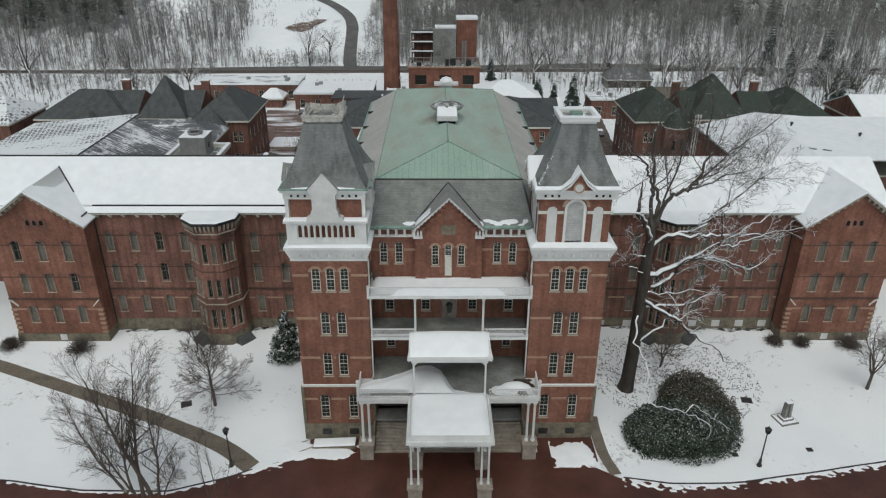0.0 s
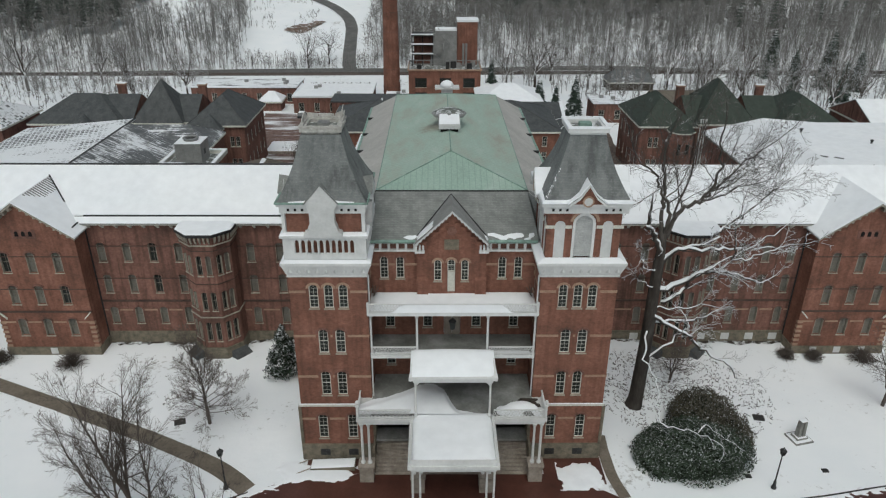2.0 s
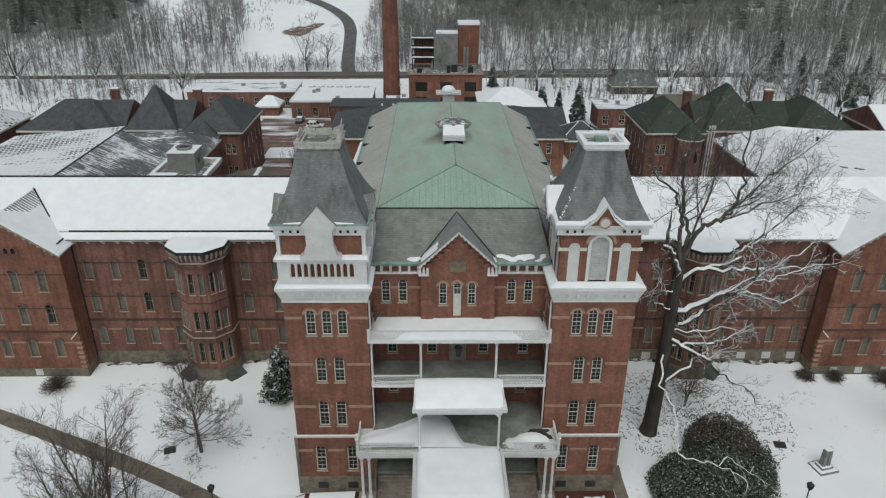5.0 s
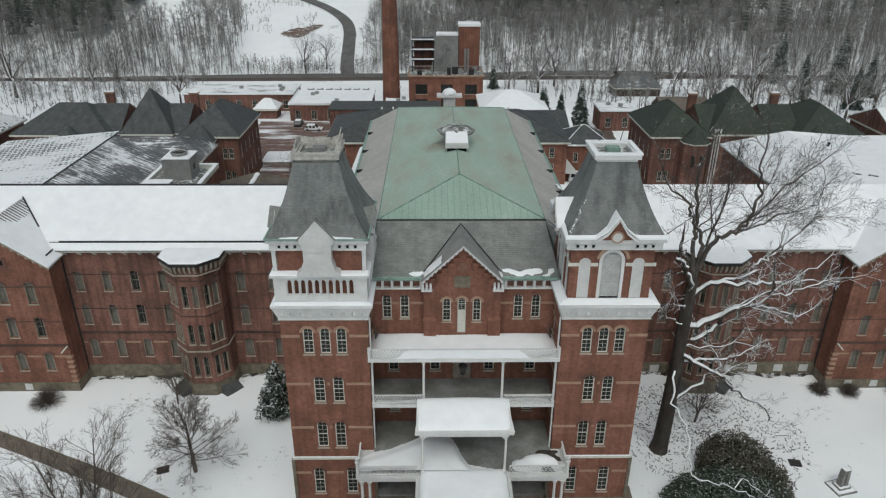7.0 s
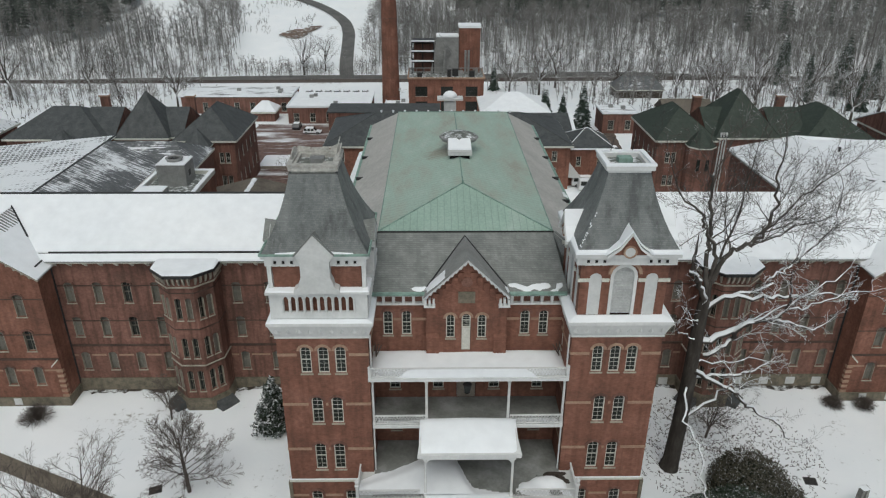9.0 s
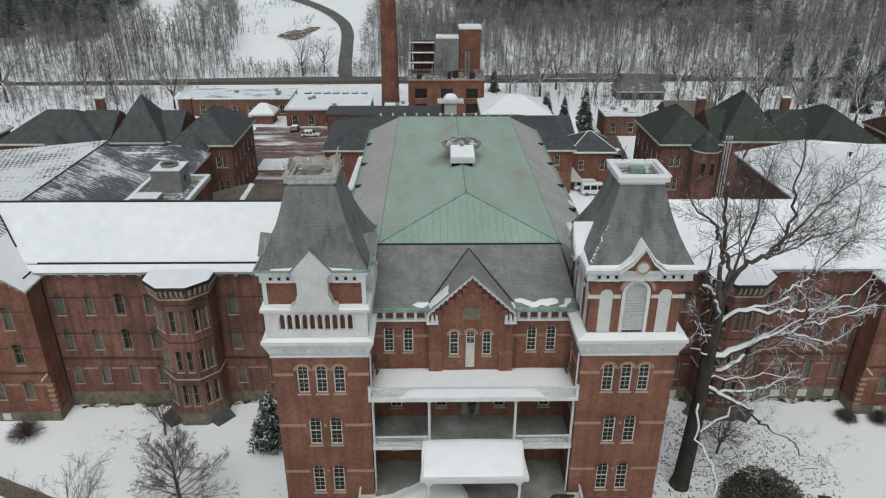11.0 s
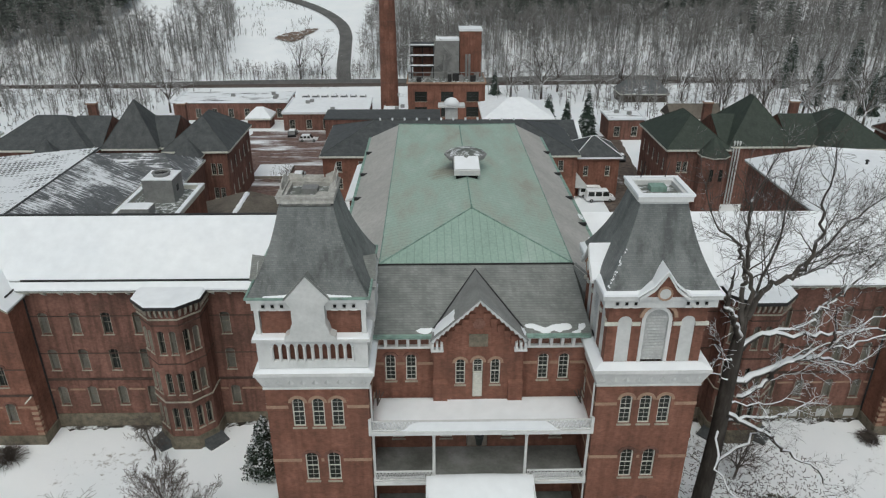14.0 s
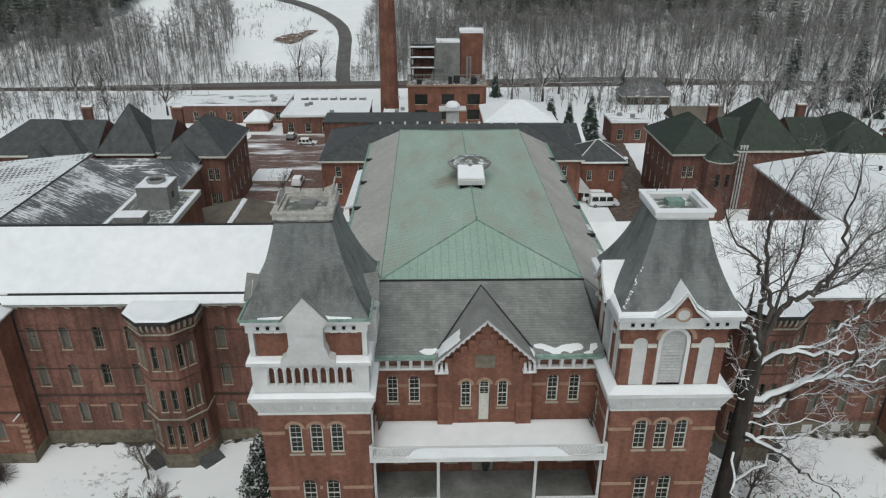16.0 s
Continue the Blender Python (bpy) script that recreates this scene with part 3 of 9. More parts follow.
    square_ring(bm, H + 0.16, cy, 0.5, 24.02, 24.62)
    square_ring(bm, H + 0.34, cy, 0.6, 24.62, 24.92)
    part("upper_cornice", bm, WHITE, tw)
    for sx in (-2.65, -2.1, -1.55, 1.55, 2.1, 2.65):
        bm = bmesh.new()
        box(bm, sx - 0.09, sx + 0.09, -0.17, -0.155, 24.25, 24.45)
        part("cornice_hole", bm, DARK, tw)
        bm = bmesh.new()
        box(bm, sx - 0.2, sx + 0.2, -0.23, -0.16, 24.08, 24.14)
        part("cornice_bracket", bm, WHITE, tw)
    # pointed gablet on each visible face
    squat = Matrix.Translation((0, 0, 24.93)) @ Matrix.Diagonal((1, 1, 0.7, 1)) @ Matrix.Translation((0, 0, -24.93))
    for turn, m in ((0, side(0, -0.2, 0, 0)), (inner * 90, side(inner * (H + 0.3), cy, 0, inner * 90)), (-inner * 90, side(-inner * (H + 0.32), cy, 0, -inner * 90))):
        if turn and not belfry:
            m = m @ squat
        bm = bmesh.new()
        prism_y(bm, ([(-1.45, 24.9), (-0.62, 25.55), (0, 26.5), (0.62, 25.55), (1.45, 24.9)] if belfry else [(-0.98, 24.0), (-0.98, 24.5), (-1.28, 24.93), (0, 26.42), (1.28, 24.93), (0.98, 24.5), (0.98, 24.0)]), -0.16 if belfry else -0.27, 0.1)
        bm.transform(m)
        part("gablet", bm, BRICK if belfry else BOARD, tw)
        bm = bmesh.new()
        top = [(-1.6, 24.93), (-0.7, 25.6), (0, 26.6), (0.7, 25.6), (1.6, 24.93)] if belfry else [(-1.36, 24.9), (0, 26.45), (1.36, 24.9)]
        back, sag = (1.6, 0.02) if belfry else (1.0, -0.3)
        for (x0, z0), (x1, z1) in zip(top, top[1:]):
            hexa(bm, [(x0, -0.3, z0), (x1, -0.3, z1), (x1 * 0.8, back, z1 + sag), (x0 * 0.8, back, z0 + sag)], [(x0, -0.3, z0 + 0.13), (x1, -0.3, z1 + 0.13), (x1 * 0.8, back, z1 + sag + 0.12), (x0 * 0.8, back, z0 + sag + 0.12)])
        bm.transform(m)
        part("gablet_roof", bm, SNOW if belfry else SLATE, tw)
        if belfry:
            bm = bmesh.new()
            edge = [(-1.5, 24.82), (-0.66, 25.5), (0, 26.52), (0.66, 25.5), (1.5, 24.82)]
            for (x0, z0), (x1, z1) in zip(edge, edge[1:]):
                prism_y(bm, [(x0, z0 - 0.14), (x1, z1 - 0.14), (x1, z1 + 0.06), (x0, z0 + 0.06)], -0.36, -0.165)
            bm.transform(m)
            part("barge_board", bm, WHITE, tw)
            bm = bmesh.new()
            ring = [(0.34 * math.cos(k * math.tau / 14), 25.15 + 0.34 * math.sin(k * math.tau / 14)) for k in range(14)]
            prism_y(bm, ring, -0.24, -0.165)
            bm.transform(m)
            part("roundel", bm, BOARD, tw, "pale round panel")
            bm = bmesh.new()
            for k in range(14):
                a, b = k * math.tau / 14, (k + 1) * math.tau / 14
                prism_y(bm, [(r * math.cos(t), 25.15 + r * math.sin(t)) for r, t in ((0.34, a), (0.34, b), (0.46, b), (0.46, a))], -0.27, -0.165)
            bm.transform(m)
            part("roundel_frame", bm, STONE, tw)
    bm = bmesh.new()
    concave_roof(bm, H + 0.3, 1.42 if belfry else 1.58, 24.95, 29.85, cy)
    part("roof", bm, SLATE_TOWER, tw, "concave grey slate roof")
    # snow along the eaves of the belfry tower, verdigris gutter on the other
    if belfry:
        for sx in (-1, 1):
            bm = bmesh.new()
            hexa(bm, [(sx * 0.9, -0.36, 24.93), (sx * (H + 0.36), -0.36, 24.93), (sx * (H - 0.25), 0.4, 25.25), (sx * 0.9, 0.35, 25.25)], [(sx * 0.9, -0.34, 25.08), (sx * (H + 0.36), -0.34, 25.08), (sx * (H - 0.25), 0.38, 25.33), (sx * 0.9, 0.33, 25.5)])
            part("snow", bm, SNOW, tw, "snow banked along the eaves")
            bm = bmesh.new()
            hexa(bm, [(sx * (H + 0.36), -0.3, 24.93), (sx * (H + 0.36), D + 0.3, 24.93), (sx * (H - 0.5), D - 0.5, 25.6), (sx * (H - 0.35), 0.5, 25.3)], [(sx * (H + 0.34), -0.3, 25.1), (sx * (H + 0.34), D + 0.3, 25.1), (sx * (H - 0.52), D - 0.5, 25.72), (sx * (H - 0.37), 0.5, 25.42)])
            part("snow", bm, SNOW, tw, "snow banked along the eaves")
    else:
        for sx in (-1, 1):
            bm = bmesh.new()
            hexa(bm, [(sx * 0.95, -0.3, 24.93), (sx * 2.6, -0.3, 24.93), (sx * 2.4, 0.2, 25.15), (sx * 0.9, 0.3, 25.25)], [(sx * 0.95, -0.28, 25.04), (sx * 2.6, -0.28, 24.99), (sx * 2.4, 0.18, 25.2), (sx * 0.9, 0.28, 25.42)])
            part("snow", bm, SNOW, tw, "thin snow behind the gablet")
        bm = bmesh.new()
        square_ring(bm, H + 0.44, cy, 0.12, 24.86, 25.0)
        part("gutter", bm, VERDIGRIS, tw, "green copper gutter")
    # flat crown
    bm = bmesh.new()
    square_ring(bm, 1.42, cy, 0.4, 29.8, 30.05)
    square_ring(bm, 1.62, cy, 0.45, 30.05, 30.38)
    part("crown_cornice", bm, WHITE if belfry else WEATHERED, tw)
    bm = bmesh.new()
    square_ring(bm, 1.68, cy, 0.32, 30.38, 30.52)
    part("crown_rim", bm, SNOW if belfry else WEATHERED, tw)
    bm = bmesh.new()
    box(bm, -1.2, 1.2, cy - 1.2, cy + 1.2, 29.9, 30.1)
    part("crown_floor", bm, SNOWY_FLAT, tw)
    bm = bmesh.new()
    box(bm, -0.45, 0.5, cy - 0.1, cy + 0.65, 30.1, 30.42)
    part("hatch", bm, VERDIGRIS if belfry else GALV, tw)
    if not belfry:
        for sx, y0, y1, h0, h1 in ((-1, cy - 0.6, cy + 0.5, 0.2, 0.45), (-1, cy + 0.55, cy + 1.4, 0.5, 0.3), (1, cy - 0.2, cy + 0.7, 0.1, 0.3), (1, cy + 0.75, cy + 1.4, 0.35, 0.55)):
            bm = bmesh.new()
            hexa(bm, [(sx * 1.45, y0, 30.5), (sx * 1.57, y0, 30.5), (sx * 1.57, y1, 30.5), (sx * 1.45, y1, 30.5)], [(sx * 1.52, y0, 30.52 + h0), (sx * 1.6, y0, 30.52 + h0), (sx * 1.62, y1, 30.52 + h1), (sx * 1.54, y1, 30.52 + h1)])
            part("broken_parapet", bm, WEATHERED, tw, "weathered grey remains of the parapet")
        for x0, x1, h0, h1 in ((-1.45, -0.6, 0.3, 0.2), (-0.5, 0.7, 0.18, 0.2), (0.8, 1.45, 0.2, 0.5)):
            bm = bmesh.new()
            hexa(bm, [(x0, cy + 1.44, 30.5), (x1, cy + 1.44, 30.5), (x1, cy + 1.56, 30.5), (x0, cy + 1.56, 30.5)], [(x0, cy + 1.48, 30.52 + h0), (x1, cy + 1.48, 30.52 + h1), (x1, cy + 1.6, 30.52 + h1), (x0, cy + 1.6, 30.52 + h0)])
            part("broken_parapet", bm, WEATHERED, tw)
        bm = bmesh.new()
        tube(bm, (1.2, cy + 1.0, 30.3), (1.5, cy + 1.45, 31.5), 0.05, 0.04, 6)
        part("leaning_post", bm, WEATHERED, tw)
        bm = bmesh.new()
        mound(bm, 0.4, 1.15, cy - 1.1, cy + 0.1, 30.08, 0.22, 3.0, 10, 10, 0.4, 0.5)
        part("crown_debris", bm, WEATHERED, tw)
    else:
        rnd = random.Random(8)
        bm = bmesh.new()
        for k in range(110):
            t = rnd.uniform(0.08, 0.78)
            half = 1.32 + (H + 0.3 - 1.32) * (1 - t) ** 1.42
            p = Vector((-half + rnd.uniform(-0.03, 0.1), cy - half - 0.0 + rnd.uniform(-0.03, 0.1), 24.95 + 4.9 * t))
            s = rnd.uniform(0.012, 0.04)
            hexa(bm, [p + Vector((a * s, b * s, -s)) for a, b in ((-1, -1), (1, -1), (1, 1), (-1, 1))], [p + Vector((a * s * 0.7, b * s * 0.7, s * 1.5)) for a, b in ((-1, -1), (1, -1), (1, 1), (-1, 1))])
        part("hip_snow", bm, SNOW, tw)
        for sx in (-0.7, 0.8):
            bm = bmesh.new()
            tube(bm, (sx, cy + 1.4, 30.5), (sx + 0.2, cy + 1.45, 31.5), 0.03, 0.02, 6)
            part("rod", bm, IRON, tw)
    # down pipe
    bm = bmesh.new()
    tube(bm, (inner * (H + 0.12), 0.25, 5.4), (inner * (H + 0.12), 0.25, 18.4), 0.07, 0.07, 8)
    part("down_pipe", bm, WHITE, tw)
    return tw


SNOWY_FLAT = snow_over("flat_roof_with_snow", (0.16, 0.17, 0.155), 0.45, 1.4)


def tower_belfry(tw, H, D, cy):
    """The bell stage with a louvred arch between two boarded ones."""
    for turn in (0, -90, 90, 180):
        m = {0: side(0, 0.25, 0, 0), 90: side(H - 0.25, cy, 0, 90), -90: side(-H + 0.25, cy, 0, -90), 180: side(0, D - 0.25, 0, 180)}[turn]
        u = H - 0.25 if turn in (0, 180) else H - 0.65
        holes = [(-0.92, 0.92, 20.0, 23.95, 0.92), (-2.35, -1.5, 20.0, 23.25, 0.4), (1.5, 2.35, 20.0, 23.25, 0.4)]
        bm = bmesh.new()
        wall(bm, -u, u, 19.78, 24.05, 0.4, holes, m)
        part("belfry_wall", bm, BRICK, tw)
        for c, w, top, rise in ((-1.925, 0.85, 23.25, 0.4), (1.925, 0.85, 23.25, 0.4)):
            bm = bmesh.new()
            prism_y(bm, [(c - w / 2, 20.0), (c + w / 2, 20.0)] + arch(c - w / 2, c + w / 2, top - rise, top)[::-1], 0.03, 0.12)
            bm.transform(m)
            part("boarded_arch", bm, BOARD, tw)
        bm = bmesh.new()
        arched_ring(bm, -0.7, 0.7, 23.03, 23.73, 0.22, -0.06, 0.2)
        for sx in (-1, 1):
            box(bm, sx * 0.81 - 0.11, sx * 0.81 + 0.11, -0.06, 0.2, 20.0, 23.03)
        bm.transform(m)
        part("louvre_frame", bm, WHITE, tw)
        for k in range(17):
            z = 20.1 + k * 0.21
            w = 0.7 if z < 23.0 else 0.7 * math.sqrt(max(0.05, 1 - ((z - 23.03) / 0.72) ** 2))
            bm = bmesh.new()
            hexa(bm, [(-w, 0.08, z), (w, 0.08, z), (w, 0.24, z + 0.15), (-w, 0.24, z + 0.15)], [(-w, 0.08, z + 0.03), (w, 0.08, z + 0.03), (w, 0.24, z + 0.18), (-w, 0.24, z + 0.18)])
            bm.transform(m)
            part("louvre_slat", bm, LOUVRE, tw)
        bm = bmesh.new()
        prism_y(bm, [(-0.9, 20.0), (0.9, 20.0)] + arch(-0.9, 0.9, 23.03, 23.93)[::-1], 0.26, 0.3)
        bm.transform(m)
        part("louvre_back", bm, DARK, tw)
        for a, b in ((-u - 0.2, -2.35), (-1.5, -1.0), (1.0, 1.5), (2.35, u + 0.2)):
            bm = bmesh.new()
            box(bm, a, b, -0.09, 0.04, 22.62, 22.86)
            bm.transform(m)
            part("impost_band", bm, CREAM, tw)
    # arched brow over the louvre
    bm = bmesh.new()
    arched_ring(bm, -0.95, 0.95, 23.3, 24.1, 0.22, -0.02, 0.3)
    part("arch_brow", bm, STONE, tw)


def tower_gallery(tw, H, D, cy):
    """The stage with a white pierced parapet and a tall white panel rising to the gablet."""
    for turn in (0, -90, 90, 180):
        m = {0: side(0, 0.25, 0, 0), 90: side(H - 0.25, cy, 0, 90), -90: side(-H + 0.25, cy, 0, -90), 180: side(0, D - 0.25, 0, 180)}[turn]
        u = H - 0.25 if turn in (0, 180) else H - 0.65
        bm = bmesh.new()
        wall(bm, -u, u, 19.78, 24.05, 0.4, [], m)
        part("gallery_wall", bm, BRICK, tw)
    # parapet with pointed arches
    for turn, m in ((0, side(0, -0.12, 0, 0)), (90, side(H + 0.12, cy, 0, 90)), (-90, side(-H - 0.12, cy, 0, -90))):
        u = H + 0.12 if turn == 0 else cy - 0.1
        n = 10
        step = 4.9 / n
        holes = [(-2.45 + k * step + 0.09, -2.45 + (k + 1) * step - 0.09, 20.55, 21.72, 0.28) for k in range(n)]
        bm = bmesh.new()
        wall(bm, -u, u, 20.0, 21.95, 0.16, holes, m)
        part("parapet", bm, WHITE, tw, "white pierced parapet with ten pointed arches")
        for k in range(n + 1):
            bm = bmesh.new()
            c = -2.45 + k * step
            tube(bm, (c, -0.05, 20.5), (c, -0.05, 21.5), 0.07, 0.07, 6)
            bm.transform(m)
            part("colonnette", bm, WHITE, tw)
        bm = bmesh.new()
        box(bm, -u - 0.2, u + 0.2, -0.22, 0.3, 21.95, 22.15)
        bm.transform(m)
        part("parapet_rail", bm, WHITE, tw)
        bm = bmesh.new()
        hexa(bm, [(-u - 0.18, -0.2, 22.155), (u + 0.18, -0.2, 22.155), (u + 0.18, 0.35, 22.155), (-u - 0.18, 0.35, 22.155)], [(-u - 0.1, -0.12, 22.24), (u + 0.1, -0.12, 22.24), (u + 0.1, 0.35, 22.3), (-u - 0.1, 0.35, 22.3)])
        bm.transform(m)
        part("snow", bm, SNOW, tw, "snow on the parapet rail")
    # the white panel
    for m in (side(0, 0.22, 0, 0), side(H - 0.22, cy, 0, 90)):
        bm = bmesh.new()
        prism_y(bm, [(-1.55, 22.1), (1.55, 22.1), (1.5, 22.45), (1.2, 22.6), (1.12, 23.0), (0.98, 23.3), (0.98, 24.02), (-0.98, 24.02), (-0.98, 23.3), (-1.12, 23.0), (-1.2, 22.6), (-1.5, 22.45)], -0.69, 0.02)
        bm.transform(m)
        part("panel", bm, BOARD, tw, "tall white shaped panel")
    for sx in (-1, 1):
        bm = bmesh.new()
        box(bm, sx * (H - 0.05) - 0.14, sx * (H - 0.05) + 0.14, 0.12, 0.42, 22.1, 24.05)
        part("corner_board", bm, WHITE, tw)


tower(-10.42, "front_tower", "square red brick tower with white pierced parapet and concave slate roof", False)
tower(10.42, "front_tower", "square red brick tower with louvred white belfry and snow-edged slate roof", True)

# ---- central block between and behind the towers ----
STONE_RED = mottled("carved_red_stone", [(0.3, (0.16, 0.085, 0.065)), (0.7, (0.24, 0.13, 0.10))], 2, 8, 0.9, 0.2)


def central_block():
    cb = thing("central_building", pose(0, 3.6, 0), "four-storey red brick central block with slate and green sheet roof", "building")
    base = Matrix.Translation((0, -3.6, 0))

    def add(name, bm, mat, label="", smooth=False):
        bm.transform(base)
        return part(name, bm, mat, cb, label, smooth)
    F = 3.6
    tops = [(-6.0, 16.3, 0.72, 2.12), (-4.6, 16.3, 0.72, 2.12), (4.35, 16.3, 0.72, 2.12), (5.75, 16.3, 0.72, 2.12)]
    mids = [(-1.3, 16.35, 0.66, 2.05), (1.05, 16.35, 0.66, 2.05)]
    holes = [(c - w / 2, c + w / 2, z, z + h, w * 0.45) for c, z, w, h in tops]
    for zf in (1.7, 6.3, 10.4):
        holes += [(c - 0.42, c + 0.42, zf + 0.9, zf + 3.1, 0.3) for c in (-5.6, -2.2, 2.2, 5.6)]
        holes += [(-0.75, 0.75, zf, zf + 2.9, 0.5)]
    bm = bmesh.new()
    wall(bm, -7.2, 7.2, -1, 20.0, 0.45, holes + [(-3.0, 2.8, 14.9, 19.4)], side(0, F, 0, 0))
    add("front_wall", bm, BRICK)
    for c, z, w, h in tops:
        window(cb, base @ side(c, F, z, 0), w, h, w * 0.45, hood=BRICK_OLD)
    for zf in (1.7, 6.3, 10.4):
        for c in (-5.6, -2.2, 2.2, 5.6):
            window(cb, base @ side(c, F, zf + 0.9, 0), 0.84, 2.2, 0.3)
        bm = bmesh.new()
        box(bm, -0.72, -0.02, F + 0.12, F + 0.18, zf + 0.02, zf + 2.3)
        box(bm, 0.02, 0.72, F + 0.12, F + 0.18, zf + 0.02, zf + 2.3)
        add("door", bm, STEP, "dark double door")
    # projecting gabled middle
    G = 3.02
    holes = [(c - w / 2, c + w / 2, z, z + h, w * 0.45) for c, z, w, h in mids] + [(-0.48, 0.23, 15.2, 18.5, 0.32)]
    bm = bmesh.new()
    wall(bm, -3.1, 2.9, 14.5, 19.75, 0.5, holes, side(0, G, 0, 0))
    prism_y(bm, [(-3.1, 19.75), (2.9, 19.75), (-0.1, 22.85)], G, G + 0.5)
    add("gable_wall", bm, BRICK)
    for c, z, w, h in mids:
        window(cb, base @ side(c, G, z, 0), w, h, w * 0.45, hood=STONE)
    bm = bmesh.new()
    box(bm, -0.45, 0.2, G + 0.12, G + 0.2, 15.25, 17.2)
    add("door", bm, CREAM, "pale cream terrace door")
    window(cb, base @ side(-0.125, G, 17.25, 0), 0.66, 1.22, 0.32, hood=STONE, sill=False)
    for a, b in ((-3.12, -2.15), (1.95, 2.92)):
        bm = bmesh.new()
        box(bm, a, b, G - 0.18, G - 0.002, 14.5, 16.5)
        hexa(bm, [(a, G - 0.18, 16.5), (b, G - 0.18, 16.5), (b, G - 0.002, 16.5), (a, G - 0.002, 16.5)], [(a, G - 0.03, 16.75), (b, G - 0.03, 16.75), (b, G - 0.002, 16.75), (a, G - 0.002, 16.75)])
        add("buttress", bm, BRICK)
    # stepped brick corbels and the stone tablet in the gable
    for k in range(1, 6):
        for sx in (-1, 1):
            t = k / 6
            bm = bmesh.new()
            x, z = -0.1 + sx * 2.75 * t, 22.3 - 2.6 * t
            box(bm, x - 0.2, x + 0.2, G - 0.16, G - 0.002, z - 0.42, z + 0.1)
            box(bm, x - 0.11, x + 0.11, G - 0.09, G - 0.002, z - 0.62, z - 0.42)
            add("corbel", bm, BRICK)
    bm = bmesh.new()
    box(bm, -0.75, 0.5, G - 0.05, G - 0.002, 19.4, 20.35)
    add("tablet", bm, BASESTONE, "weathered stone tablet")
    bm = bmesh.new()
    prism_y(bm, [(-0.12 + 0.42 * math.cos(k * math.tau / 16), 21.15 + 0.42 * math.sin(k * math.tau / 16)) for k in range(16)], G - 0.05, G - 0.002)
    add("roundel", bm, STONE_RED)
    for a, b in ((-7.15, -6.42), (-5.58, -5.02), (-4.18, -3.12), (2.92, 3.93), (4.77, 5.33), (6.17, 7.15)):
        bm = bmesh.new()
        box(bm, a, b, F - 0.05, F + 0.05, 17.6, 17.8)
        add("stone_band", bm, STONE)
    for sx in (-1, 1):
        bm = bmesh.new()
        x = -0.1 + sx * 2.75
        box(bm, x - 0.42, x + 0.42, G - 0.4, G - 0.002, 19.2, 19.34)
        for dx in (-0.3, 0.0, 0.3):
            box(bm, x + dx - 0.08, x + dx + 0.08, G - 0.36, G - 0.002, 19.34, 19.85)
        add("gable_bracket", bm, WHITE)
    # barge boards with scalloped edge, brackets
    bm = bmesh.new()
    for sx in (-1, 1):
        n = 10
        for k in range(n):
            t0, t1 = k / n, (k + 1) / n
            xa, za, xb, zb = -0.1 + sx * 3.1 * t0, 23.15 - 3.0 * t0, -0.1 + sx * 3.1 * t1, 23.15 - 3.0 * t1
            prism_y(bm, [(xa, za), (xb, zb), (xb, zb - 0.2), ((xa + xb) / 2, (za + zb) / 2 - 0.36), (xa, za - 0.2)], G - 0.42, G - 0.3)
    add("barge_board", bm, WHITE, "white scalloped barge boards")
    bm = bmesh.new()
    for sx in (-1, 1):
        slab(bm, [(-0.1, G - 0.5, 23.26), (-0.1 + sx * 3.2, G - 0.5, 20.16), (-0.1 + sx * 3.0, 3.5, 20.36), (-0.1, 8.1, 22.5)], 0.12)
    add("gable_roof", bm, GABLE_ROOF, "smooth grey gable roof")
    for sx in (-1, 1):
        bm = bmesh.new()
        mound(bm, *((-3.2, -1.7) if sx < 0 else (2.7, 3.05)), G - 0.46, 3.9, lambda x, y: 23.27 - 0.975 * abs(x + 0.1) - 0.05 * (y - G), 0.07, 5.0 + sx, 18, 14, 0.35, 0.8)
        add("snow", bm, SNOW, "snow lying on the gable roof", True)
        bm = bmesh.new()
        tube(bm, (-0.1, 8.15, 22.5), (-0.1 + sx * 2.95, 3.55, 20.48), 0.06, 0.06, 6)
        add("valley_flashing", bm, IRON)
    # main eaves
    for a, b in ((-7.25, -3.2), (3.0, 7.25)):
        bm = bmesh.new()
        box(bm, a, b, F - 0.5, F + 0.1, 19.9, 20.08)
        box(bm, a, b, F - 0.34, F - 0.002, 19.08, 19.24)
        add("eaves_board", bm, WHITE)
        bm = bmesh.new()
        box(bm, a, b, F - 0.05, F - 0.002, 19.24, 19.9)
        add("frieze_shade", bm, STONE_RED)
        k = a + 0.25
        while k < b:
            bm = bmesh.new()
            prism_x(bm, [(F - 0.48, 19.9), (F - 0.05, 19.9), (F - 0.05, 19.24), (F - 0.34, 19.24)], k - 0.1, k + 0.1)
            add("eaves_bracket", bm, WHITE)
            k += 0.74
        bm = bmesh.new()
        box(bm, a, b, F - 0.64, F - 0.46, 20.02, 20.17)
        add("gutter", bm, VERDIGRIS, "green copper gutter")
        bm = bmesh.new()
        slab(bm, [(a, F - 0.5, 20.15), (b, F - 0.5, 20.15), (b, F - 0.36, 20.215), (a, F - 0.36, 20.215)], 0.04)
        add("gutter_apron", bm, VERDIGRIS, "green copper apron above the gutter")
    # slate front slope, grey membrane sides, green sheets above
    E, Z0, Z1, DX, DY, W, BACK = F - 0.5, 20.12, 22.6, 6.87, 8.75, 10.6, 46.0
    bm = bmesh.new()
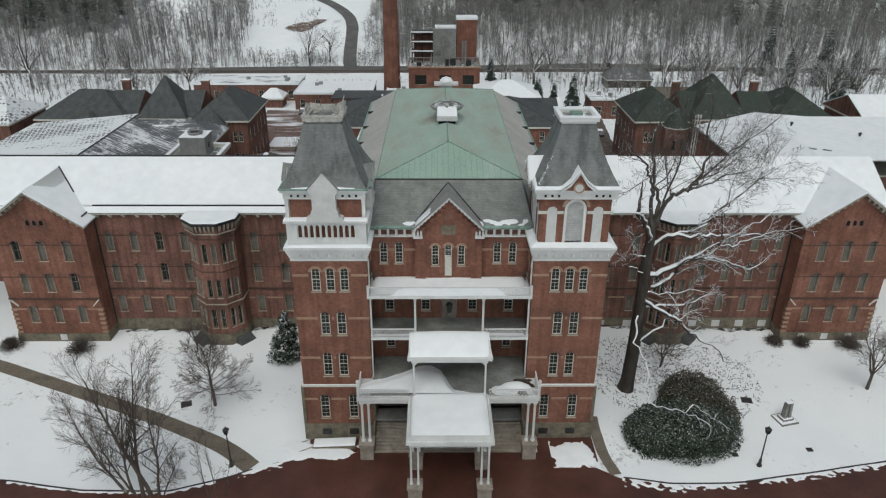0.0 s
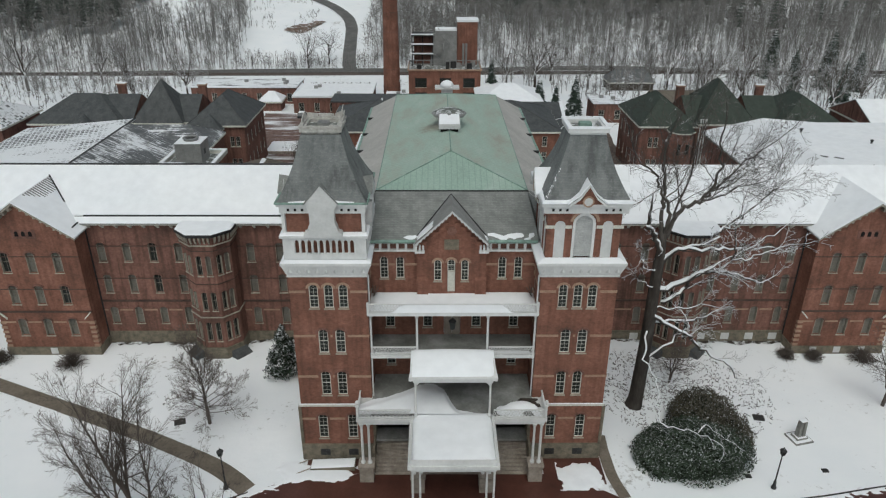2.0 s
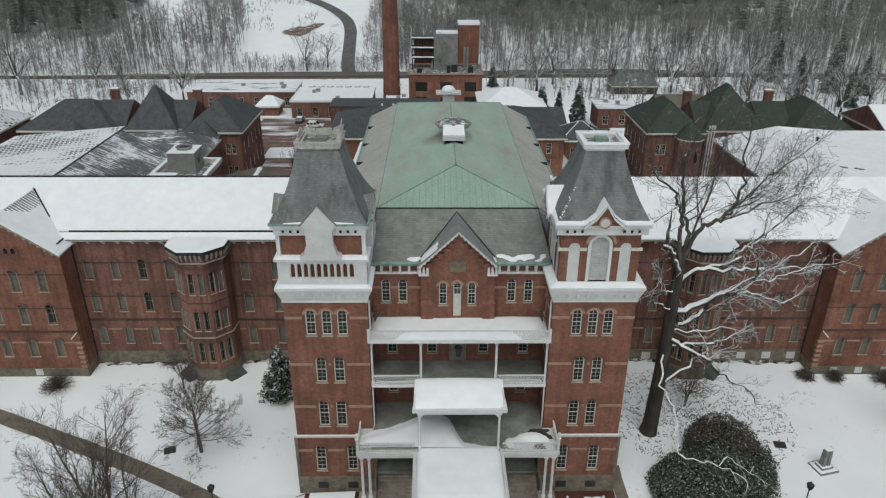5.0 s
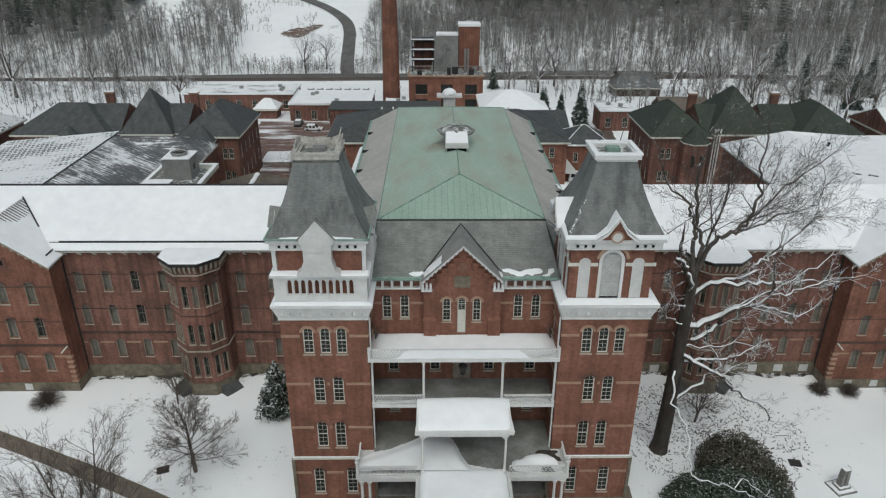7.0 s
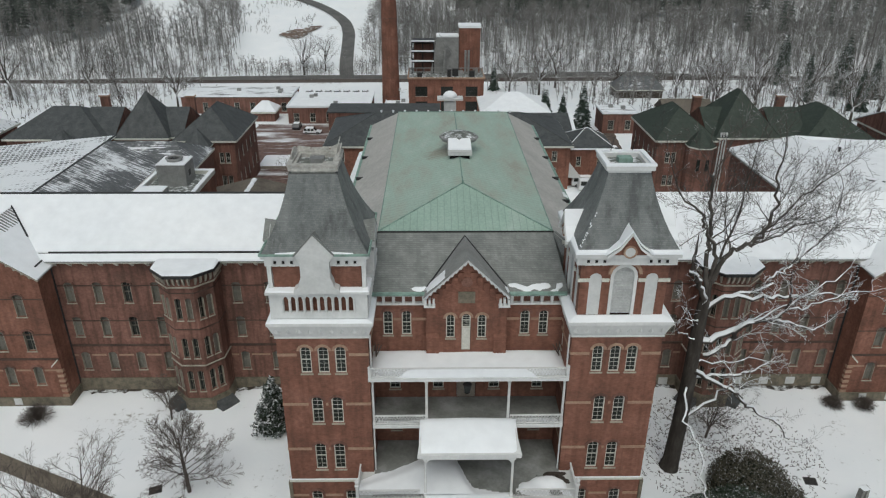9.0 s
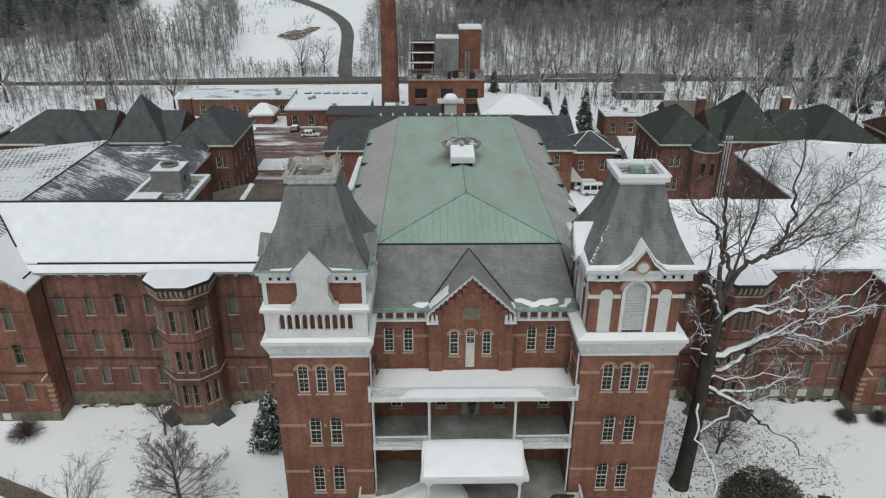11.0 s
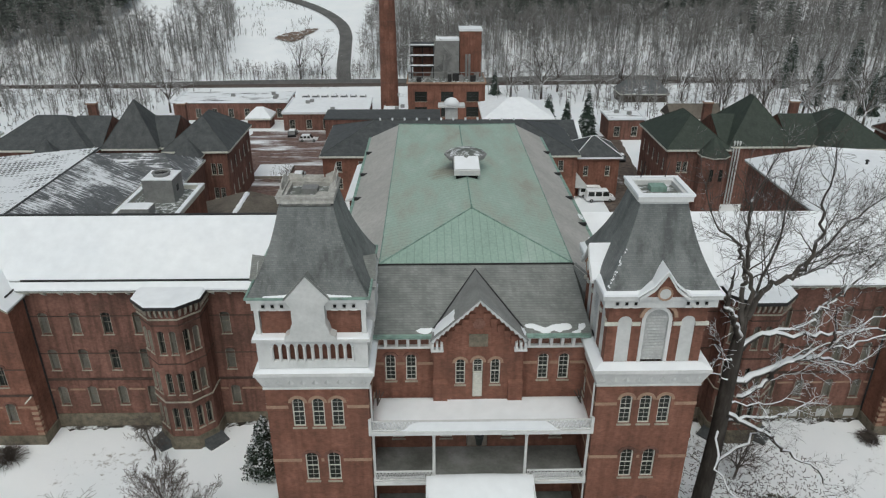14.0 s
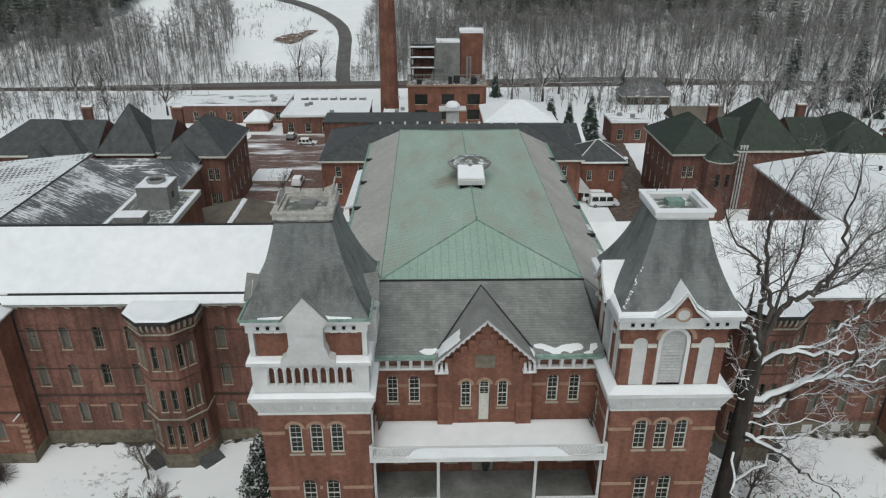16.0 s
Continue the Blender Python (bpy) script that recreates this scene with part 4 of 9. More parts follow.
    slab(bm, [(-7.4, E, Z0), (7.4, E, Z0), (DX, DY, Z1), (-DX, DY, Z1)], 0.2)
    hexa(bm, [(-10.4, 6.7, 19.9), (-7.3, 6.7, 19.9), (-DX, DY, Z1 - 0.2), (-DX - 0.4, DY, Z1 - 0.2)], [(-10.4, 7.2, 20.05), (-7.3, 6.6, 21.6), (-DX, DY, Z1 - 0.02), (-DX - 0.4, DY + 0.4, Z1 - 0.15)])
    hexa(bm, [(10.4, 6.7, 19.9), (7.3, 6.7, 19.9), (DX, DY, Z1 - 0.2), (DX + 0.4, DY, Z1 - 0.2)], [(10.4, 7.2, 20.05), (7.3, 6.6, 21.6), (DX, DY, Z1 - 0.02), (DX + 0.4, DY + 0.4, Z1 - 0.15)])
    add("front_roof", bm, SLATE, "grey slate front slope")
    for sx in (-1, 1):
        bm = bmesh.new()
        slab(bm, [(sx * W, 6.8, 20.0), (sx * W, BACK + 3.6, 20.0), (sx * DX, BACK, Z1), (sx * DX, DY, Z1)], 0.2)
        add("side_roof", bm, MEMBRANE, "grey membrane roof slope")
    bm = bmesh.new()
    slab(bm, [(-W, BACK + 3.6, 20.0), (W, BACK + 3.6, 20.0), (DX, BACK, Z1), (-DX, BACK, Z1)], 0.2)
    add("back_roof", bm, MEMBRANE)
    ap, bp, ZR = 15.13, 39.5, 24.33
    for sx in (-1, 1):
        bm = bmesh.new()
        slab(bm, [(sx * (DX + 0.03), DY, Z1 + 0.05), (sx * (DX + 0.03), BACK, Z1 + 0.05), (0, bp, ZR), (0, ap, ZR)], 0.12)
        add("green_roof_side", bm, COPPER_SIDE, "weathered green sheet-metal slope")
    bm = bmesh.new()
    slab(bm, [(-DX - 0.03, DY, Z1 + 0.05), (DX + 0.03, DY, Z1 + 0.05), (0, ap, ZR)], 0.12)
    add("green_roof_front", bm, COPPER_FRONT, "green sheet-metal hip with standing seams")
    bm = bmesh.new()
    slab(bm, [(-DX - 0.03, BACK, Z1 + 0.05), (DX + 0.03, BACK, Z1 + 0.05), (0, bp, ZR)], 0.12)
    add("green_roof_back", bm, COPPER_FRONT)
    # standing seams on the front hip and roll caps on the hips and ridge
    for k in range(-12, 13):
        x = k * 0.55
        t = 1 - abs(x) / DX
        if t > 0.06:
            bm = bmesh.new()
            tube(bm, (x, DY + 0.02, Z1 + 0.06), (x, DY + (ap - DY) * t, Z1 + 0.06 + (ZR - Z1 - 0.05) * t), 0.025, 0.025, 4)
            add("standing_seam", bm, COPPER_FRONT)
    bm = bmesh.new()
    for sx in (-1, 1):
        tube(bm, (sx * DX, DY, Z1 + 0.07), (0, ap, ZR + 0.03), 0.06, 0.06, 6)
        tube(bm, (sx * DX, BACK, Z1 + 0.07), (0, bp, ZR + 0.03), 0.06, 0.06, 6)
        tube(bm, (sx * (DX + 0.02), DY, Z1 + 0.04), (sx * (DX + 0.02), BACK, Z1 + 0.04), 0.05, 0.05, 6)
    tube(bm, (0, ap, ZR + 0.03), (0, bp, ZR + 0.03), 0.06, 0.06, 6)
    tube(bm, (0, ap - 0.1, ZR), (0, ap - 0.1, ZR + 0.35), 0.1, 0.04, 6)
    add("ridge_roll", bm, VERDIGRIS)
    bm = bmesh.new()
    box(bm, -DX - 0.1, DX + 0.1, DY - 0.1, DY + 0.02, Z1 - 0.12, Z1 + 0.06)
    add("deck_edge", bm, IRON, "dark flashing under the green roof")
    # side gutters, snow guards, patches of snow
    for sx in (-1, 1):
        bm = bmesh.new()
        box(bm, sx * (W + 0.1) - 0.14, sx * (W + 0.1) + 0.14, 7.0, BACK + 3.4, 19.85, 20.05)
        add("gutter", bm, VERDIGRIS)
        for y in (14.0, 21.0, 27.5, 34.5, 42.0):
            bm = bmesh.new()
            box(bm, sx * (W - 0.45) - 0.45, sx * (W - 0.45) + 0.45, y - 0.12, y + 0.12, 20.2, 20.5)
            add("vent_box", bm, IRON)
    for y0, y1, a, b in ((9, 12.5, 9.9, 10.6), (16, 18, 10.1, 10.7), (22, 23.2, 10.2, 10.75)):
        bm = bmesh.new()
        hexa(bm, [(a, y0, 20.45), (b, y0 + 0.4, 20.1), (b, y1 - 0.4, 20.1), (a, y1, 20.45)], [(a + 0.15, y0 + 0.4, 20.6), (b - 0.1, y0 + 0.7, 20.3), (b - 0.1, y1 - 0.7, 20.3), (a + 0.15, y1 - 0.4, 20.6)])
        add("snow", bm, SNOW, "patch of snow on the eaves")
    # side and back walls
    for sx in (-1, 1):
        holes = [(c - 0.5, c + 0.5, z, z + 2.3, 0.3) for c in range(-18, 19, 4) for z in (1.9, 6.4, 10.9, 15.4)]
        m = side(sx * 10.25, 28, 0, sx * 90)
        bm = bmesh.new()
        wall(bm, -21.4, 21.4, -4.5, 19.95, 0.45, holes if sx else [], m)
        add("side_wall", bm, BRICK)
        for a, b, z0, z1, r in holes:
            if z0 > 10 and (a + b) / 2 * sx > -40:
                window(cb, base @ m @ pose((a + b) / 2, 0, z0), b - a, z1 - z0, r, "plain", sill=False, frame_mat=OLDFRAME)
    bm = bmesh.new()
    box(bm, -10.25, 10.25, 49.0, 49.4, -4.5, 19.95)
    box(bm, -9.7, 9.7, 4.1, 48.9, 14.0, 14.3)
    add("back_wall", bm, BRICK)
    # long snow ledge beside the block on its shaded side
    bm = bmesh.new()
    slab(bm, [(-13.7, 44.5, 13.6), (-10.3, 44.5, 14.6), (-10.3, 58, 14.6), (-13.4, 58, 13.6)], 0.3)
    add("lean_to_roof", bm, SNOW, "snow-covered lean-to roof")
    bm = bmesh.new()
    box(bm, -13.2, -10.3, 44.8, 57.8, -3.5, 13.5)
    add("lean_to_wall", bm, BRICK)
    # ventilator on the ridge
    bm = bmesh.new()
    lathe(bm, [(1.2, 23.6), (1.2, 25.1), (1.75, 25.15), (1.95, 25.35), (1.9, 25.5), (1.2, 25.75), (0.25, 25.9)], (0, 25.6), 12)
    add("ventilator", bm, GALV, "round metal ridge ventilator")
    bm = bmesh.new()
    lathe(bm, [(1.75, 25.56), (1.1, 25.82), (0.2, 25.95)], (0, 25.6), 12)
    add("ventilator_snow", bm, SNOWY_FLAT, "patchy snow on the ventilator")
    bm = bmesh.new()
    box(bm, -0.95, 0.95, 22.5, 24.2, 24.0, 24.75)
    add("hood_box", bm, DARK)
    bm = bmesh.new()
    slab(bm, [(-1.15, 22.1, 24.95), (1.15, 22.1, 24.95), (1.1, 24.3, 25.6), (-1.1, 24.3, 25.6)], 0.4)
    add("hood_roof", bm, BOARD, "pale sloping hood")
    bm = bmesh.new()
    slab(bm, [(-1.1, 22.3, 25.09), (1.1, 22.3, 25.09), (1.05, 24.2, 25.67), (-1.05, 24.2, 25.67)], 0.05)
    add("hood_snow", bm, SNOW)
    # thin ragged snow left on the lower slope
    k = (Z1 - Z0) / (DY - E)
    for x0, x1, y0, y1, seed in ((2.9, 7.1, E + 0.08, E + 0.95, 1.0), (-4.6, -3.0, E + 0.1, E + 0.75, 6.0)):
        bm = bmesh.new()
        mound(bm, x0, x1, y0, y1, lambda x, y: Z0 + 0.02 + k * (y - E), 0.035, seed, int((x1 - x0) * 20), 20, 0.35, 1.25, 1.5)
        add("snow", bm, SNOW, "thin ragged snow above the gutter", True)


central_block()

# ---- porches between the towers and the entrance canopy ----


def lattice_rail(parent, a, b, z, height, name="railing", step=0.3):
    """A white rail of crossed laths between two points."""
    a, b = Vector((*a, z)), Vector((*b, z))
    d = b - a
    n = max(2, round(d.length / step))
    up = Vector((0, 0, 1))
    bm = bmesh.new()
    for z0, z1, r in ((0.02, 0.1, 0.05), (height - 0.08, height, 0.06)):
        o = d.normalized().orthogonal()
        o = Vector((-d.normalized().y, d.normalized().x, 0)) * r
        hexa(bm, [a + up * z0 - o, b + up * z0 - o, b + up * z0 + o, a + up * z0 + o], [a + up * z1 - o, b + up * z1 - o, b + up * z1 + o, a + up * z1 + o])
    for k in range(n):
        p, q = a + d * (k / n), a + d * ((k + 1) / n)
        tube(bm, p + up * 0.1, q + up * (height - 0.08), 0.022, 0.022, 4)
        tube(bm, q + up * 0.1, p + up * (height - 0.08), 0.022, 0.022, 4)
        tube(bm, p + up * 0.1, p + up * (height - 0.08), 0.018, 0.018, 4)
    return part(name, bm, WHITE, parent)


def column(parent, x, y, z0, z1, r=0.13, name="column"):
    bm = bmesh.new()
    lathe(bm, [(r * 1.7, z0), (r * 1.7, z0 + 0.18), (r * 1.15, z0 + 0.26), (r, z0 + 0.4), (r * 0.9, z1 - 0.45), (r * 1.1, z1 - 0.3), (r * 1.7, z1 - 0.15), (r * 1.7, z1)], (x, y), 10)
    return part(name, bm, WHITE, parent)


LEAF_LITTER = mottled("wet_leaf_litter", [(0.3, (0.025, 0.02, 0.016)), (0.7, (0.07, 0.055, 0.045))], 3, 12, 0.8, 0.3)


def porches():
    po = thing("porch", pose(0, 0, 0), "white timber porch of stacked balconies between two brick towers", "porch")
    # floors: heights of the decks
    for z, y0 in ((1.6, -0.3), (6.1, -2.6), (10.5, 0.2)):
        bm = bmesh.new()
        box(bm, -7.15, 7.15, y0, 3.58, z - 0.25, z)
        part("deck", bm, PORCHFLOOR, po, "grey painted porch floor")
    # terrace roof
    bm = bmesh.new()
    box(bm, -7.25, 7.2, 0.05, 3.58, 14.60, 14.84)
    box(bm, -7.3, 7.25, -0.12, 0.05, 14.64, 14.94)
    part("terrace_roof", bm, WHITE, po)
    bm = bmesh.new()
    mound(bm, -7.15, 7.1, 0.12, 3.55, 14.84, 0.3, 3.3, 28, 10, 0.35)
    part("snow", bm, SNOW, po, "deep snow on the terrace", True)
    bm = bmesh.new()
    crest = [(x * 0.2 - 5.3, 15.68 + 0.05 * noise.noise((x * 0.37, 0.0, 2.0)) - 0.72 * smooth_step(1.1, 0.0, min(x, 52 - x) * 0.2 + 0.25 * noise.noise((x * 0.9, 4.0, 0.0)))) for x in range(53)]
    prism_y(bm, [(5.1, 14.95), (-5.3, 14.95)] + crest, -0.055, 0.12)
    part("snow", bm, SNOW, po, "snow plastered against the railing")
    lattice_rail(po, (-7.2, 0.0), (7.15, 0.0), 14.96, 0.8, "terrace_railing", 0.24)
    for x in (-7.2, 7.15):
        bm = bmesh.new()
        box(bm, x - 0.1, x + 0.1, -0.1, 0.1, 14.82, 15.92)
        part("rail_post", bm, WHITE, po)
    for sx in (-1, 1):
        bm = bmesh.new()
        for k in range(3):
            tube(bm, (sx * 6.9, 2.3 + 0.2 * k, 15.22 - 0.03 * k), (sx * (6.5 + 0.25 * k), 3.1, 15.72 + 0.12 * k), 0.05, 0.03, 5)
        part("fallen_branch", bm, BARK_DRY, po)
    # third-storey balcony
    for x in (-3.1, 3.0):
        column(po, x, 0.3, 10.5, 14.55, 0.11)
    for sx in (-1, 1):
        column(po, sx * 7.05, 0.3, 10.5, 14.55, 0.09)
        lattice_rail(po, (sx * 7.0, 0.2), (sx * 3.15, 0.2), 10.58, 0.8, "balcony_railing", 0.24)
        bm = bmesh.new()
        box(bm, min(sx * 7.15, sx * 3.4), max(sx * 7.15, sx * 3.4), 0.06, 0.2, 10.26, 10.54)
        part("balcony_fascia", bm, WHITE, po)
        bm = bmesh.new()
        mound(bm, min(sx * 6.9, sx * 3.6), max(sx * 6.9, sx * 3.6), 0.24, 0.85, 10.5, 0.08, 8 + sx, 20, 8, 0.4, 0.9)
        part("snow", bm, SNOW, po, "thin blown snow on the balcony floor", True)
    bm = bmesh.new()
    box(bm, -7.1, 7.1, 3.45, 3.57, 13.8, 14.5)
    part("ceiling_board", bm, BRICK_OLD, po)
    # middle canopy, bowed under its snow
    bm = bmesh.new()
    for k in range(8):
        t0, t1 = k / 8, (k + 1) / 8
        za, zb = 10.3 + 0.9 * math.sin(t0 * 1.45), 10.3 + 0.9 * math.sin(t1 * 1.45)
        ya, yb = -2.95 + 3.0 * t0, -2.95 + 3.0 * t1
        wa, wb = 3.75 - 0.45 * t0, 3.75 - 0.45 * t1
        hexa(bm, [(-wa, ya, za - 0.12), (wa, ya, za - 0.12), (wb, yb, zb - 0.12), (-wb, yb, zb - 0.12)], [(-wa, ya, za), (wa, ya, za), (wb, yb, zb), (-wb, yb, zb)])
    part("canopy_roof", bm, WHITE, po)
    bm = bmesh.new()
    mound(bm, -3.62, 3.55, -2.9, 0.0, lambda x, y: 10.22 + 0.9 * math.sin((y + 2.95) / 3.0 * 1.45) + 0.16 * (1 - (x / 3.6) ** 2) * ((y + 2.95) / 3.0), 0.22, 5.1, 20, 12, 0.4)
    part("snow", bm, SNOW, po, "thick snow on the canopy", True)
    bm = bmesh.new()
    box(bm, -3.75, 3.7, -3.02, -2.9, 10.08, 10.35)
    box(bm, -3.4, 3.35, -2.9, -2.7, 9.83, 10.08)
    for sx in (-1, 1):
        box(bm, sx * 3.6 - 0.07, sx * 3.6 + 0.07, -2.9, 0.0, 9.95, 10.25)
    part("canopy_fascia", bm, WHITE, po)
    for x in (-3.2, 3.15):
        column(po, x, -2.7, 6.2, 9.85, 0.1)
        bm = bmesh.new()
        prism_y(bm, [(x, 9.8), (x + (0.45 if x < 0 else -0.45), 9.8), (x, 9.3)], -2.75, -2.65)
        part("bracket", bm, WHITE, po)
    # veranda roof with railing
    bm = bmesh.new()
    box(bm, -8.35, 8.15, -2.95, 0.05, 5.75, 6.08)
    box(bm, -8.2, 8.0, -2.8, -2.55, 5.35, 5.75)
    part("veranda_roof", bm, WHITE, po)
    bm = bmesh.new()
    mound(bm, 5.2, 7.9, -1.5, -0.1, 6.1, 0.3, 7.0, 30, 20, 0.4, 1.4, 1.5)
    part("litter", bm, LEAF_LITTER, po, "dark heap of wet leaves", True)
    bm = bmesh.new()
    edge = [(-8.3, -0.9), (-6.5, -0.1), (-4.5, 0.9), (-3.0, 1.9), (-1.6, 2.0), (-0.7, 1.2), (-0.1, -0.6), (0.5, -1.7), (1.6, -2.15), (3.5, -2.3)]
    rows = []
    for j in range(41):
        row = []
        for i in range(61):
            x, y = -8.15 + 11.4 * i / 60, -2.85 + 5.0 * j / 40
            back = [q for q in zip(edge, edge[1:]) if x <= q[1][0]][0]
            t = (x - back[0][0]) / (back[1][0] - back[0][0])
            d = back[0][1] + (back[1][1] - back[0][1]) * t - y + 0.22 * noise.noise((x * 0.8, y * 0.8, 4.4))
            row.append(bm.verts.new((x, y, 6.11 + (0.48 * smooth_step(0, 1.6, d) * (0.9 + 0.2 * noise.noise((x * 0.5, y * 0.5, 1))) if d > 0 else -0.08))))
        rows.append(row)
    for p, q in zip(rows, rows[1:]):
        for k in range(60):
            bm.faces.new((p[k], p[k + 1], q[k + 1], q[k]))
    part("snow", bm, SNOW, po, "curving snow drift on the veranda roof", True)
    bm = bmesh.new()
    mound(bm, 3.6, 7.95, -2.8, -0.3, 6.1, 0.4, 9.4, 40, 26, 0.6, 1.2)
    part("snow", bm, SNOW, po, "drifted snow on the veranda roof", True)
    for sx, ends in ((-1, (-8.2, -3.6)), (1, (3.5, 8.0))):
        lattice_rail(po, (ends[0], -2.85), (ends[1], -2.85), 6.12, 0.85, "veranda_railing")
        xo = ends[0] if sx < 0 else ends[1]
        lattice_rail(po, (xo, -2.85), (xo, -0.1), 6.12, 0.85, "veranda_railing")
        bm = bmesh.new()
        lathe(bm, [(0.13, 5.75), (0.13, 7.3), (0.19, 7.34), (0.19, 7.44), (0.08, 7.5), (0.16, 7.66), (0.17, 7.78), (0.1, 7.92), (0.02, 7.98)], (xo, -2.85), 8)
        part("finial_post", bm, WHITE, po)
    # columns on stone piers
    for x in (-7.95, -7.35, 7.15, 7.75):
        column(po, x, -2.7, 1.0, 5.4, 0.12)
    for x in (-7.65, 7.45):
        bm = bmesh.new()
        box(bm, x - 0.62, x + 0.62, -3.25, -2.1, -1.1, 0.85)
        box(bm, x - 0.72, x + 0.72, -3.35, -2.0, 0.85, 1.0)
        part("pier", bm, STEP, po, "grey stone pier")
    # broad stone steps
    n = 13
    for k in range(n):
        bm = bmesh.new()
        z = -0.95 + (k + 1) * 2.55 / n
        y = -2.3 + k * 0.3
        box(bm, -7.0, 7.0, y, y + 0.34, z - 0.196, z)
        part("step", bm, STEP, po)
    for sx in (-1, 1):
        bm = bmesh.new()
        box(bm, sx * 7.05 - 0.1, sx * 7.05 + 0.1, -2.0, 1.5, -1.0, 1.9)
        part("cheek_wall", bm, BASESTONE, po)


porches()


def hanging_lantern(x, y, z):
    ln = thing("hanging_lantern", pose(x, y, z), "dark iron lantern hanging under the porch ceiling", "lamp")
    bm = bmesh.new()
    hexa(bm, [(sx * 0.16, sy * 0.16, 0) for sx, sy in ((-1, -1), (1, -1), (1, 1), (-1, 1))], [(sx * 0.26, sy * 0.26, 0.7) for sx, sy in ((-1, -1), (1, -1), (1, 1), (-1, 1))])
    part("glass", bm, GLASS, ln)
    bm = bmesh.new()
    lathe(bm, [(0.36, 0.7), (0.34, 0.76), (0.12, 0.95), (0.04, 1.0)], (0, 0), 8)
    lathe(bm, [(0.2, -0.06), (0.22, 0.0), (0.05, 0.01)], (0, 0), 8)
    for sx in (-1, 1):
        for sy in (-1, 1):
            tube(bm, (sx * 0.165, sy * 0.165, 0), (sx * 0.265, sy * 0.265, 0.7), 0.02, 0.02, 4)
    part("frame", bm, IRON, ln)
    bm = bmesh.new()
    tube(bm, (0, 0, 1.0), (0, 0, 14.5 - z), 0.02, 0.02, 5)
    part("chain", bm, IRON, ln)


hanging_lantern(0.0, 1.9, 12.2)


def low_ramp(x0, x1, y0, y1, z0, z1):
    rp = thing("low_ramp", pose((x0 + x1) / 2, (y0 + y1) / 2, -0.9), "low stone ramp beside the steps under a sheet of snow", "ramp")
    w, d = (x1 - x0) / 2, (y1 - y0) / 2
    bm = bmesh.new()
    hexa(bm, [(-w, -d, -0.3), (w, -d, -0.3), (w, d, -0.3), (-w, d, -0.3)], [(-w, -d, z0), (w, -d, z1), (w, d, z1), (-w, d, z0)])
    part("slab", bm, BASESTONE, rp)
    bm = bmesh.new()
    mound(bm, -w + 0.05, w - 0.05, -d + 0.06, d - 0.03, lambda x, y: z0 + (z1 - z0) * (x + w) / (2 * w), 0.1, 3.0, 24, 10, 0.25)
    part("snow", bm, SNOW, rp, "", True)
    for k, y in enumerate((-d, d)):
        bm = bmesh.new()
        tube(bm, (-w - 1.3, y - 0.4, 0.05), (-w, y, z0 + 0.1), 0.05, 0.05, 6)
        part("timber", bm, STEP, rp)


low_ramp(-13.0, -8.9, -1.75, -0.45, 0.25, 0.45)


def carriage_canopy():
    cc = thing("carriage_porch", pose(0, -5, -0.85), "white timber carriage porch with snow on its flat roof", "porch")
    base = Matrix.Translation((0, 5, 0.85))

    def add(name, bm, mat, label="", smooth=False):
        bm.transform(base)
        return part(name, bm, mat, cc, label, smooth)
    bm = bmesh.new()
    box(bm, -3.72, 3.62, -8.65, -2.96, 5.6, 5.95)
    box(bm, -3.45, 3.35, -8.4, -8.15, 5.2, 5.6)
    box(bm, -3.45, -3.2, -8.15, -2.96, 5.2, 5.6)
    box(bm, 3.1, 3.35, -8.15, -2.96, 5.2, 5.6)
    add("roof", bm, WHITE)
    bm = bmesh.new()
    mound(bm, -3.45, 3.35, -8.45, -2.15, 5.95, 0.42, 6.6, 18, 20, 0.45)
    add("snow", bm, SNOW, "smooth deep snow on the roof", True)
    bm = bmesh.new()
    for a, b, c, d in ((-3.5, 3.4, -8.5, -8.42), (-3.5, -3.42, -8.42, -2.9), (3.32, 3.4, -8.42, -2.9)):
        box(bm, a, b, c, d, 5.96, 6.5)
    add("parapet_rail", bm, WHITE)
    for x in (-3.05, 2.95):
        for y in (-8.1, -4.0):
            for dx in (-0.3, 0.3):
                bm = bmesh.new()
                lathe(bm, [(0.15, 0.9), (0.15, 1.1), (0.1, 1.2), (0.085, 4.8), (0.1, 4.95), (0.16, 5.1), (0.16, 5.2)], (x + dx, y), 10)
                add("column", bm, WHITE)
            bm = bmesh.new()
            box(bm, x - 0.6, x + 0.6, y - 0.6, y + 0.6, -1.1, 0.8)
            box(bm, x - 0.68, x + 0.68, y - 0.68, y + 0.68, 0.8, 0.92)
            add("pier", bm, STEP, "pale stone pier")
    return cc


carriage_canopy()

# ---- side wings and end pavilions ----
WING_WALL, EAVE, WING_BASE = 21.6, 14.0, -2.2
STONE_DARK = mottled("sooty_stone_band", [(0.3, (0.06, 0.042, 0.036)), (0.7, (0.12, 0.08, 0.065))], 1.0, 6, 0.9, 0.2)


LITTER = snow_over("soil_with_snow", (0.06, 0.05, 0.04), 0.45, 1.2, (1, 1, 1), 0.3, 0.6)


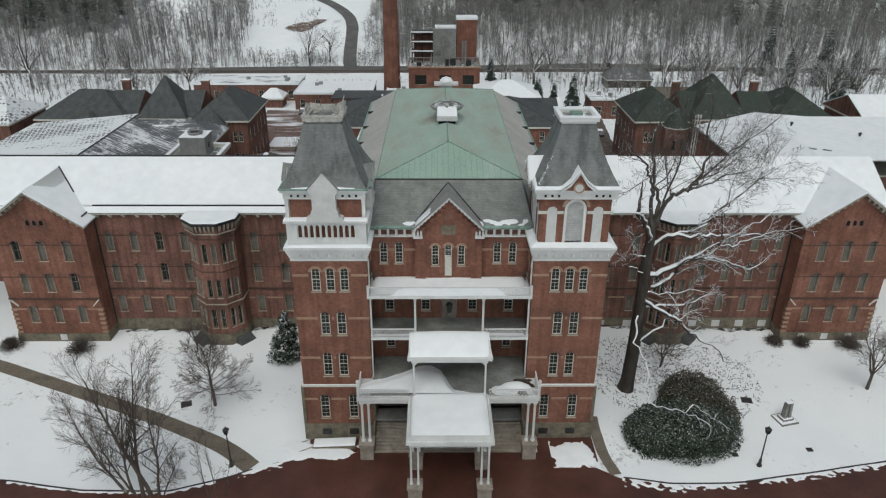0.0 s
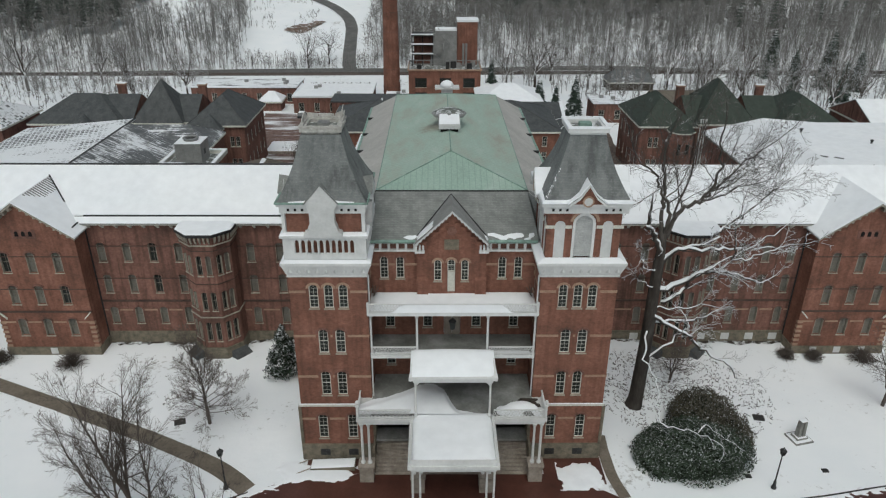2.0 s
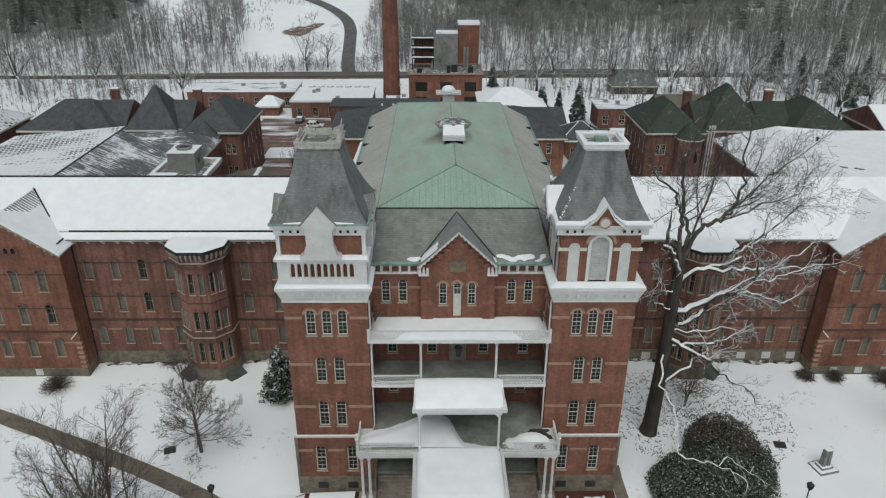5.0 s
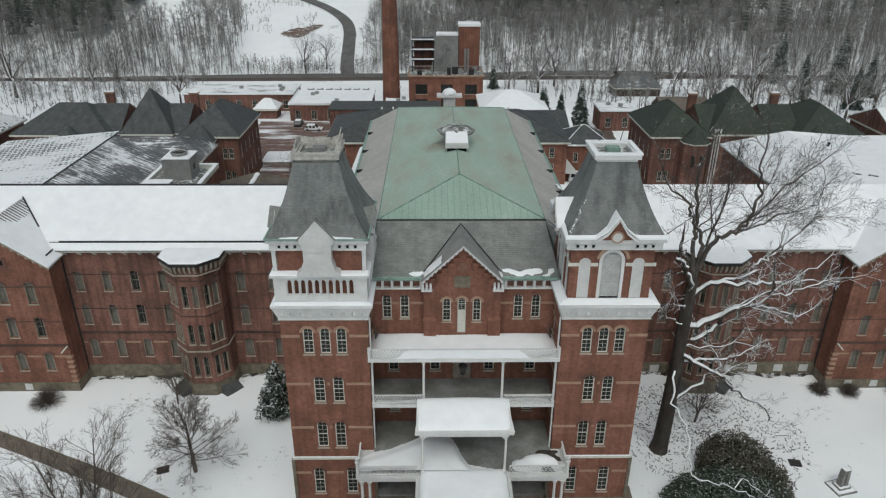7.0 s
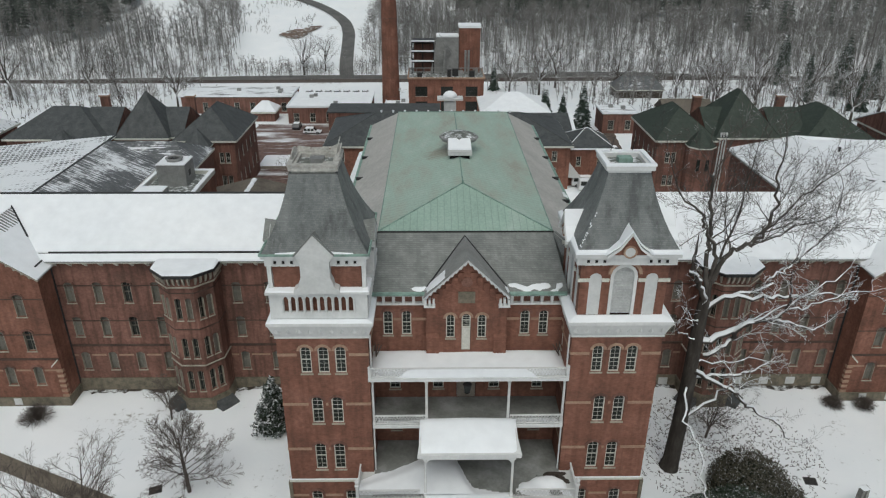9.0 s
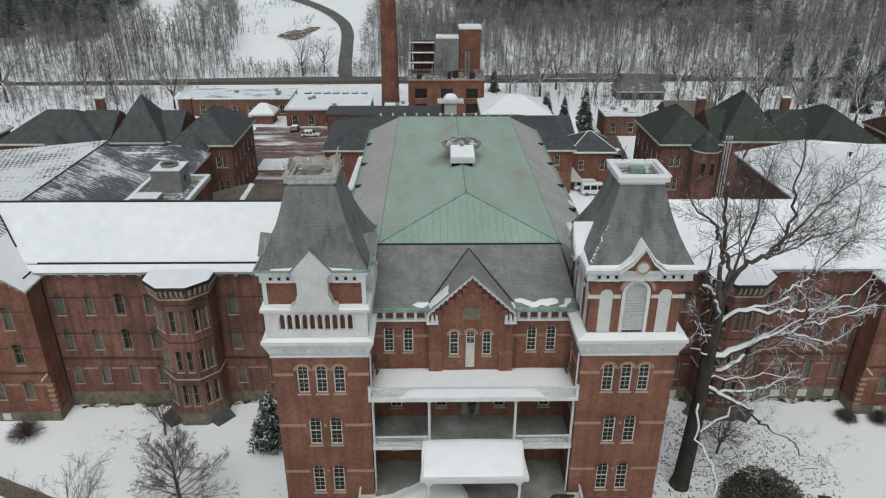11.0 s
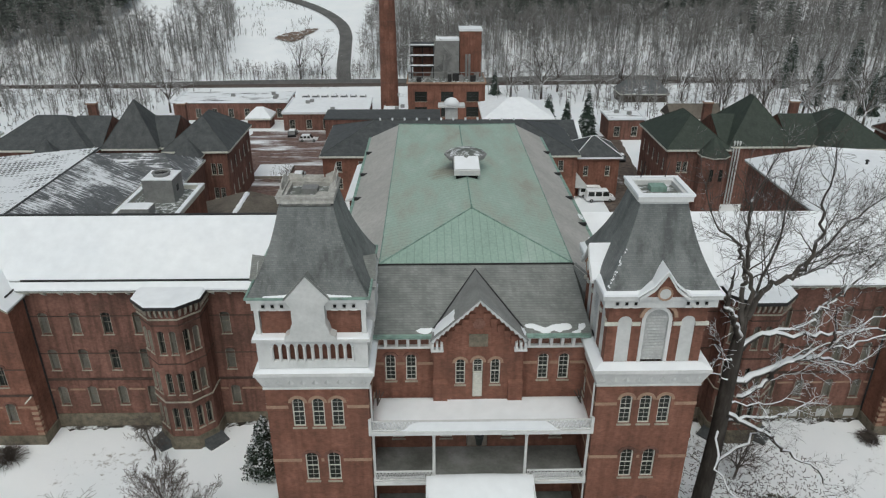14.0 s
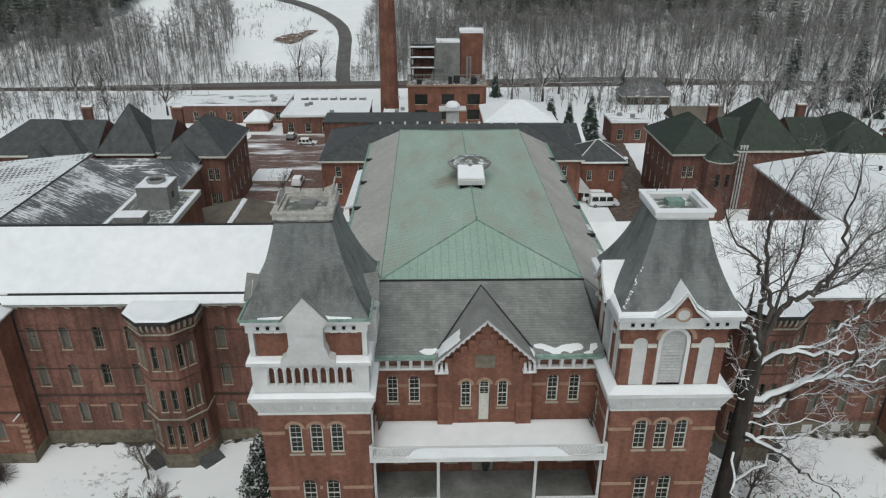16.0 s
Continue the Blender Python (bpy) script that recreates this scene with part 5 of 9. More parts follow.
def side_wing(s):
    """One long three-storey wing; s is -1 or 1 for the side."""
    wg = thing("side_wing", pose(s * 27, WING_WALL, -2.2), "long three-storey red brick wing with snow-covered roof and polygonal bay", "building", "side wings")
    base = Matrix.Translation((-s * 27, -WING_WALL, 2.2))

    def add(name, bm, mat, label="", smooth=False):
        bm.transform(base)
        return part(name, bm, mat, wg, label, smooth)
    x0, x1 = sorted((s * 10.3, s * 41.2))
    bays = [13.5, 16.6, 19.4, 22.75, 31.0, 33.95, 36.9, 39.8]
    holes = []
    for c in bays:
        for z, h in ((0.68, 2.25), (4.88, 2.4), (8.95, 2.4)):
            holes.append((s * c - 0.45, s * c + 0.45, z, z + h, 0.25))
    bm = bmesh.new()
    m = side(0, WING_WALL, 0, 0)
    wall(bm, x0, x1, -0.4, EAVE - 0.2, 0.45, holes, m)
    add("front_wall", bm, BRICK_OLD)
    rnd = random.Random(12 + s)
    for a, b, z0, z1, r in holes:
        window(wg, base @ m @ pose((a + b) / 2, 0, z0), b - a, z1 - z0, r, "plain", hood=BRICK_OLD, pane_mat=BLIND if rnd.random() < 0.88 else None, frame_mat=OLDFRAME)
    bm = bmesh.new()
    box(bm, x0, x1, WING_WALL - 0.14, WING_WALL + 0.5, WING_BASE - 1, -0.4)
    add("stone_base", bm, BASESTONE)
    for c in bays:
        bm = bmesh.new()
        box(bm, s * c - 0.5, s * c + 0.5, WING_WALL - 0.17, WING_WALL - 0.14, -1.6, -0.7)
        add("cellar_shutter", bm, BOARD if s > 0 or c < 13 else BASESTONE)
    for z, mat in ((2.55, STONE), (3.82, STONE_DARK), (6.8, STONE_DARK), (10.95, STONE_DARK)):
        edges = sorted([x0, x1] + (sum(([s * c - 0.68, s * c + 0.68] for c in bays), []) if mat is STONE else []))
        for a, b in zip(edges[::2], edges[1::2]):
            bm = bmesh.new()
            out = 0.14 if z == 3.82 else 0.04
            h = 0.1 if z < 4 else 0.05
            box(bm, a, b, WING_WALL - out, WING_WALL + 0.05, z - h, z + h)
            add("band", bm, mat)
    # leaf litter and bare soil where the eaves drip along the foot
    rows = []
    n = 80
    for i in range(n + 1):
        x = x0 + (x1 - x0) * i / n
        d = max(0.0, 0.55 + 1.1 * noise.noise((x * 0.35, 3.0 * s, 0.0)) + 0.5 * noise.noise((x * 1.7, 1.0, 0.0)))
        rows.append([(x, WING_WALL - 0.1 - d * k / 3) for k in range(4)])
    draped("bare_strip", rows, LITTER, 0.05, "dark damp strip of soil and litter along the wall", "ground")
    # eaves with brackets
    bm = bmesh.new()
    box(bm, x0, x1, WING_WALL - 0.75, WING_WALL + 0.1, EAVE - 0.16, EAVE + 0.04)
    add("eaves_board", bm, CREAM)
    k = min(abs(x0), abs(x1)) + 0.8
    while k < 41:
        if not 23.6 < k < 30.6:
            bm = bmesh.new()
            prism_x(bm, [(WING_WALL - 0.7, EAVE - 0.16), (WING_WALL - 0.002, EAVE - 0.16), (WING_WALL - 0.002, EAVE - 0.8), (WING_WALL - 0.45, EAVE - 0.4)], s * k - 0.12, s * k + 0.12)
            add("bracket", bm, CREAM)
        k += 1.55
    # roof and the snow on it
    ry, rz = 27.95, 18.5
    bm = bmesh.new()
    xa, xb = sorted((s * 10.3, s * (64.0 if s < 0 else 52.0)))
    slab(bm, [(xa, WING_WALL - 0.8, EAVE + 0.06), (xb, WING_WALL - 0.8, EAVE + 0.06), (xb, ry, rz), (xa, ry, rz)], 0.12)
    slab(bm, [(xa, 35.1, EAVE + 0.1), (xb, 35.1, EAVE + 0.1), (xb, ry, rz), (xa, ry, rz)], 0.12)
    add("roof", bm, SLATE)
    slope = (rz - EAVE - 0.06) / (ry - WING_WALL + 0.8)
    bm = bmesh.new()
    for ya, yb in ((WING_WALL - 0.78, WING_WALL - 0.1), (WING_WALL + 0.12, ry)) if s < 0 else ((WING_WALL - 0.78, ry),):
        za, zb = EAVE + 0.065 + slope * (ya - WING_WALL + 0.8), EAVE + 0.065 + slope * (yb - WING_WALL + 0.8)
        hexa(bm, [(xa, ya, za), (xb, ya, za), (xb, yb, zb), (xa, yb, zb)], [(xa, ya + 0.05, za + 0.14), (xb, ya + 0.05, za + 0.14), (xb, yb, zb + 0.14), (xa, yb, zb + 0.14)])
    add("snow", bm, SNOW, "smooth white snow covering the roof")
    if s < 0:
        bm = bmesh.new()
        za = EAVE + slope * 0.8
        box(bm, -40.9, -10.3, WING_WALL - 0.03, WING_WALL + 0.06, za, za + 0.3)
        add("snow_guard", bm, IRON, "dark snow guard rail")
    if s < 0:
        bm = bmesh.new()
        box(bm, -63.9, -10.3, ry - 0.12, ry + 0.15, rz - 0.05, rz + 0.2)
        add("ridge_cap", bm, IRON)
    bm = bmesh.new()
    box(bm, xa, xb, 34.2, 34.6, WING_BASE, EAVE)
    add("back_wall", bm, BRICK_OLD)
    # polygonal bay of four storeys' height
    bay(wg, base, s, rnd)
    # down pipe in the corner
    for c in (41.0,):
        bm = bmesh.new()
        tube(bm, (s * c, WING_WALL - 0.12, -2.2), (s * c, WING_WALL - 0.12, EAVE - 0.2), 0.09, 0.09, 8)
        add("down_pipe", bm, IRON)
    return wg


def bay(wg, base, s, rnd):
    outline = [(-2.8, 0.2), (-2.7, -2.15), (-1.2, -3.6), (1.2, -3.6), (2.7, -2.15), (2.8, 0.2)]
    cx = s * 27.0
    pts = [(cx + x, WING_WALL + y) for x, y in outline]
    for (ax, ay), (bx, by) in zip(pts, pts[1:]):
        d = Vector((bx - ax, by - ay))
        L = d.length
        m = pose((ax + bx) / 2, (ay + by) / 2, 0, 0, 0, math.degrees(math.atan2(d.y, d.x)))
        cs = (-L * 0.22, L * 0.22) if abs(d.y) < 1.6 else ()
        w = 0.3
        holes = [(c - w, c + w, z, z + h, 0.22) for c in cs for z, h in ((0.42, 2.5), (4.5, 2.35), (8.95, 2.45))]
        bm = bmesh.new()
        wall(bm, -L / 2, L / 2, -0.45, EAVE - 1.25, 0.4, holes, m)
        bm.transform(base)
        part("bay_wall", bm, BRICK_OLD, wg)
        for a, b, z0, z1, r in holes:
            window(wg, base @ m @ pose((a + b) / 2, 0, z0), b - a, z1 - z0, r, "plain", pane_mat=BLIND if rnd.random() < 0.4 else None, frame_mat=OLDFRAME)
        for z in (3.63, 7.9, 12.0):
            bm = bmesh.new()
            box(bm, -L / 2 - 0.03, L / 2 + 0.03, -0.12 if z < 4 else -0.05, 0.05, z - 0.05, z + 0.06)
            bm.transform(base @ m)
            part("bay_band", bm, STONE_DARK if z > 4 else JAMB, wg)
        n = max(3, round(L / 0.48))
        for k in range(n):
            u = -L / 2 + (k + 0.5) * L / n
            bm = bmesh.new()
            prism_x(bm, [(-0.45, EAVE - 0.25), (-0.13, EAVE - 0.25), (-0.13, EAVE - 1.1), (-0.3, EAVE - 0.85), (-0.45, EAVE - 0.5)], u - 0.09, u + 0.09)
            bm.transform(base @ m)
            part("bay_bracket", bm, JAMB, wg)
        bm = bmesh.new()
        box(bm, -L / 2 - 0.05, L / 2 + 0.05, -0.12, 0.1, EAVE - 1.25, EAVE - 0.2)
        bm.transform(base @ m)
        part("bay_frieze", bm, BRICK_OLD, wg)
        bm = bmesh.new()
        box(bm, -L / 2 - 0.08, L / 2 + 0.08, -0.2, 0.1, EAVE - 1.36, EAVE - 1.22)
        bm.transform(base @ m)
        part("bay_rail", bm, JAMB, wg)
    grow = [(cx + x * 1.16, WING_WALL + (y * 1.14 if y < 0 else y)) for x, y in outline]
    bm = bmesh.new()
    prism_z(bm, grow, EAVE - 0.2, EAVE + 0.1)
    bm.transform(base)
    part("bay_cornice", bm, IRON, wg)
    bm = bmesh.new()
    hexa(bm, [(x, y, EAVE + 0.11) for x, y in [(cx + (x - cx) * 0.985, WING_WALL + (y - WING_WALL) * 0.98) for x, y in grow]], [(cx + (x - cx) * 0.9, WING_WALL + (y - WING_WALL) * 0.93, EAVE + (0.22 if y < WING_WALL else 0.35)) for x, y in grow])
    bm.transform(base)
    part("bay_snow", bm, SNOW, wg, "snow on the bay roof")
    bm = bmesh.new()
    prism_z(bm, [(cx + (x - cx) * 1.04, WING_WALL + (y - WING_WALL) * 1.05) for x, y in pts], WING_BASE - 1, -0.45)
    bm.transform(base)
    part("bay_base", bm, BASESTONE, wg)
    for sx in (-1, 1):
        bm = bmesh.new()
        hexa(bm, [(cx + sx * x, WING_WALL + y, -2.4) for x, y in ((1.5, -3.45), (2.4, -4.2), (3.9, -2.6), (2.9, -2.0))], [(cx + sx * x, WING_WALL + y, z) for x, y, z in ((1.6, -3.35, -1.0), (2.4, -4.1, -1.65), (3.8, -2.6, -1.65), (2.95, -2.0, -1.0))])
        bm.transform(base)
        part("cellar_hatch", bm, SLATE_REAR, wg)


def pavilion(s):
    """The gabled end block of a wing; its cross roof runs back into the long slope."""
    P, c, half, ap, fall = 18.9, s * 46.4, 5.35, 17.5, 0.71
    pv = thing("end_pavilion", pose(c, P, -2.2), "gabled red brick end pavilion with snow-covered roof", "building", "end pavilions")
    base = Matrix.Translation((-c, -P, 2.2))

    def add(name, bm, mat, label="", smooth=False):
        bm.transform(base)
        return part(name, bm, mat, pv, label, smooth)
    holes = []
    for dx in (-2.9, 0.0, 2.9):
        for z, h in ((0.68, 2.25), (4.85, 2.4), (8.9, 2.5)):
            holes.append((c + dx - 0.48, c + dx + 0.48, z, z + h, 0.28))
    m = side(0, P, 0, 0)
    eaves = ap - fall * half
    bm = bmesh.new()
    wall(bm, c - half, c + half, -0.9, eaves - 0.3, 0.45, holes, m)
    prism_y(bm, [(c - half, eaves - 0.3), (c + half, eaves - 0.3), (c, ap - 0.3)], P, P + 0.45)
    add("front_wall", bm, BRICK)
    rnd = random.Random(30 + s)
    for a, b, z0, z1, r in holes:
        window(pv, base @ m @ pose((a + b) / 2, 0, z0), b - a, z1 - z0, r, "plain", hood=BRICK_OLD, pane_mat=BLIND if rnd.random() < 0.8 else None, frame_mat=OLDFRAME)
    for sx in (-1, 1):
        bm = bmesh.new()
        ms = side(c + sx * half, P + 8, 0, sx * 90)
        wall(bm, -7.55, 7.0, -0.9, eaves - 0.3, 0.45, [], ms) if sx > 0 else wall(bm, -7.0, 7.55, -0.9, eaves - 0.3, 0.45, [], ms)
        add("side_wall", bm, BRICK)
    bm = bmesh.new()
    box(bm, c - half - 0.15, c + half + 0.15, P - 0.15, P + 14.9, WING_BASE - 1.2, -0.9)
    add("stone_base", bm, BASESTONE)
    for dx in (-2.9, 0.0, 2.9):
        bm = bmesh.new()
        box(bm, c + dx - 0.4, c + dx + 0.4, P - 0.19, P - 0.15, -1.75, -0.95)
        add("cellar_shutter", bm, BOARD if s > 0 or dx == 0 else BASESTONE)
    for z, out in ((2.5, 0.04), (3.9, 0.12), (6.8, 0.03), (10.9, 0.03)):
        cuts = [c - half - 0.02, c + half + 0.02]
        if z == 2.5:
            cuts += sum(([c + d - 0.7, c + d + 0.7] for d in (-2.9, 0, 2.9)), [])
        cuts.sort()
        for a, b in zip(cuts[::2], cuts[1::2]):
            bm = bmesh.new()
            h = 0.1 if z < 4 else 0.05
            box(bm, a, b, P - out, P + 0.05, z - h, z + h)
            add("band", bm, STONE if z == 2.5 else STONE_DARK)
    # a bent stone ledge at the corner, and quoins under it
    for sx in (-1, 1):
        bm = bmesh.new()
        prism_y(bm, [(c + sx * (half - 0.1), 3.75), (c + sx * (half - 0.1), 3.95), (c + sx * (half - 0.9), 3.1), (c + sx * (half - 0.9), 2.9)], P - 0.16, P - 0.002)
        add("ledge", bm, CREAM)
    for k in range(6):
        for sx in (-1, 1):
            bm = bmesh.new()
            box(bm, c + sx * (half - 0.25) - 0.33, c + sx * (half - 0.25) + 0.33, P - 0.06, P + 0.3, -0.85 + k * 0.62, -0.55 + k * 0.62)
            add("quoin", bm, STONE)
    bm = bmesh.new()
    box(bm, c - 1.3, c + 1.3, P - 0.07, P - 0.002, 13.1, 13.25)
    box(bm, c - 1.3, c + 1.3, P - 0.05, P - 0.002, 13.25, 14.15)
    add("gable_panel", bm, BRICK_OLD)
    for dx in (-0.75, 0.0, 0.75):
        bm = bmesh.new()
        prism_y(bm, [(c + dx - 0.2, 13.4), (c + dx + 0.2, 13.4)] + arch(c + dx - 0.2, c + dx + 0.2, 13.8, 14.0)[::-1], P - 0.07, P - 0.052)
        add("gable_vent", bm, DARK)
    # rake cornice with dark sockets between its blocks
    reach = half + 0.45
    foot = ap + 0.05 - fall * reach
    bm = bmesh.new()
    for sx in (-1, 1):
        slab(bm, [(c, P - 0.75, ap + 0.05), (c + sx * reach, P - 0.75, foot), (c + sx * reach, P + 0.3, foot), (c, P + 0.3, ap + 0.05)], 0.22)
    add("rake_cornice", bm, JAMB)
    for sx in (-1, 1):
        for k in range(1, 9):
            t = k / 9
            bm = bmesh.new()
            x, z = c + sx * (half + 0.25) * t, ap - 0.2 - fall * (half + 0.25) * t
            box(bm, x - 0.11, x + 0.11, P - 0.55, P - 0.002, z - 0.34, z)
            add("bracket", bm, JAMB)
    # cross roof, ending in the valleys of the long slope
    slope = (18.5 - EAVE - 0.06) / 7.15
    back = WING_WALL - 0.8 + (ap + 0.2 - EAVE) / slope
    bm = bmesh.new()
    for sx in (-1, 1):
        slab(bm, [(c, P - 0.8, ap + 0.1), (c + sx * (reach + 0.1), P - 0.8, foot), (c + sx * (reach + 0.1), WING_WALL - 0.4, foot), (c, back, ap + 0.1)], 0.05)
    add("roof", bm, SLATE)
    for sx in (-1, 1):
        bm = bmesh.new()
        slab(bm, [(c, P - 0.82, ap + 0.27), (c + sx * (reach + 0.08), P - 0.82, foot + 0.16), (c + sx * (reach + 0.08), WING_WALL - 0.4, foot + 0.16), (c, back + 0.3, ap + 0.27)], 0.16)
        add("snow", bm, SNOW, "smooth snow on the gable roof")
    if s < 0:
        # where the snow has slid off beside the ridge
        n = 14
        for k in range(n):
            y0 = P + 1.4 + k * 0.44
            long = 1.5 + 0.5 * noise.noise((k * 0.7, 1.0, 0.0))
            a, b = 0.1, min(long, 0.35 + 0.28 * k)
            bm = bmesh.new()
            slab(bm, [(c + a, y0, ap + 0.285 - a * fall), (c + b, y0 + 0.05, ap + 0.285 - b * fall), (c + b, y0 + 0.2, ap + 0.285 - b * fall), (c + a, y0 + 0.3, ap + 0.285 - a * fall)], 0.03)
            add("bare_slate_strip", bm, SLATE, "bare slates streaked with snow")
    if s < 0:
        def valley(dx):
            return WING_WALL - 0.85 + (ap + 0.27 - fall * dx - EAVE - 0.2) / slope
        for p, q in (((c + 0.05, valley(0.05), ap + 0.3), (c + 2.9, valley(2.9), ap + 0.3 - 2.9 * fall)), ((c + 5.1, P + 0.6, ap + 0.31 - 5.1 * fall), (c + 5.1, P + 2.2, ap + 0.31 - 5.1 * fall))):
            bm = bmesh.new()
            tube(bm, p, q, 0.09, 0.09, 5)
            add("valley_flashing", bm, IRON, "dark flashing along the valley")
    return pv


for s in (-1, 1):
    side_wing(s)
    pavilion(s)

# ---- buildings behind ----


def gable_block(name, label, x0, x1, y0, y1, z0, eave, ridge, along, wall_mat, roof_mat, snow=False, over=0.5, windows=(), hip=0.0, group=""):
    """A plain block with a pitched roof; along is the ridge's direction; hip is how far the ridge stops short of the ends."""
    th = thing(name, pose((x0 + x1) / 2, (y0 + y1) / 2, z0), label, "building", group)
    base = Matrix.Translation((-(x0 + x1) / 2, -(y0 + y1) / 2, -z0))

    def add(nm, bm, mat, lab=""):
        bm.transform(base)
        return part(nm, bm, mat, th, lab)
    faces = [("front_wall", side((x0 + x1) / 2, y0, 0, 0), (x1 - x0) / 2, 0), ("back_wall", side((x0 + x1) / 2, y1, 0, 180), (x1 - x0) / 2, 0), ("side_wall", side(x0, (y0 + y1) / 2, 0, -90), (y1 - y0) / 2, 0.4), ("side_wall", side(x1, (y0 + y1) / 2, 0, 90), (y1 - y0) / 2, 0.4)]
    for k, (nm, m, half, cut) in enumerate(faces):
        holes = []
        for face, us, w, zs, h, style in windows:
            if face == k:
                holes += [(u - w / 2, u + w / 2, z, z + h, 0.0) for u in us for z in zs if abs(u) < half - 0.6]
        bm = bmesh.new()
        wall(bm, -half + cut, half - cut, z0, eave, 0.4, holes, m)
        add(nm, bm, wall_mat)
        for a, b, za, zb, r in holes:
            window(th, base @ m @ pose((a + b) / 2, 0, za), b - a, zb - za, 0, "sash", hood=None)
    a0, a1, b0, b1 = x0 - over, x1 + over, y0 - over, y1 + over
    cx, cy = (x0 + x1) / 2, (y0 + y1) / 2
    if along == "x":
        r0, r1 = (a0 + hip, cy, ridge), (a1 - hip, cy, ridge)
        slopes = [[(a0, b0, eave), (a1, b0, eave), r1, r0], [(a1, b1, eave), (a0, b1, eave), r0, r1], [(a0, b1, eave), (a0, b0, eave), r0], [(a1, b0, eave), (a1, b1, eave), r1]]
    else:
        r0, r1 = (cx, b0 + hip, ridge), (cx, b1 - hip, ridge)
        slopes = [[(a0, b1, eave), (a0, b0, eave), r0, r1], [(a1, b0, eave), (a1, b1, eave), r1, r0], [(a0, b0, eave), (a1, b0, eave), r0], [(a1, b1, eave), (a0, b1, eave), r1]]
    for k, q in enumerate(slopes):
        bm = bmesh.new()
        q = [(x, y, z + 0.15) for x, y, z in q]
        if k > 1 and not hip:
            q = [(x, y, z - 0.12) for x, y, z in q]
            hexa(bm, q, [(x + (0.3 if along == "x" else 0) * (1 if x < cx else -1), y + (0.3 if along == "y" else 0) * (1 if y < cy else -1), z) for x, y, z in q])
            add("gable", bm, wall_mat)
            continue
        slab(bm, q, 0.15)
        add("roof_slope", bm, roof_mat)
        if snow:
            bm = bmesh.new()
            slab(bm, [(x, y, z + 0.16) for x, y, z in q], 0.15)
            add("snow", bm, SNOW, "smooth snow cover")
    # pale eaves boards
    for p, q in (((a0, b0), (a1, b0)), ((a1, b0), (a1, b1)), ((a0, b1), (a0, b0))):
        bm = bmesh.new()
        box(bm, min(p[0], q[0]) - 0.04, max(p[0], q[0]) + 0.04, min(p[1], q[1]) - 0.04, max(p[1], q[1]) + 0.04, eave - 0.22, eave + 0.12)
        add("eaves_board", bm, CREAM)
    if hip and not snow:
        bm = bmesh.new()
        ends = ((r0, (a0, b0)), (r0, (a0, b1) if along == "x" else (a1, b0)), (r1, (a1, b1)), (r1, (a1, b0) if along == "x" else (a0, b1)))
        for r, (x, y) in ends:
            tube(bm, (r[0], r[1], r[2] + 0.17), (x, y, eave + 0.17), 0.08, 0.08, 5)
        if r0 != r1:
            tube(bm, (r0[0], r0[1], r0[2] + 0.17), (r1[0], r1[1], r1[2] + 0.17), 0.08, 0.08, 5)
        add("hip_roll", bm, roof_mat)
    return th, base


def chimney_stack(x, y, z0, z1, w=1.6, d=1.0):
    th = thing("chimney", pose(x, y, z0), "square brick chimney stack with snow on its cap", "chimney", "rear chimneys")
    bm = bmesh.new()
    box(bm, -w / 2, w / 2, -d / 2, d / 2, 0, z1 - z0)
    part("shaft", bm, BRICK_OLD, th)
    bm = bmesh.new()
    box(bm, -w / 2 - 0.15, w / 2 + 0.15, -d / 2 - 0.15, d / 2 + 0.15, z1 - z0, z1 - z0 + 0.3)
    part("cap", bm, STONE, th)
    bm = bmesh.new()
    mound(bm, -w / 2 - 0.1, w / 2 + 0.1, -d / 2 - 0.1, d / 2 + 0.1, z1 - z0 + 0.3, 0.2, x, 6, 6, 0.4)
    part("snow", bm, SNOW, th, "cap of snow", True)


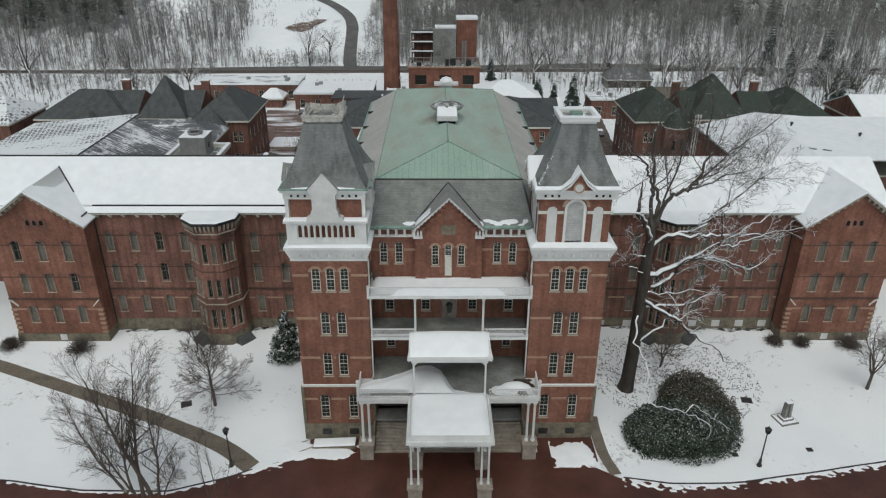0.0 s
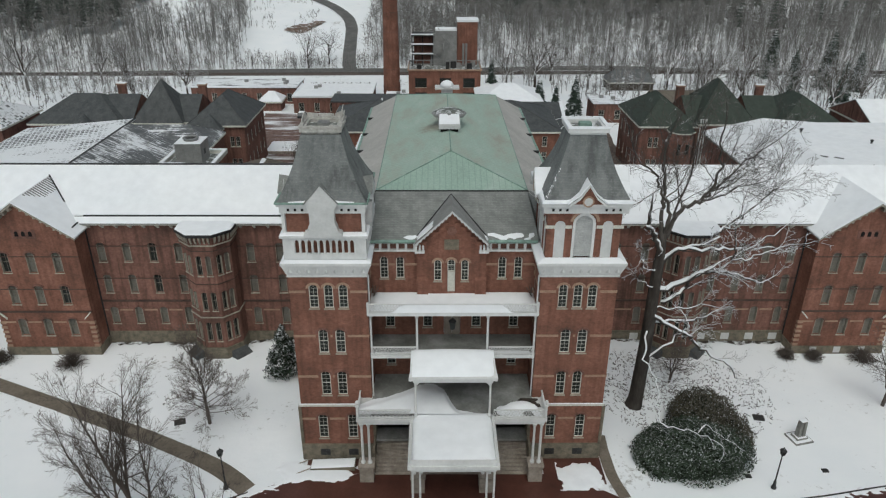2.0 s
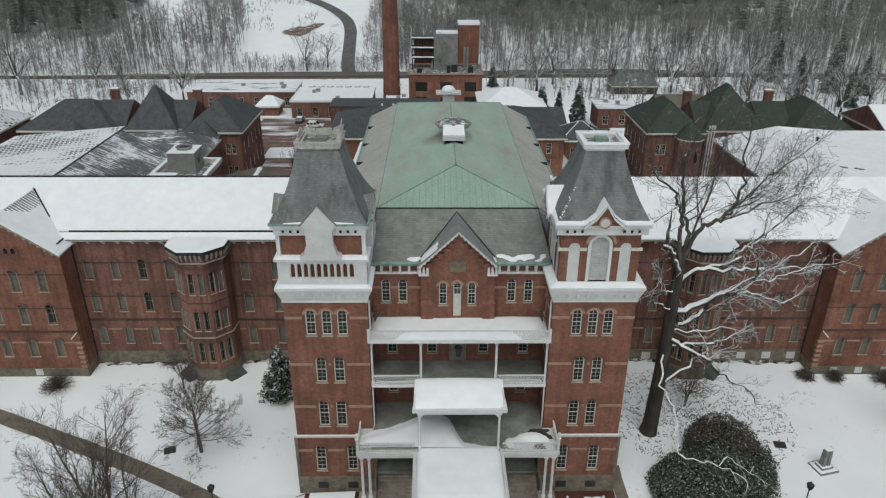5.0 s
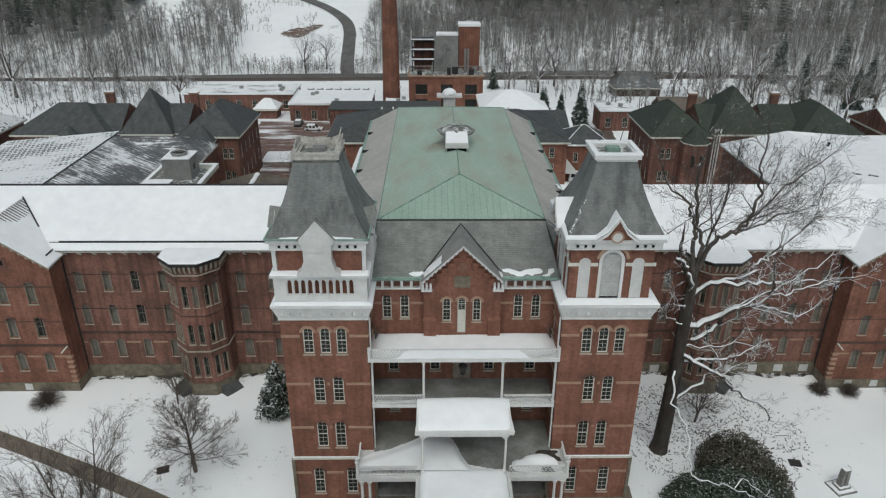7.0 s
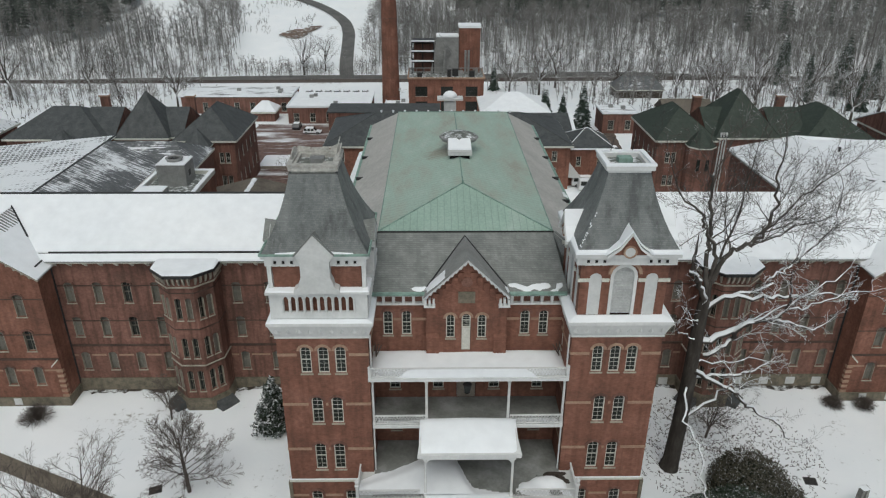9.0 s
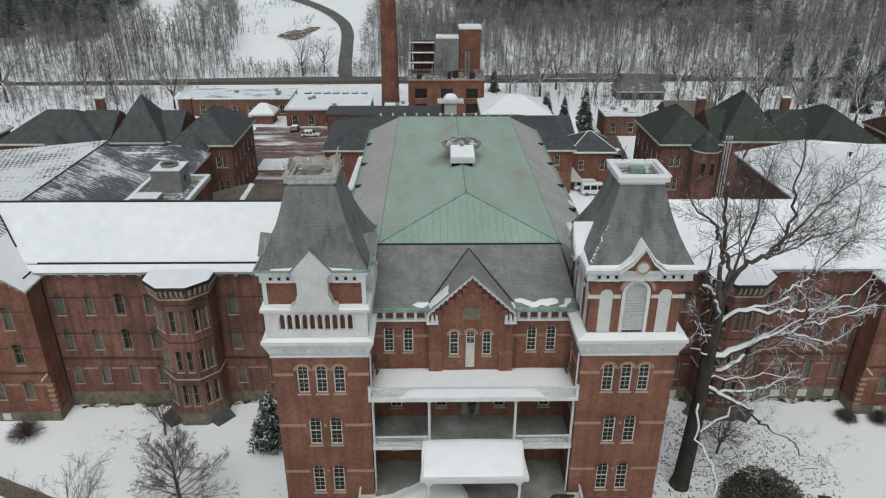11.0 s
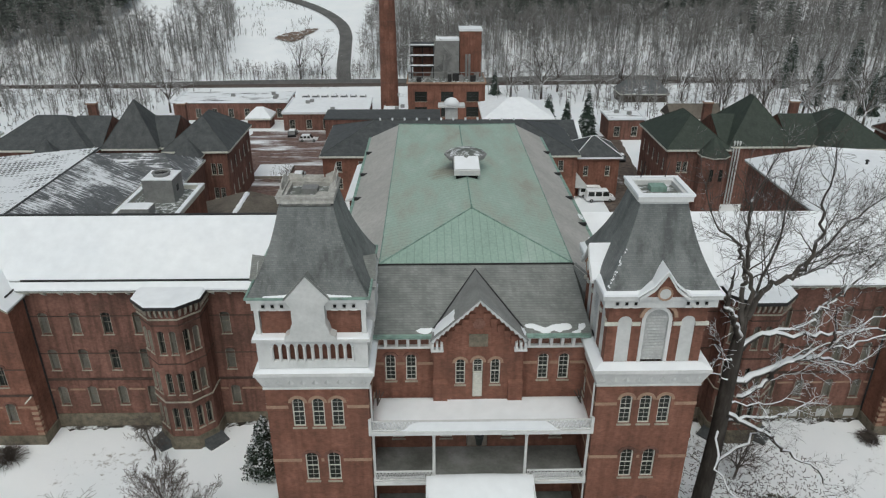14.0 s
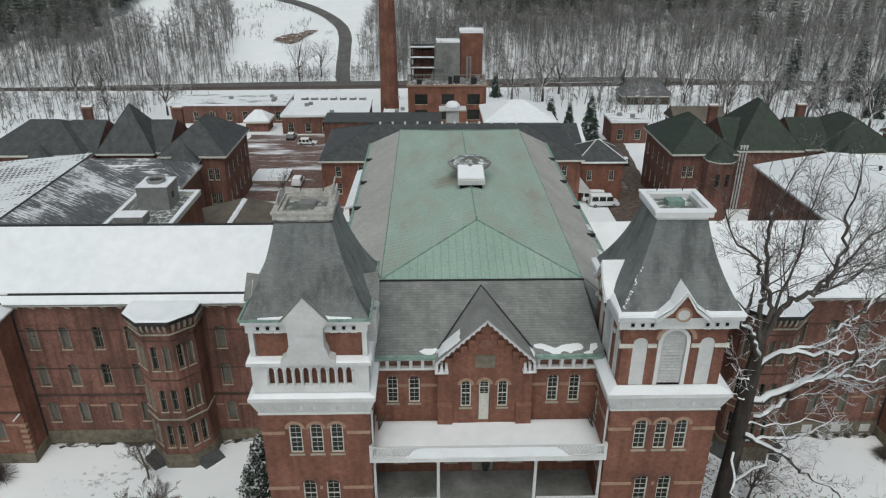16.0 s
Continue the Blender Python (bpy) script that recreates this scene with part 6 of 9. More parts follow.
def rear_ward(s):
    """One of the two dark-roofed ward blocks behind the wings."""
    roof = SLATE_REAR if s < 0 else SLATE_GREEN
    kind = "dark slate" if s < 0 else "dark green shingle"

    def xs(a, b):
        return sorted((s * a, s * b))
    wins = ((0, (-3.0, -1.9, 2.6, 3.7), 0.85, (0.2, 4.6), 2.0, ""), (2 if s > 0 else 3, (-6, -3, 0, 3, 6), 0.9, (0.2, 4.6), 2.1, ""))
    gable_block("ward_block", "red brick ward block with hipped %s roof" % kind, *xs(38.0, 48.4), 80, 96, -3, 8.8, 13.3, "y", BRICK_OLD, roof, hip=6.3, windows=wins, group="rear ward blocks")
    gable_block("ward_range", "low red brick range with %s roof between two blocks" % kind, *xs(48.5, 52.0), 83, 95, -3, 8.6, 12.6, "x", BRICK_OLD, roof, windows=((0, (-1.6, 1.6), 0.8, (4.6,), 1.7, ""),), group="rear ward blocks")
    gable_block("ward_hall", "central brick hall with tall pyramid roof of %s" % kind, *(xs(49.6, 60.6) if s > 0 else xs(50.6, 59.4)), 82, 96 if s > 0 else 91.5, -3, 8.7, 15.9, "y", BRICK_OLD, roof, hip=6.6 if s > 0 else 5.0, group="rear ward blocks")
    gable_block("ward_range", "low red brick range with %s roof" % kind, *xs(60.7, 66.0), 83, 95, -3, 8.6, 12.6, "x", BRICK_OLD, roof, group="rear ward blocks")
    if s < 0:
        gable_block("ward_block", "long red brick end block with hipped dark slate roof", -79.0, -62.0, 81, 95, -3, 8.8, 12.9, "x", BRICK_OLD, roof, hip=6.5, windows=wins[:1], group="rear ward blocks")
    else:
        gable_block("ward_block", "red brick end block with hipped %s roof" % kind, *xs(65.0, 77.0), 80, 96, -3, 8.8, 13.3, "y", BRICK_OLD, roof, hip=6.3, windows=wins[:1], group="rear ward blocks")
    for c in (44.2 if s < 0 else 45.4, 67.8):
        th = thing("stair_turret", pose(s * c, 78.6, -3), "polygonal brick turret with small pointed slate roof", "turret", "stair turrets")
        o = [(2.4 * math.cos(math.pi / 8 + k * math.pi / 4), 2.4 * math.sin(math.pi / 8 + k * math.pi / 4)) for k in range(8)]
        bm = bmesh.new()
        prism_z(bm, o, 0, 11.2)
        part("wall", bm, BRICK_OLD, th)
        bm = bmesh.new()
        prism_z(bm, [(x * 1.13, y * 1.13) for x, y in o], 11.2, 11.45)
        part("eaves", bm, CREAM, th)
        bm = bmesh.new()
        hexa(bm, [(x * 1.13, y * 1.13, 11.45) for x, y in o], [(x * 0.05, y * 0.05 + 0.8, 14.2) for x, y in o])
        part("roof", bm, roof, th)
        for a in (-1, 1):
            bm = bmesh.new()
            box(bm, a * 0.8 - 0.3, a * 0.8 + 0.3, -2.26, -2.2, 7.2, 9.3)
            part("window", bm, GLASS, th)
    for c, y, z in ((51.0, 98.5, 12.4), (68.0, 98.5, 12.5)):
        chimney_stack(s * c, y, 8.0, z)


for s in (-1, 1):
    rear_ward(s)

gable_block("far_ward", "brick ward under a smooth snow-covered roof", 81.0, 106.0, 76, 92, -3, 9.3, 13.0, "x", BRICK_OLD, SLATE, snow=True, hip=0.0, group="rear ward blocks")
gable_block("far_ward", "brick ward under a slate roof dusted with snow", -104.0, -83.0, 78, 92, -3, 8.6, 12.2, "x", BRICK_OLD, SLATE_SNOWIER, hip=4.0, group="rear ward blocks")
# roofs that run back from the end pavilions
gable_block("rear_wing", "brick rear wing under a slate roof streaked with snow", -59.5, -45.0, 37.2, 62.5, -4, 10.3, 13.9, "y", BRICK_OLD, SLATE_SNOW, group="rear wings")
lean = thing("rear_wing", pose(-61, 52, -4), "broad low rear wing under a shallow roof of snowy slates", "building", "rear wings")
bm = bmesh.new()
box(bm, -9, 0.9, -14.2, 13, 0, 15.9)
part("wall", bm, BRICK_OLD, lean)
bm = bmesh.new()
slab(bm, [(-9.6, -14.6, 16.3), (8.85, -14.6, 18.02), (8.85, 13.5, 18.02), (-9.6, 13.5, 16.3)], 0.25)
part("roof", bm, SLATE_SNOWIER, lean)
bm = bmesh.new()
tube(bm, (8.8, -14.6, 18.0), (8.8, 13.5, 18.0), 0.14, 0.14, 6)
part("ridge_roll", bm, SLATE_REAR, lean)
def deck_wing():
    """The broad rear wing whose nearly flat snow deck slopes away at its sides."""
    x0, x1, y0, y1, z0, e = 42.0, 78.0, 34.8, 58.2, -2.2, 13.7
    th = thing("rear_wing", pose(60, 46, z0), "brick rear wing under a broad snow-covered roof", "building", "rear wings")
    base = Matrix.Translation((-60, -46, -z0))

    def add(nm, bm, mat, lab=""):
        bm.transform(base)
        return part(nm, bm, mat, th, lab)
    bm = bmesh.new()
    box(bm, x0, x1, y0, y1, z0, e - 0.1)
    add("wall", bm, BRICK_OLD)
    bm = bmesh.new()
    box(bm, x0 - 0.45, x1 + 0.45, y0 - 0.2, y1 + 0.45, e - 0.1, e + 0.12)
    add("eaves_board", bm, CREAM)
    d = [(47.3, 29.5, 17.6), (78.4, 29.5, 17.5), (78.4, 51.0, 17.35), (49.6, 51.0, 17.35), (47.3, 51.0, 18.0)]
    o = [(x0 - 0.5, 29.5, e + 0.12), (x0 - 0.5, y1 + 0.5, e + 0.12), (x1 + 0.5, y1 + 0.5, e + 0.12)]
    for nm, q in (("deck", [d[0], d[1], d[2], d[3]]), ("deck", [d[0], d[3], d[4]]), ("side_slope", [o[0], d[0], d[4], o[1]]), ("back_slope", [o[1], d[4], d[3], d[2], o[2]])):
        bm = bmesh.new()
        slab(bm, q, 0.12)
        add(nm, bm, SLATE)
        bm = bmesh.new()
        slab(bm, [(x, y, z + 0.17) for x, y, z in q], 0.16)
        add("snow", bm, SNOW, "smooth snow cover")


deck_wing()
for x, y in ((50.5, 45.5), (64.0, 43.0), (57.5, 40.0)):
    th = thing("roof_vent", pose(x, y, 17.6), "small dark vent pipe poking through the snow", "vent", "roof vents")
    bm = bmesh.new()
    lathe(bm, [(0.14, -0.3), (0.14, 0.35), (0.25, 0.37), (0.23, 0.5), (0.05, 0.6)], (0, 0), 8)
    part("pipe", bm, IRON, th)
for x, y, a, w, d in ((47.6, 34.2, -38, 1.0, 0.22), (49.6, 33.3, -38, 0.55, 0.2), (46.2, 34.6, 35, 0.6, 0.13), (44.9, 38.0, 35, 0.5, 0.13), (44.5, 44.0, 30, 0.4, 0.12), (52.2, 30.3, 25, 0.45, 0.15)):
    bm = bmesh.new()
    for k in range(3):
        u0 = -w + 2 * w * k / 3
        ca, sa = math.cos(radians(a)), math.sin(radians(a))
        pts = [(x + u * ca - v * sa, y + u * sa + v * ca) for u, v in ((u0, -d), (u0 + w * 0.62, -d * 1.2 + 0.1 * k), (u0 + w * 0.6, d * 0.9), (u0 + 0.06, d * (0.6 + 0.2 * k)))]
        slab(bm, [(px, py, 17.79 if px > 47.3 else 17.82 - (47.3 - px) * 0.66) for px, py in pts], 0.12)
    tagged(part("bare_roof_patch", bm, SLATE_REAR), "dark patch of bare roof where the snow slid away", "roof patch", "bare roof patches")


LINKROOF = mottled("brown_grey_roofing", [(0.3, (0.10, 0.085, 0.07)), (0.7, (0.17, 0.15, 0.125))], 0.5, 4, 0.85, 0.2)


def cooling_block():
    th = thing("plant_annex", pose(-38.4, 49.5, -4), "flat-roofed brick annex with white snowy parapets", "building")
    bm = bmesh.new()
    box(bm, -4.0, 4.0, -6.0, 6.0, 0, 15.2)
    part("wall", bm, BRICK, th)
    bm = bmesh.new()
    mound(bm, -3.6, 3.6, -5.6, 5.6, 15.2, 0.12, 3.0, 8, 12, 0.3)
    part("roof_snow", bm, SNOWY_FLAT, th, "patchy snow on the flat roof", True)
    for a, b, c, d in ((-4.1, -3.6, -6.1, 6.1), (3.6, 4.1, -6.1, 6.1), (-3.6, 3.6, 5.6, 6.1), (-3.6, 3.6, -6.1, -5.6)):
        bm = bmesh.new()
        box(bm, a, b, c, d, 15.2, 15.75)
        part("parapet", bm, CREAM, th)
        bm = bmesh.new()
        box(bm, a - 0.03, b + 0.03, c - 0.03, d + 0.03, 15.75, 15.9)
        part("parapet_snow", bm, SNOW, th)
    ac = thing("cooling_unit", pose(-38.3, 51.5, 11.3), "large grey metal rooftop cooling unit with round fan", "machine")
    bm = bmesh.new()
    box(bm, -1.9, 1.9, -1.9, 1.9, 0, 3.1)
    part("casing", bm, GALV, ac)
    for k in range(3):
        bm = bmesh.new()
        box(bm, -1.95 + k * 1.3 - 0.02, -1.95 + k * 1.3 + 0.04, -1.94, -1.9, 0.1, 3.0)
        part("seam", bm, GALV, ac)
    bm = bmesh.new()
    box(bm, -1.95, 1.95, -1.95, 1.95, 3.1, 3.22)
    part("lid", bm, SNOW, ac)
    bm = bmesh.new()
    lathe(bm, [(1.05, 3.2), (1.05, 3.5), (1.2, 3.55), (1.15, 3.65), (0.85, 3.6), (0.85, 3.3)], (0, 0), 20)
    part("fan_ring", bm, GALV, ac)
    bm = bmesh.new()
    for k in range(4):
        a = k * math.pi / 4
        tube(bm, (-0.9 * math.cos(a), -0.9 * math.sin(a), 3.5), (0.9 * math.cos(a), 0.9 * math.sin(a), 3.5), 0.04, 0.04, 4)
    part("fan_guard", bm, IRON, ac)
    bm = bmesh.new()
    box(bm, 1.9, 1.93, -0.6, 0.2, 1.2, 2.0)
    part("service_door", bm, IRON, ac)
    bx = thing("duct_box", pose(-39.6, 45.6, 11.3), "low metal duct box under snow", "machine")
    bm = bmesh.new()
    box(bm, -1.7, 1.7, -1.1, 1.1, 0, 1.2)
    part("casing", bm, GALV, bx)
    bm = bmesh.new()
    mound(bm, -1.7, 1.7, -1.1, 1.1, 1.2, 0.2, 4.0, 8, 6, 0.3)
    part("snow", bm, SNOW, bx, "", True)
    # link roofs between the annex and the ward
    gable_block("link_building", "low brick link with brown-grey roof and snow on its ridge", -36.2, -24.0, 46, 61.5, -4, 6.5, 8.2, "y", BRICK_OLD, LINKROOF)
    bm = bmesh.new()
    mound(bm, -30.5, -29.7, 46, 61.5, 8.2, 0.35, 2.0, 6, 30, 0.3, 0.5)
    tagged(part("ridge_snow", bm, SNOW, smooth=True), "long ridge of snow left on the link roof", "snow")
    dock = thing("loading_platform", pose(-35, 100, -2.3), "low loading platform under a thick sheet of snow", "platform")
    bm = bmesh.new()
    box(bm, -3.6, 3.5, -3.4, 3.8, -0.3, 0.75)
    part("deck", bm, STEP, dock)
    bm = bmesh.new()
    mound(bm, -3.6, 3.5, -3.4, 3.8, 0.75, 0.3, 6.0, 16, 16, 0.5)
    part("snow", bm, SNOW, dock, "", True)
    gable_block("link_building", "brick link block with snow-edged slate roof", -58, -40.5, 62.5, 74, -4, 9.0, 12.0, "x", BRICK_OLD, SLATE_SNOW, hip=4)


cooling_block()

# kitchen annex behind the central block
_w = ((0, tuple(x for x in range(-20, 21, 4)), 1.0, (0.2, 3.4), 2.0, ""),)
kitchen, _ = gable_block("kitchen_annex", "wide red brick annex with hipped dark slate roof", -22.5, 23.3, 84.5, 104, -3, 6.4, 10.2, "x", BRICK, SLATE_REAR, hip=9.5, windows=_w)
for k in range(12):
    bm = bmesh.new()
    tube(bm, (-13 + k * 2.3, 0, 13.3), (-13 + k * 2.3, 0, 13.75), 0.2, 0.2, 8)
    part("ridge_vent", bm, SNOW, kitchen)
annex, _ = gable_block("side_annex", "small red brick annex with hipped slate roof edged white", 23.4, 31.5, 86.5, 95, -3, 5.4, 8.0, "x", BRICK, SLATE_REAR, hip=4.2, windows=((0, (-2, 2), 0.9, (1.8,), 1.9, ""),))
for o in annex.children:
    if o.name.startswith(("hip_roll", "eaves_board")):
        o.data.materials[0] = SNOW
vent = thing("roof_cupola", pose(1.0, 99.5, 9.4), "white louvred roof cupola with a snow cap", "cupola")
bm = bmesh.new()
box(bm, -1.2, 1.2, -1.2, 1.2, 0, 2.6)
part("body", bm, LOUVRE, vent)
bm = bmesh.new()
box(bm, -2.6, 2.6, -1.5, 1.5, 2.3, 2.65)
part("ledge", bm, WHITE, vent)
bm = bmesh.new()
lathe(bm, [(1.45, 2.66), (1.4, 3.2), (1.0, 3.7), (0.3, 3.95)], (0, 0), 10)
part("snow_cap", bm, SNOW, vent, "", True)

# low range with a dark flat roof
lowr = thing("flat_range", pose(-18, 128, -3.4), "long low range with a dark flat roof", "building")
bm = bmesh.new()
box(bm, -9.6, 17, -4, 4, 0, 6.0)
part("wall", bm, BRICK_OLD, lowr)
bm = bmesh.new()
box(bm, -9.9, 17.3, -4.3, 4.3, 6.0, 6.3)
part("roof", bm, SLATE_REAR, lowr)


SNOWY_SHOP = snow_over("shop_roof_with_snow", (0.10, 0.10, 0.098), 0.62, 0.35, (0.5, 1.6, 1))


DARKWALL = mottled("dark_boarding", [(0.3, (0.05, 0.042, 0.036)), (0.7, (0.10, 0.085, 0.07))], 1, 6, 0.9, 0.2)


def flat_shop(name, label, x0, x1, y0, y1, z0, z1, cols, patch):
    th = thing(name, pose((x0 + x1) / 2, (y0 + y1) / 2, z0), label, "building", "low brick workshops")
    w, d, h = (x1 - x0) / 2, (y1 - y0) / 2, z1 - z0
    m = side(0, -d, 0, 0)
    step = 2 * w / cols
    holes = [(-w + (k + 0.5) * step - 0.7, -w + (k + 0.5) * step + 0.7, h * 0.35, h * 0.75, 0) for k in range(cols)]
    bm = bmesh.new()
    wall(bm, -w, w, 0, h, 0.35, holes, m)
    part("front_wall", bm, BRICK_OLD, th)
    bm = bmesh.new()
    box(bm, -w, -w + 0.35, -d + 0.35, d, 0, h)
    box(bm, w - 0.35, w, -d + 0.35, d, 0, h)
    box(bm, -w + 0.35, w - 0.35, d - 0.35, d, 0, h)
    part("side_wall", bm, BRICK_OLD, th)
    for a, b, za, zb, r in holes:
        window(th, m @ pose((a + b) / 2, 0, za), b - a, zb - za, 0, "sash")
    bm = bmesh.new()
    box(bm, -w - 0.25, w + 0.25, -d - 0.25, d + 0.25, h, h + 0.3)
    part("roof", bm, SNOWY_SHOP if patch else SNOW, th, "flat roof with lying snow")
    bm = bmesh.new()
    for a, b, c, e in ((-w - 0.3, w + 0.3, -d - 0.3, -d - 0.05), (-w - 0.3, -w - 0.05, -d, d), (w + 0.05, w + 0.3, -d, d)):
        box(bm, a, b, c, e, h + 0.1, h + 0.55)
    part("edge_snow", bm, SNOW, th)
    rnd = random.Random(int(x0 * 7))
    for k in range(max(2, int(w / 3))):
        x, y = rnd.uniform(-w + 1, w - 1), rnd.uniform(-d + 1, d - 1)
        bm = bmesh.new()
        box(bm, x - 0.5, x + 0.5, y - 0.4, y + 0.4, h + 0.3, h + 1.0)
        part("roof_unit", bm, GALV, th)
    return th


flat_shop("workshop", "brick workshop with flat snowy roof", -39, -18.5, 133, 149, -4, 1.6, 5, False)
flat_shop("workshop", "long brick workshop with patchy snow on its roof", -70, -40.5, 146, 158, -4.6, 1.2, 7, True)
flat_shop("workshop", "brick shed with white snowy roof edges", 38.4, 46.6, 123, 131, -3.4, 2.5, 2, True)
flat_shop("workshop", "small brick store with snowy roof", -14.5, -9, 136, 141, -4, 1.2, 1, False)
gable_block("hall_building", "low hall with a broad snow-covered hipped roof", 9.5, 25.5, 124, 140, -4, 2.4, 5.6, "x", BRICK_OLD, SLATE, snow=True, hip=7)
gable_block("hut", "small hut under a snow-covered roof", -48.4, -43.0, 135.5, 141, -3.6, -0.2, 1.9, "x", BRICK_OLD, SLATE, snow=True, hip=2.4)
gable_block("house", "small house with snowy roof at the foot of the hill", 54, 68, 172, 180, -6.5, -2.6, 0.6, "x", DARKWALL, SLATE_SNOW, hip=2.5)
gable_block("house", "small house with snowy roof among trees", 57, 69, 134, 142, -4, -0.2, 2.6, "x", DARKWALL, LINKROOF)
gable_block("kitchen_extension", "brick kitchen extension with dark slate roof and white verge", 8.0, 26.2, 96.5, 113, -3, 4.6, 7.4, "x", BRICK, SLATE_REAR)
bm = bmesh.new()
for y0, y1, z0, z1 in ((96.0, 104.75, 4.8, 7.6), (104.75, 113.5, 7.6, 4.8)):
    slab(bm, [(26.2, y0, z0 + 0.1), (26.9, y0, z0 + 0.1), (26.9, y1, z1 + 0.1), (26.2, y1, z1 + 0.1)], 0.3)
tagged(part("snow_verge", bm, SNOW), "line of snow along the extension's roof verge", "snow")
for k in range(3):
    th = thing("vent_pipe", pose(50.1 + k * 0.5, 81.7, -2.6), "tall white vertical pipe against the brick ward", "pipe", "white pipes")
    bm = bmesh.new()
    lathe(bm, [(0.13, -0.3), (0.13, 11.9), (0.2, 11.95), (0.2, 12.3), (0.02, 12.4)], (0, 0), 8)
    part("pipe", bm, WHITE, th)


def power_house():
    ph = thing("boiler_house", pose(1.1, 151, -4.5), "tall red brick boiler house with steel gear on its roof", "building")
    h = 10.8
    m = side(0, -6, 0, 0)
    holes = [(c - 1.6, c + 1.6, z, z + 2.6, 0) for c in (-6.6, 0.2, 6.8) for z in (2.2, 6.2)]
    bm = bmesh.new()
    wall(bm, -10, 10, 0, h, 0.5, holes, m)
    part("front_wall", bm, BRICK, ph)
    bm = bmesh.new()
    box(bm, -10, -9.5, -5.5, 7, 0, h)
    box(bm, 9.5, 10, -5.5, 7, 0, h)
    box(bm, -9.5, 9.5, 6.5, 7, 0, h)
    part("side_wall", bm, BRICK_OLD, ph)
    for a, b, za, zb, r in holes:
        window(ph, m @ pose((a + b) / 2, 0, za), b - a, zb - za, 0, "sash", frame_mat=IRON)
    bm = bmesh.new()
    box(bm, -10.3, 10.3, -6.3, 7.3, h, h + 0.4)
    part("parapet", bm, STONE, ph)
    bm = bmesh.new()
    mound(bm, -9.9, 9.9, -5.9, 6.9, h + 0.4, 0.15, 2, 14, 10, 0.5)
    part("roof_snow", bm, SNOWY_FLAT, ph, "patchy snow on the flat roof", True)
    z = h + 0.4
    bm = bmesh.new()
    box(bm, 3.6, 9.2, 0, 5.5, z, z + 11.8)
    part("stair_tower", bm, BRICK, ph, "brick stair tower")
    bm = bmesh.new()
    box(bm, 3.4, 9.4, -0.2, 5.7, z + 11.8, z + 12.4)
    part("tower_snow", bm, SNOW, ph)
    bm = bmesh.new()
    hexa(bm, [(-4.2, -1, z), (3.4, -1, z), (3.4, 4.5, z), (-4.2, 4.5, z)], [(-2.4, -0.5, z + 9.5), (3.4, -0.5, z + 9.5), (3.4, 4, z + 9.5), (-2.4, 4, z + 9.5)])
    part("hopper", bm, GALV, ph, "grey sheet-metal hopper")
    bm = bmesh.new()
    box(bm, -2.6, 3.4, -0.6, 4.1, z + 9.5, z + 9.9)
    part("hopper_snow", bm, SNOW, ph)
    for k in range(3):
        bm = bmesh.new()
        box(bm, -9.2, -3.2, -1.5, 4, z + 3.0 + k * 2.6, z + 3.3 + k * 2.6)
        part("gantry_floor", bm, IRON, ph)
        bm = bmesh.new()
        box(bm, -9.3, -3.2, -1.6, -1.3, z + 3.3 + k * 2.6, z + 3.65 + k * 2.6)
        part("gantry_snow", bm, SNOW, ph)
    bm = bmesh.new()
    box(bm, -8.6, -3.4, 0.5, 4, z, z + 7.6)
    part("filter_house", bm, BRICK_OLD, ph, "dark brick filter housing")
    for x in (-9.1, -6.2, -3.3):
        bm = bmesh.new()
        box(bm, x - 0.12, x + 0.12, -1.55, -1.3, z, z + 8.6)
        part("gantry_post", bm, IRON, ph)
    bm = bmesh.new()
    for p, q in (((-1.8, 9.3), (1.4, 5.6)), ((1.4, 5.6), (-2.6, 3.0)), ((-2.6, 3.0), (0.6, 0.2))):
        tube(bm, (p[0], -1.3, z + p[1]), (q[0], -1.3, z + q[1]), 0.16, 0.16, 4)
        tube(bm, (p[0], -1.3, z + p[1] + 1), (q[0], -1.3, z + q[1] + 1), 0.06, 0.06, 4)
    part("outer_stair", bm, GALV, ph, "zigzag steel stair")
    for x in (5.2, 6.0, -0.5):
        bm = bmesh.new()
        tube(bm, (x, -2.5, z), (x, -2.5, z + 6.4), 0.3, 0.3, 8)
        part("duct", bm, GALV, ph)
    bm = bmesh.new()
    box(bm, -9.8, 9.8, -4.2, -4.0, z + 2.0, z + 2.2)
    box(bm, -9.8, 9.8, -4.2, -4.0, z + 1.1, z + 1.2)
    for k in range(11):
        box(bm, -9.8 + k * 1.96 - 0.06, -9.8 + k * 1.96 + 0.06, -4.2, -4.0, z, z + 2.1)
    part("roof_rail", bm, GALV, ph)
    rnd = random.Random(5)
    for k in range(9):
        x, y = rnd.uniform(-9, 8), rnd.uniform(-5.2, -2)
        bm = bmesh.new()
        box(bm, x - rnd.uniform(0.3, 0.9), x + rnd.uniform(0.3, 0.9), y - 0.5, y + 0.5, z, z + rnd.uniform(0.8, 2.0))
        part("roof_unit", bm, IRON if k % 2 else GALV, ph)


power_house()

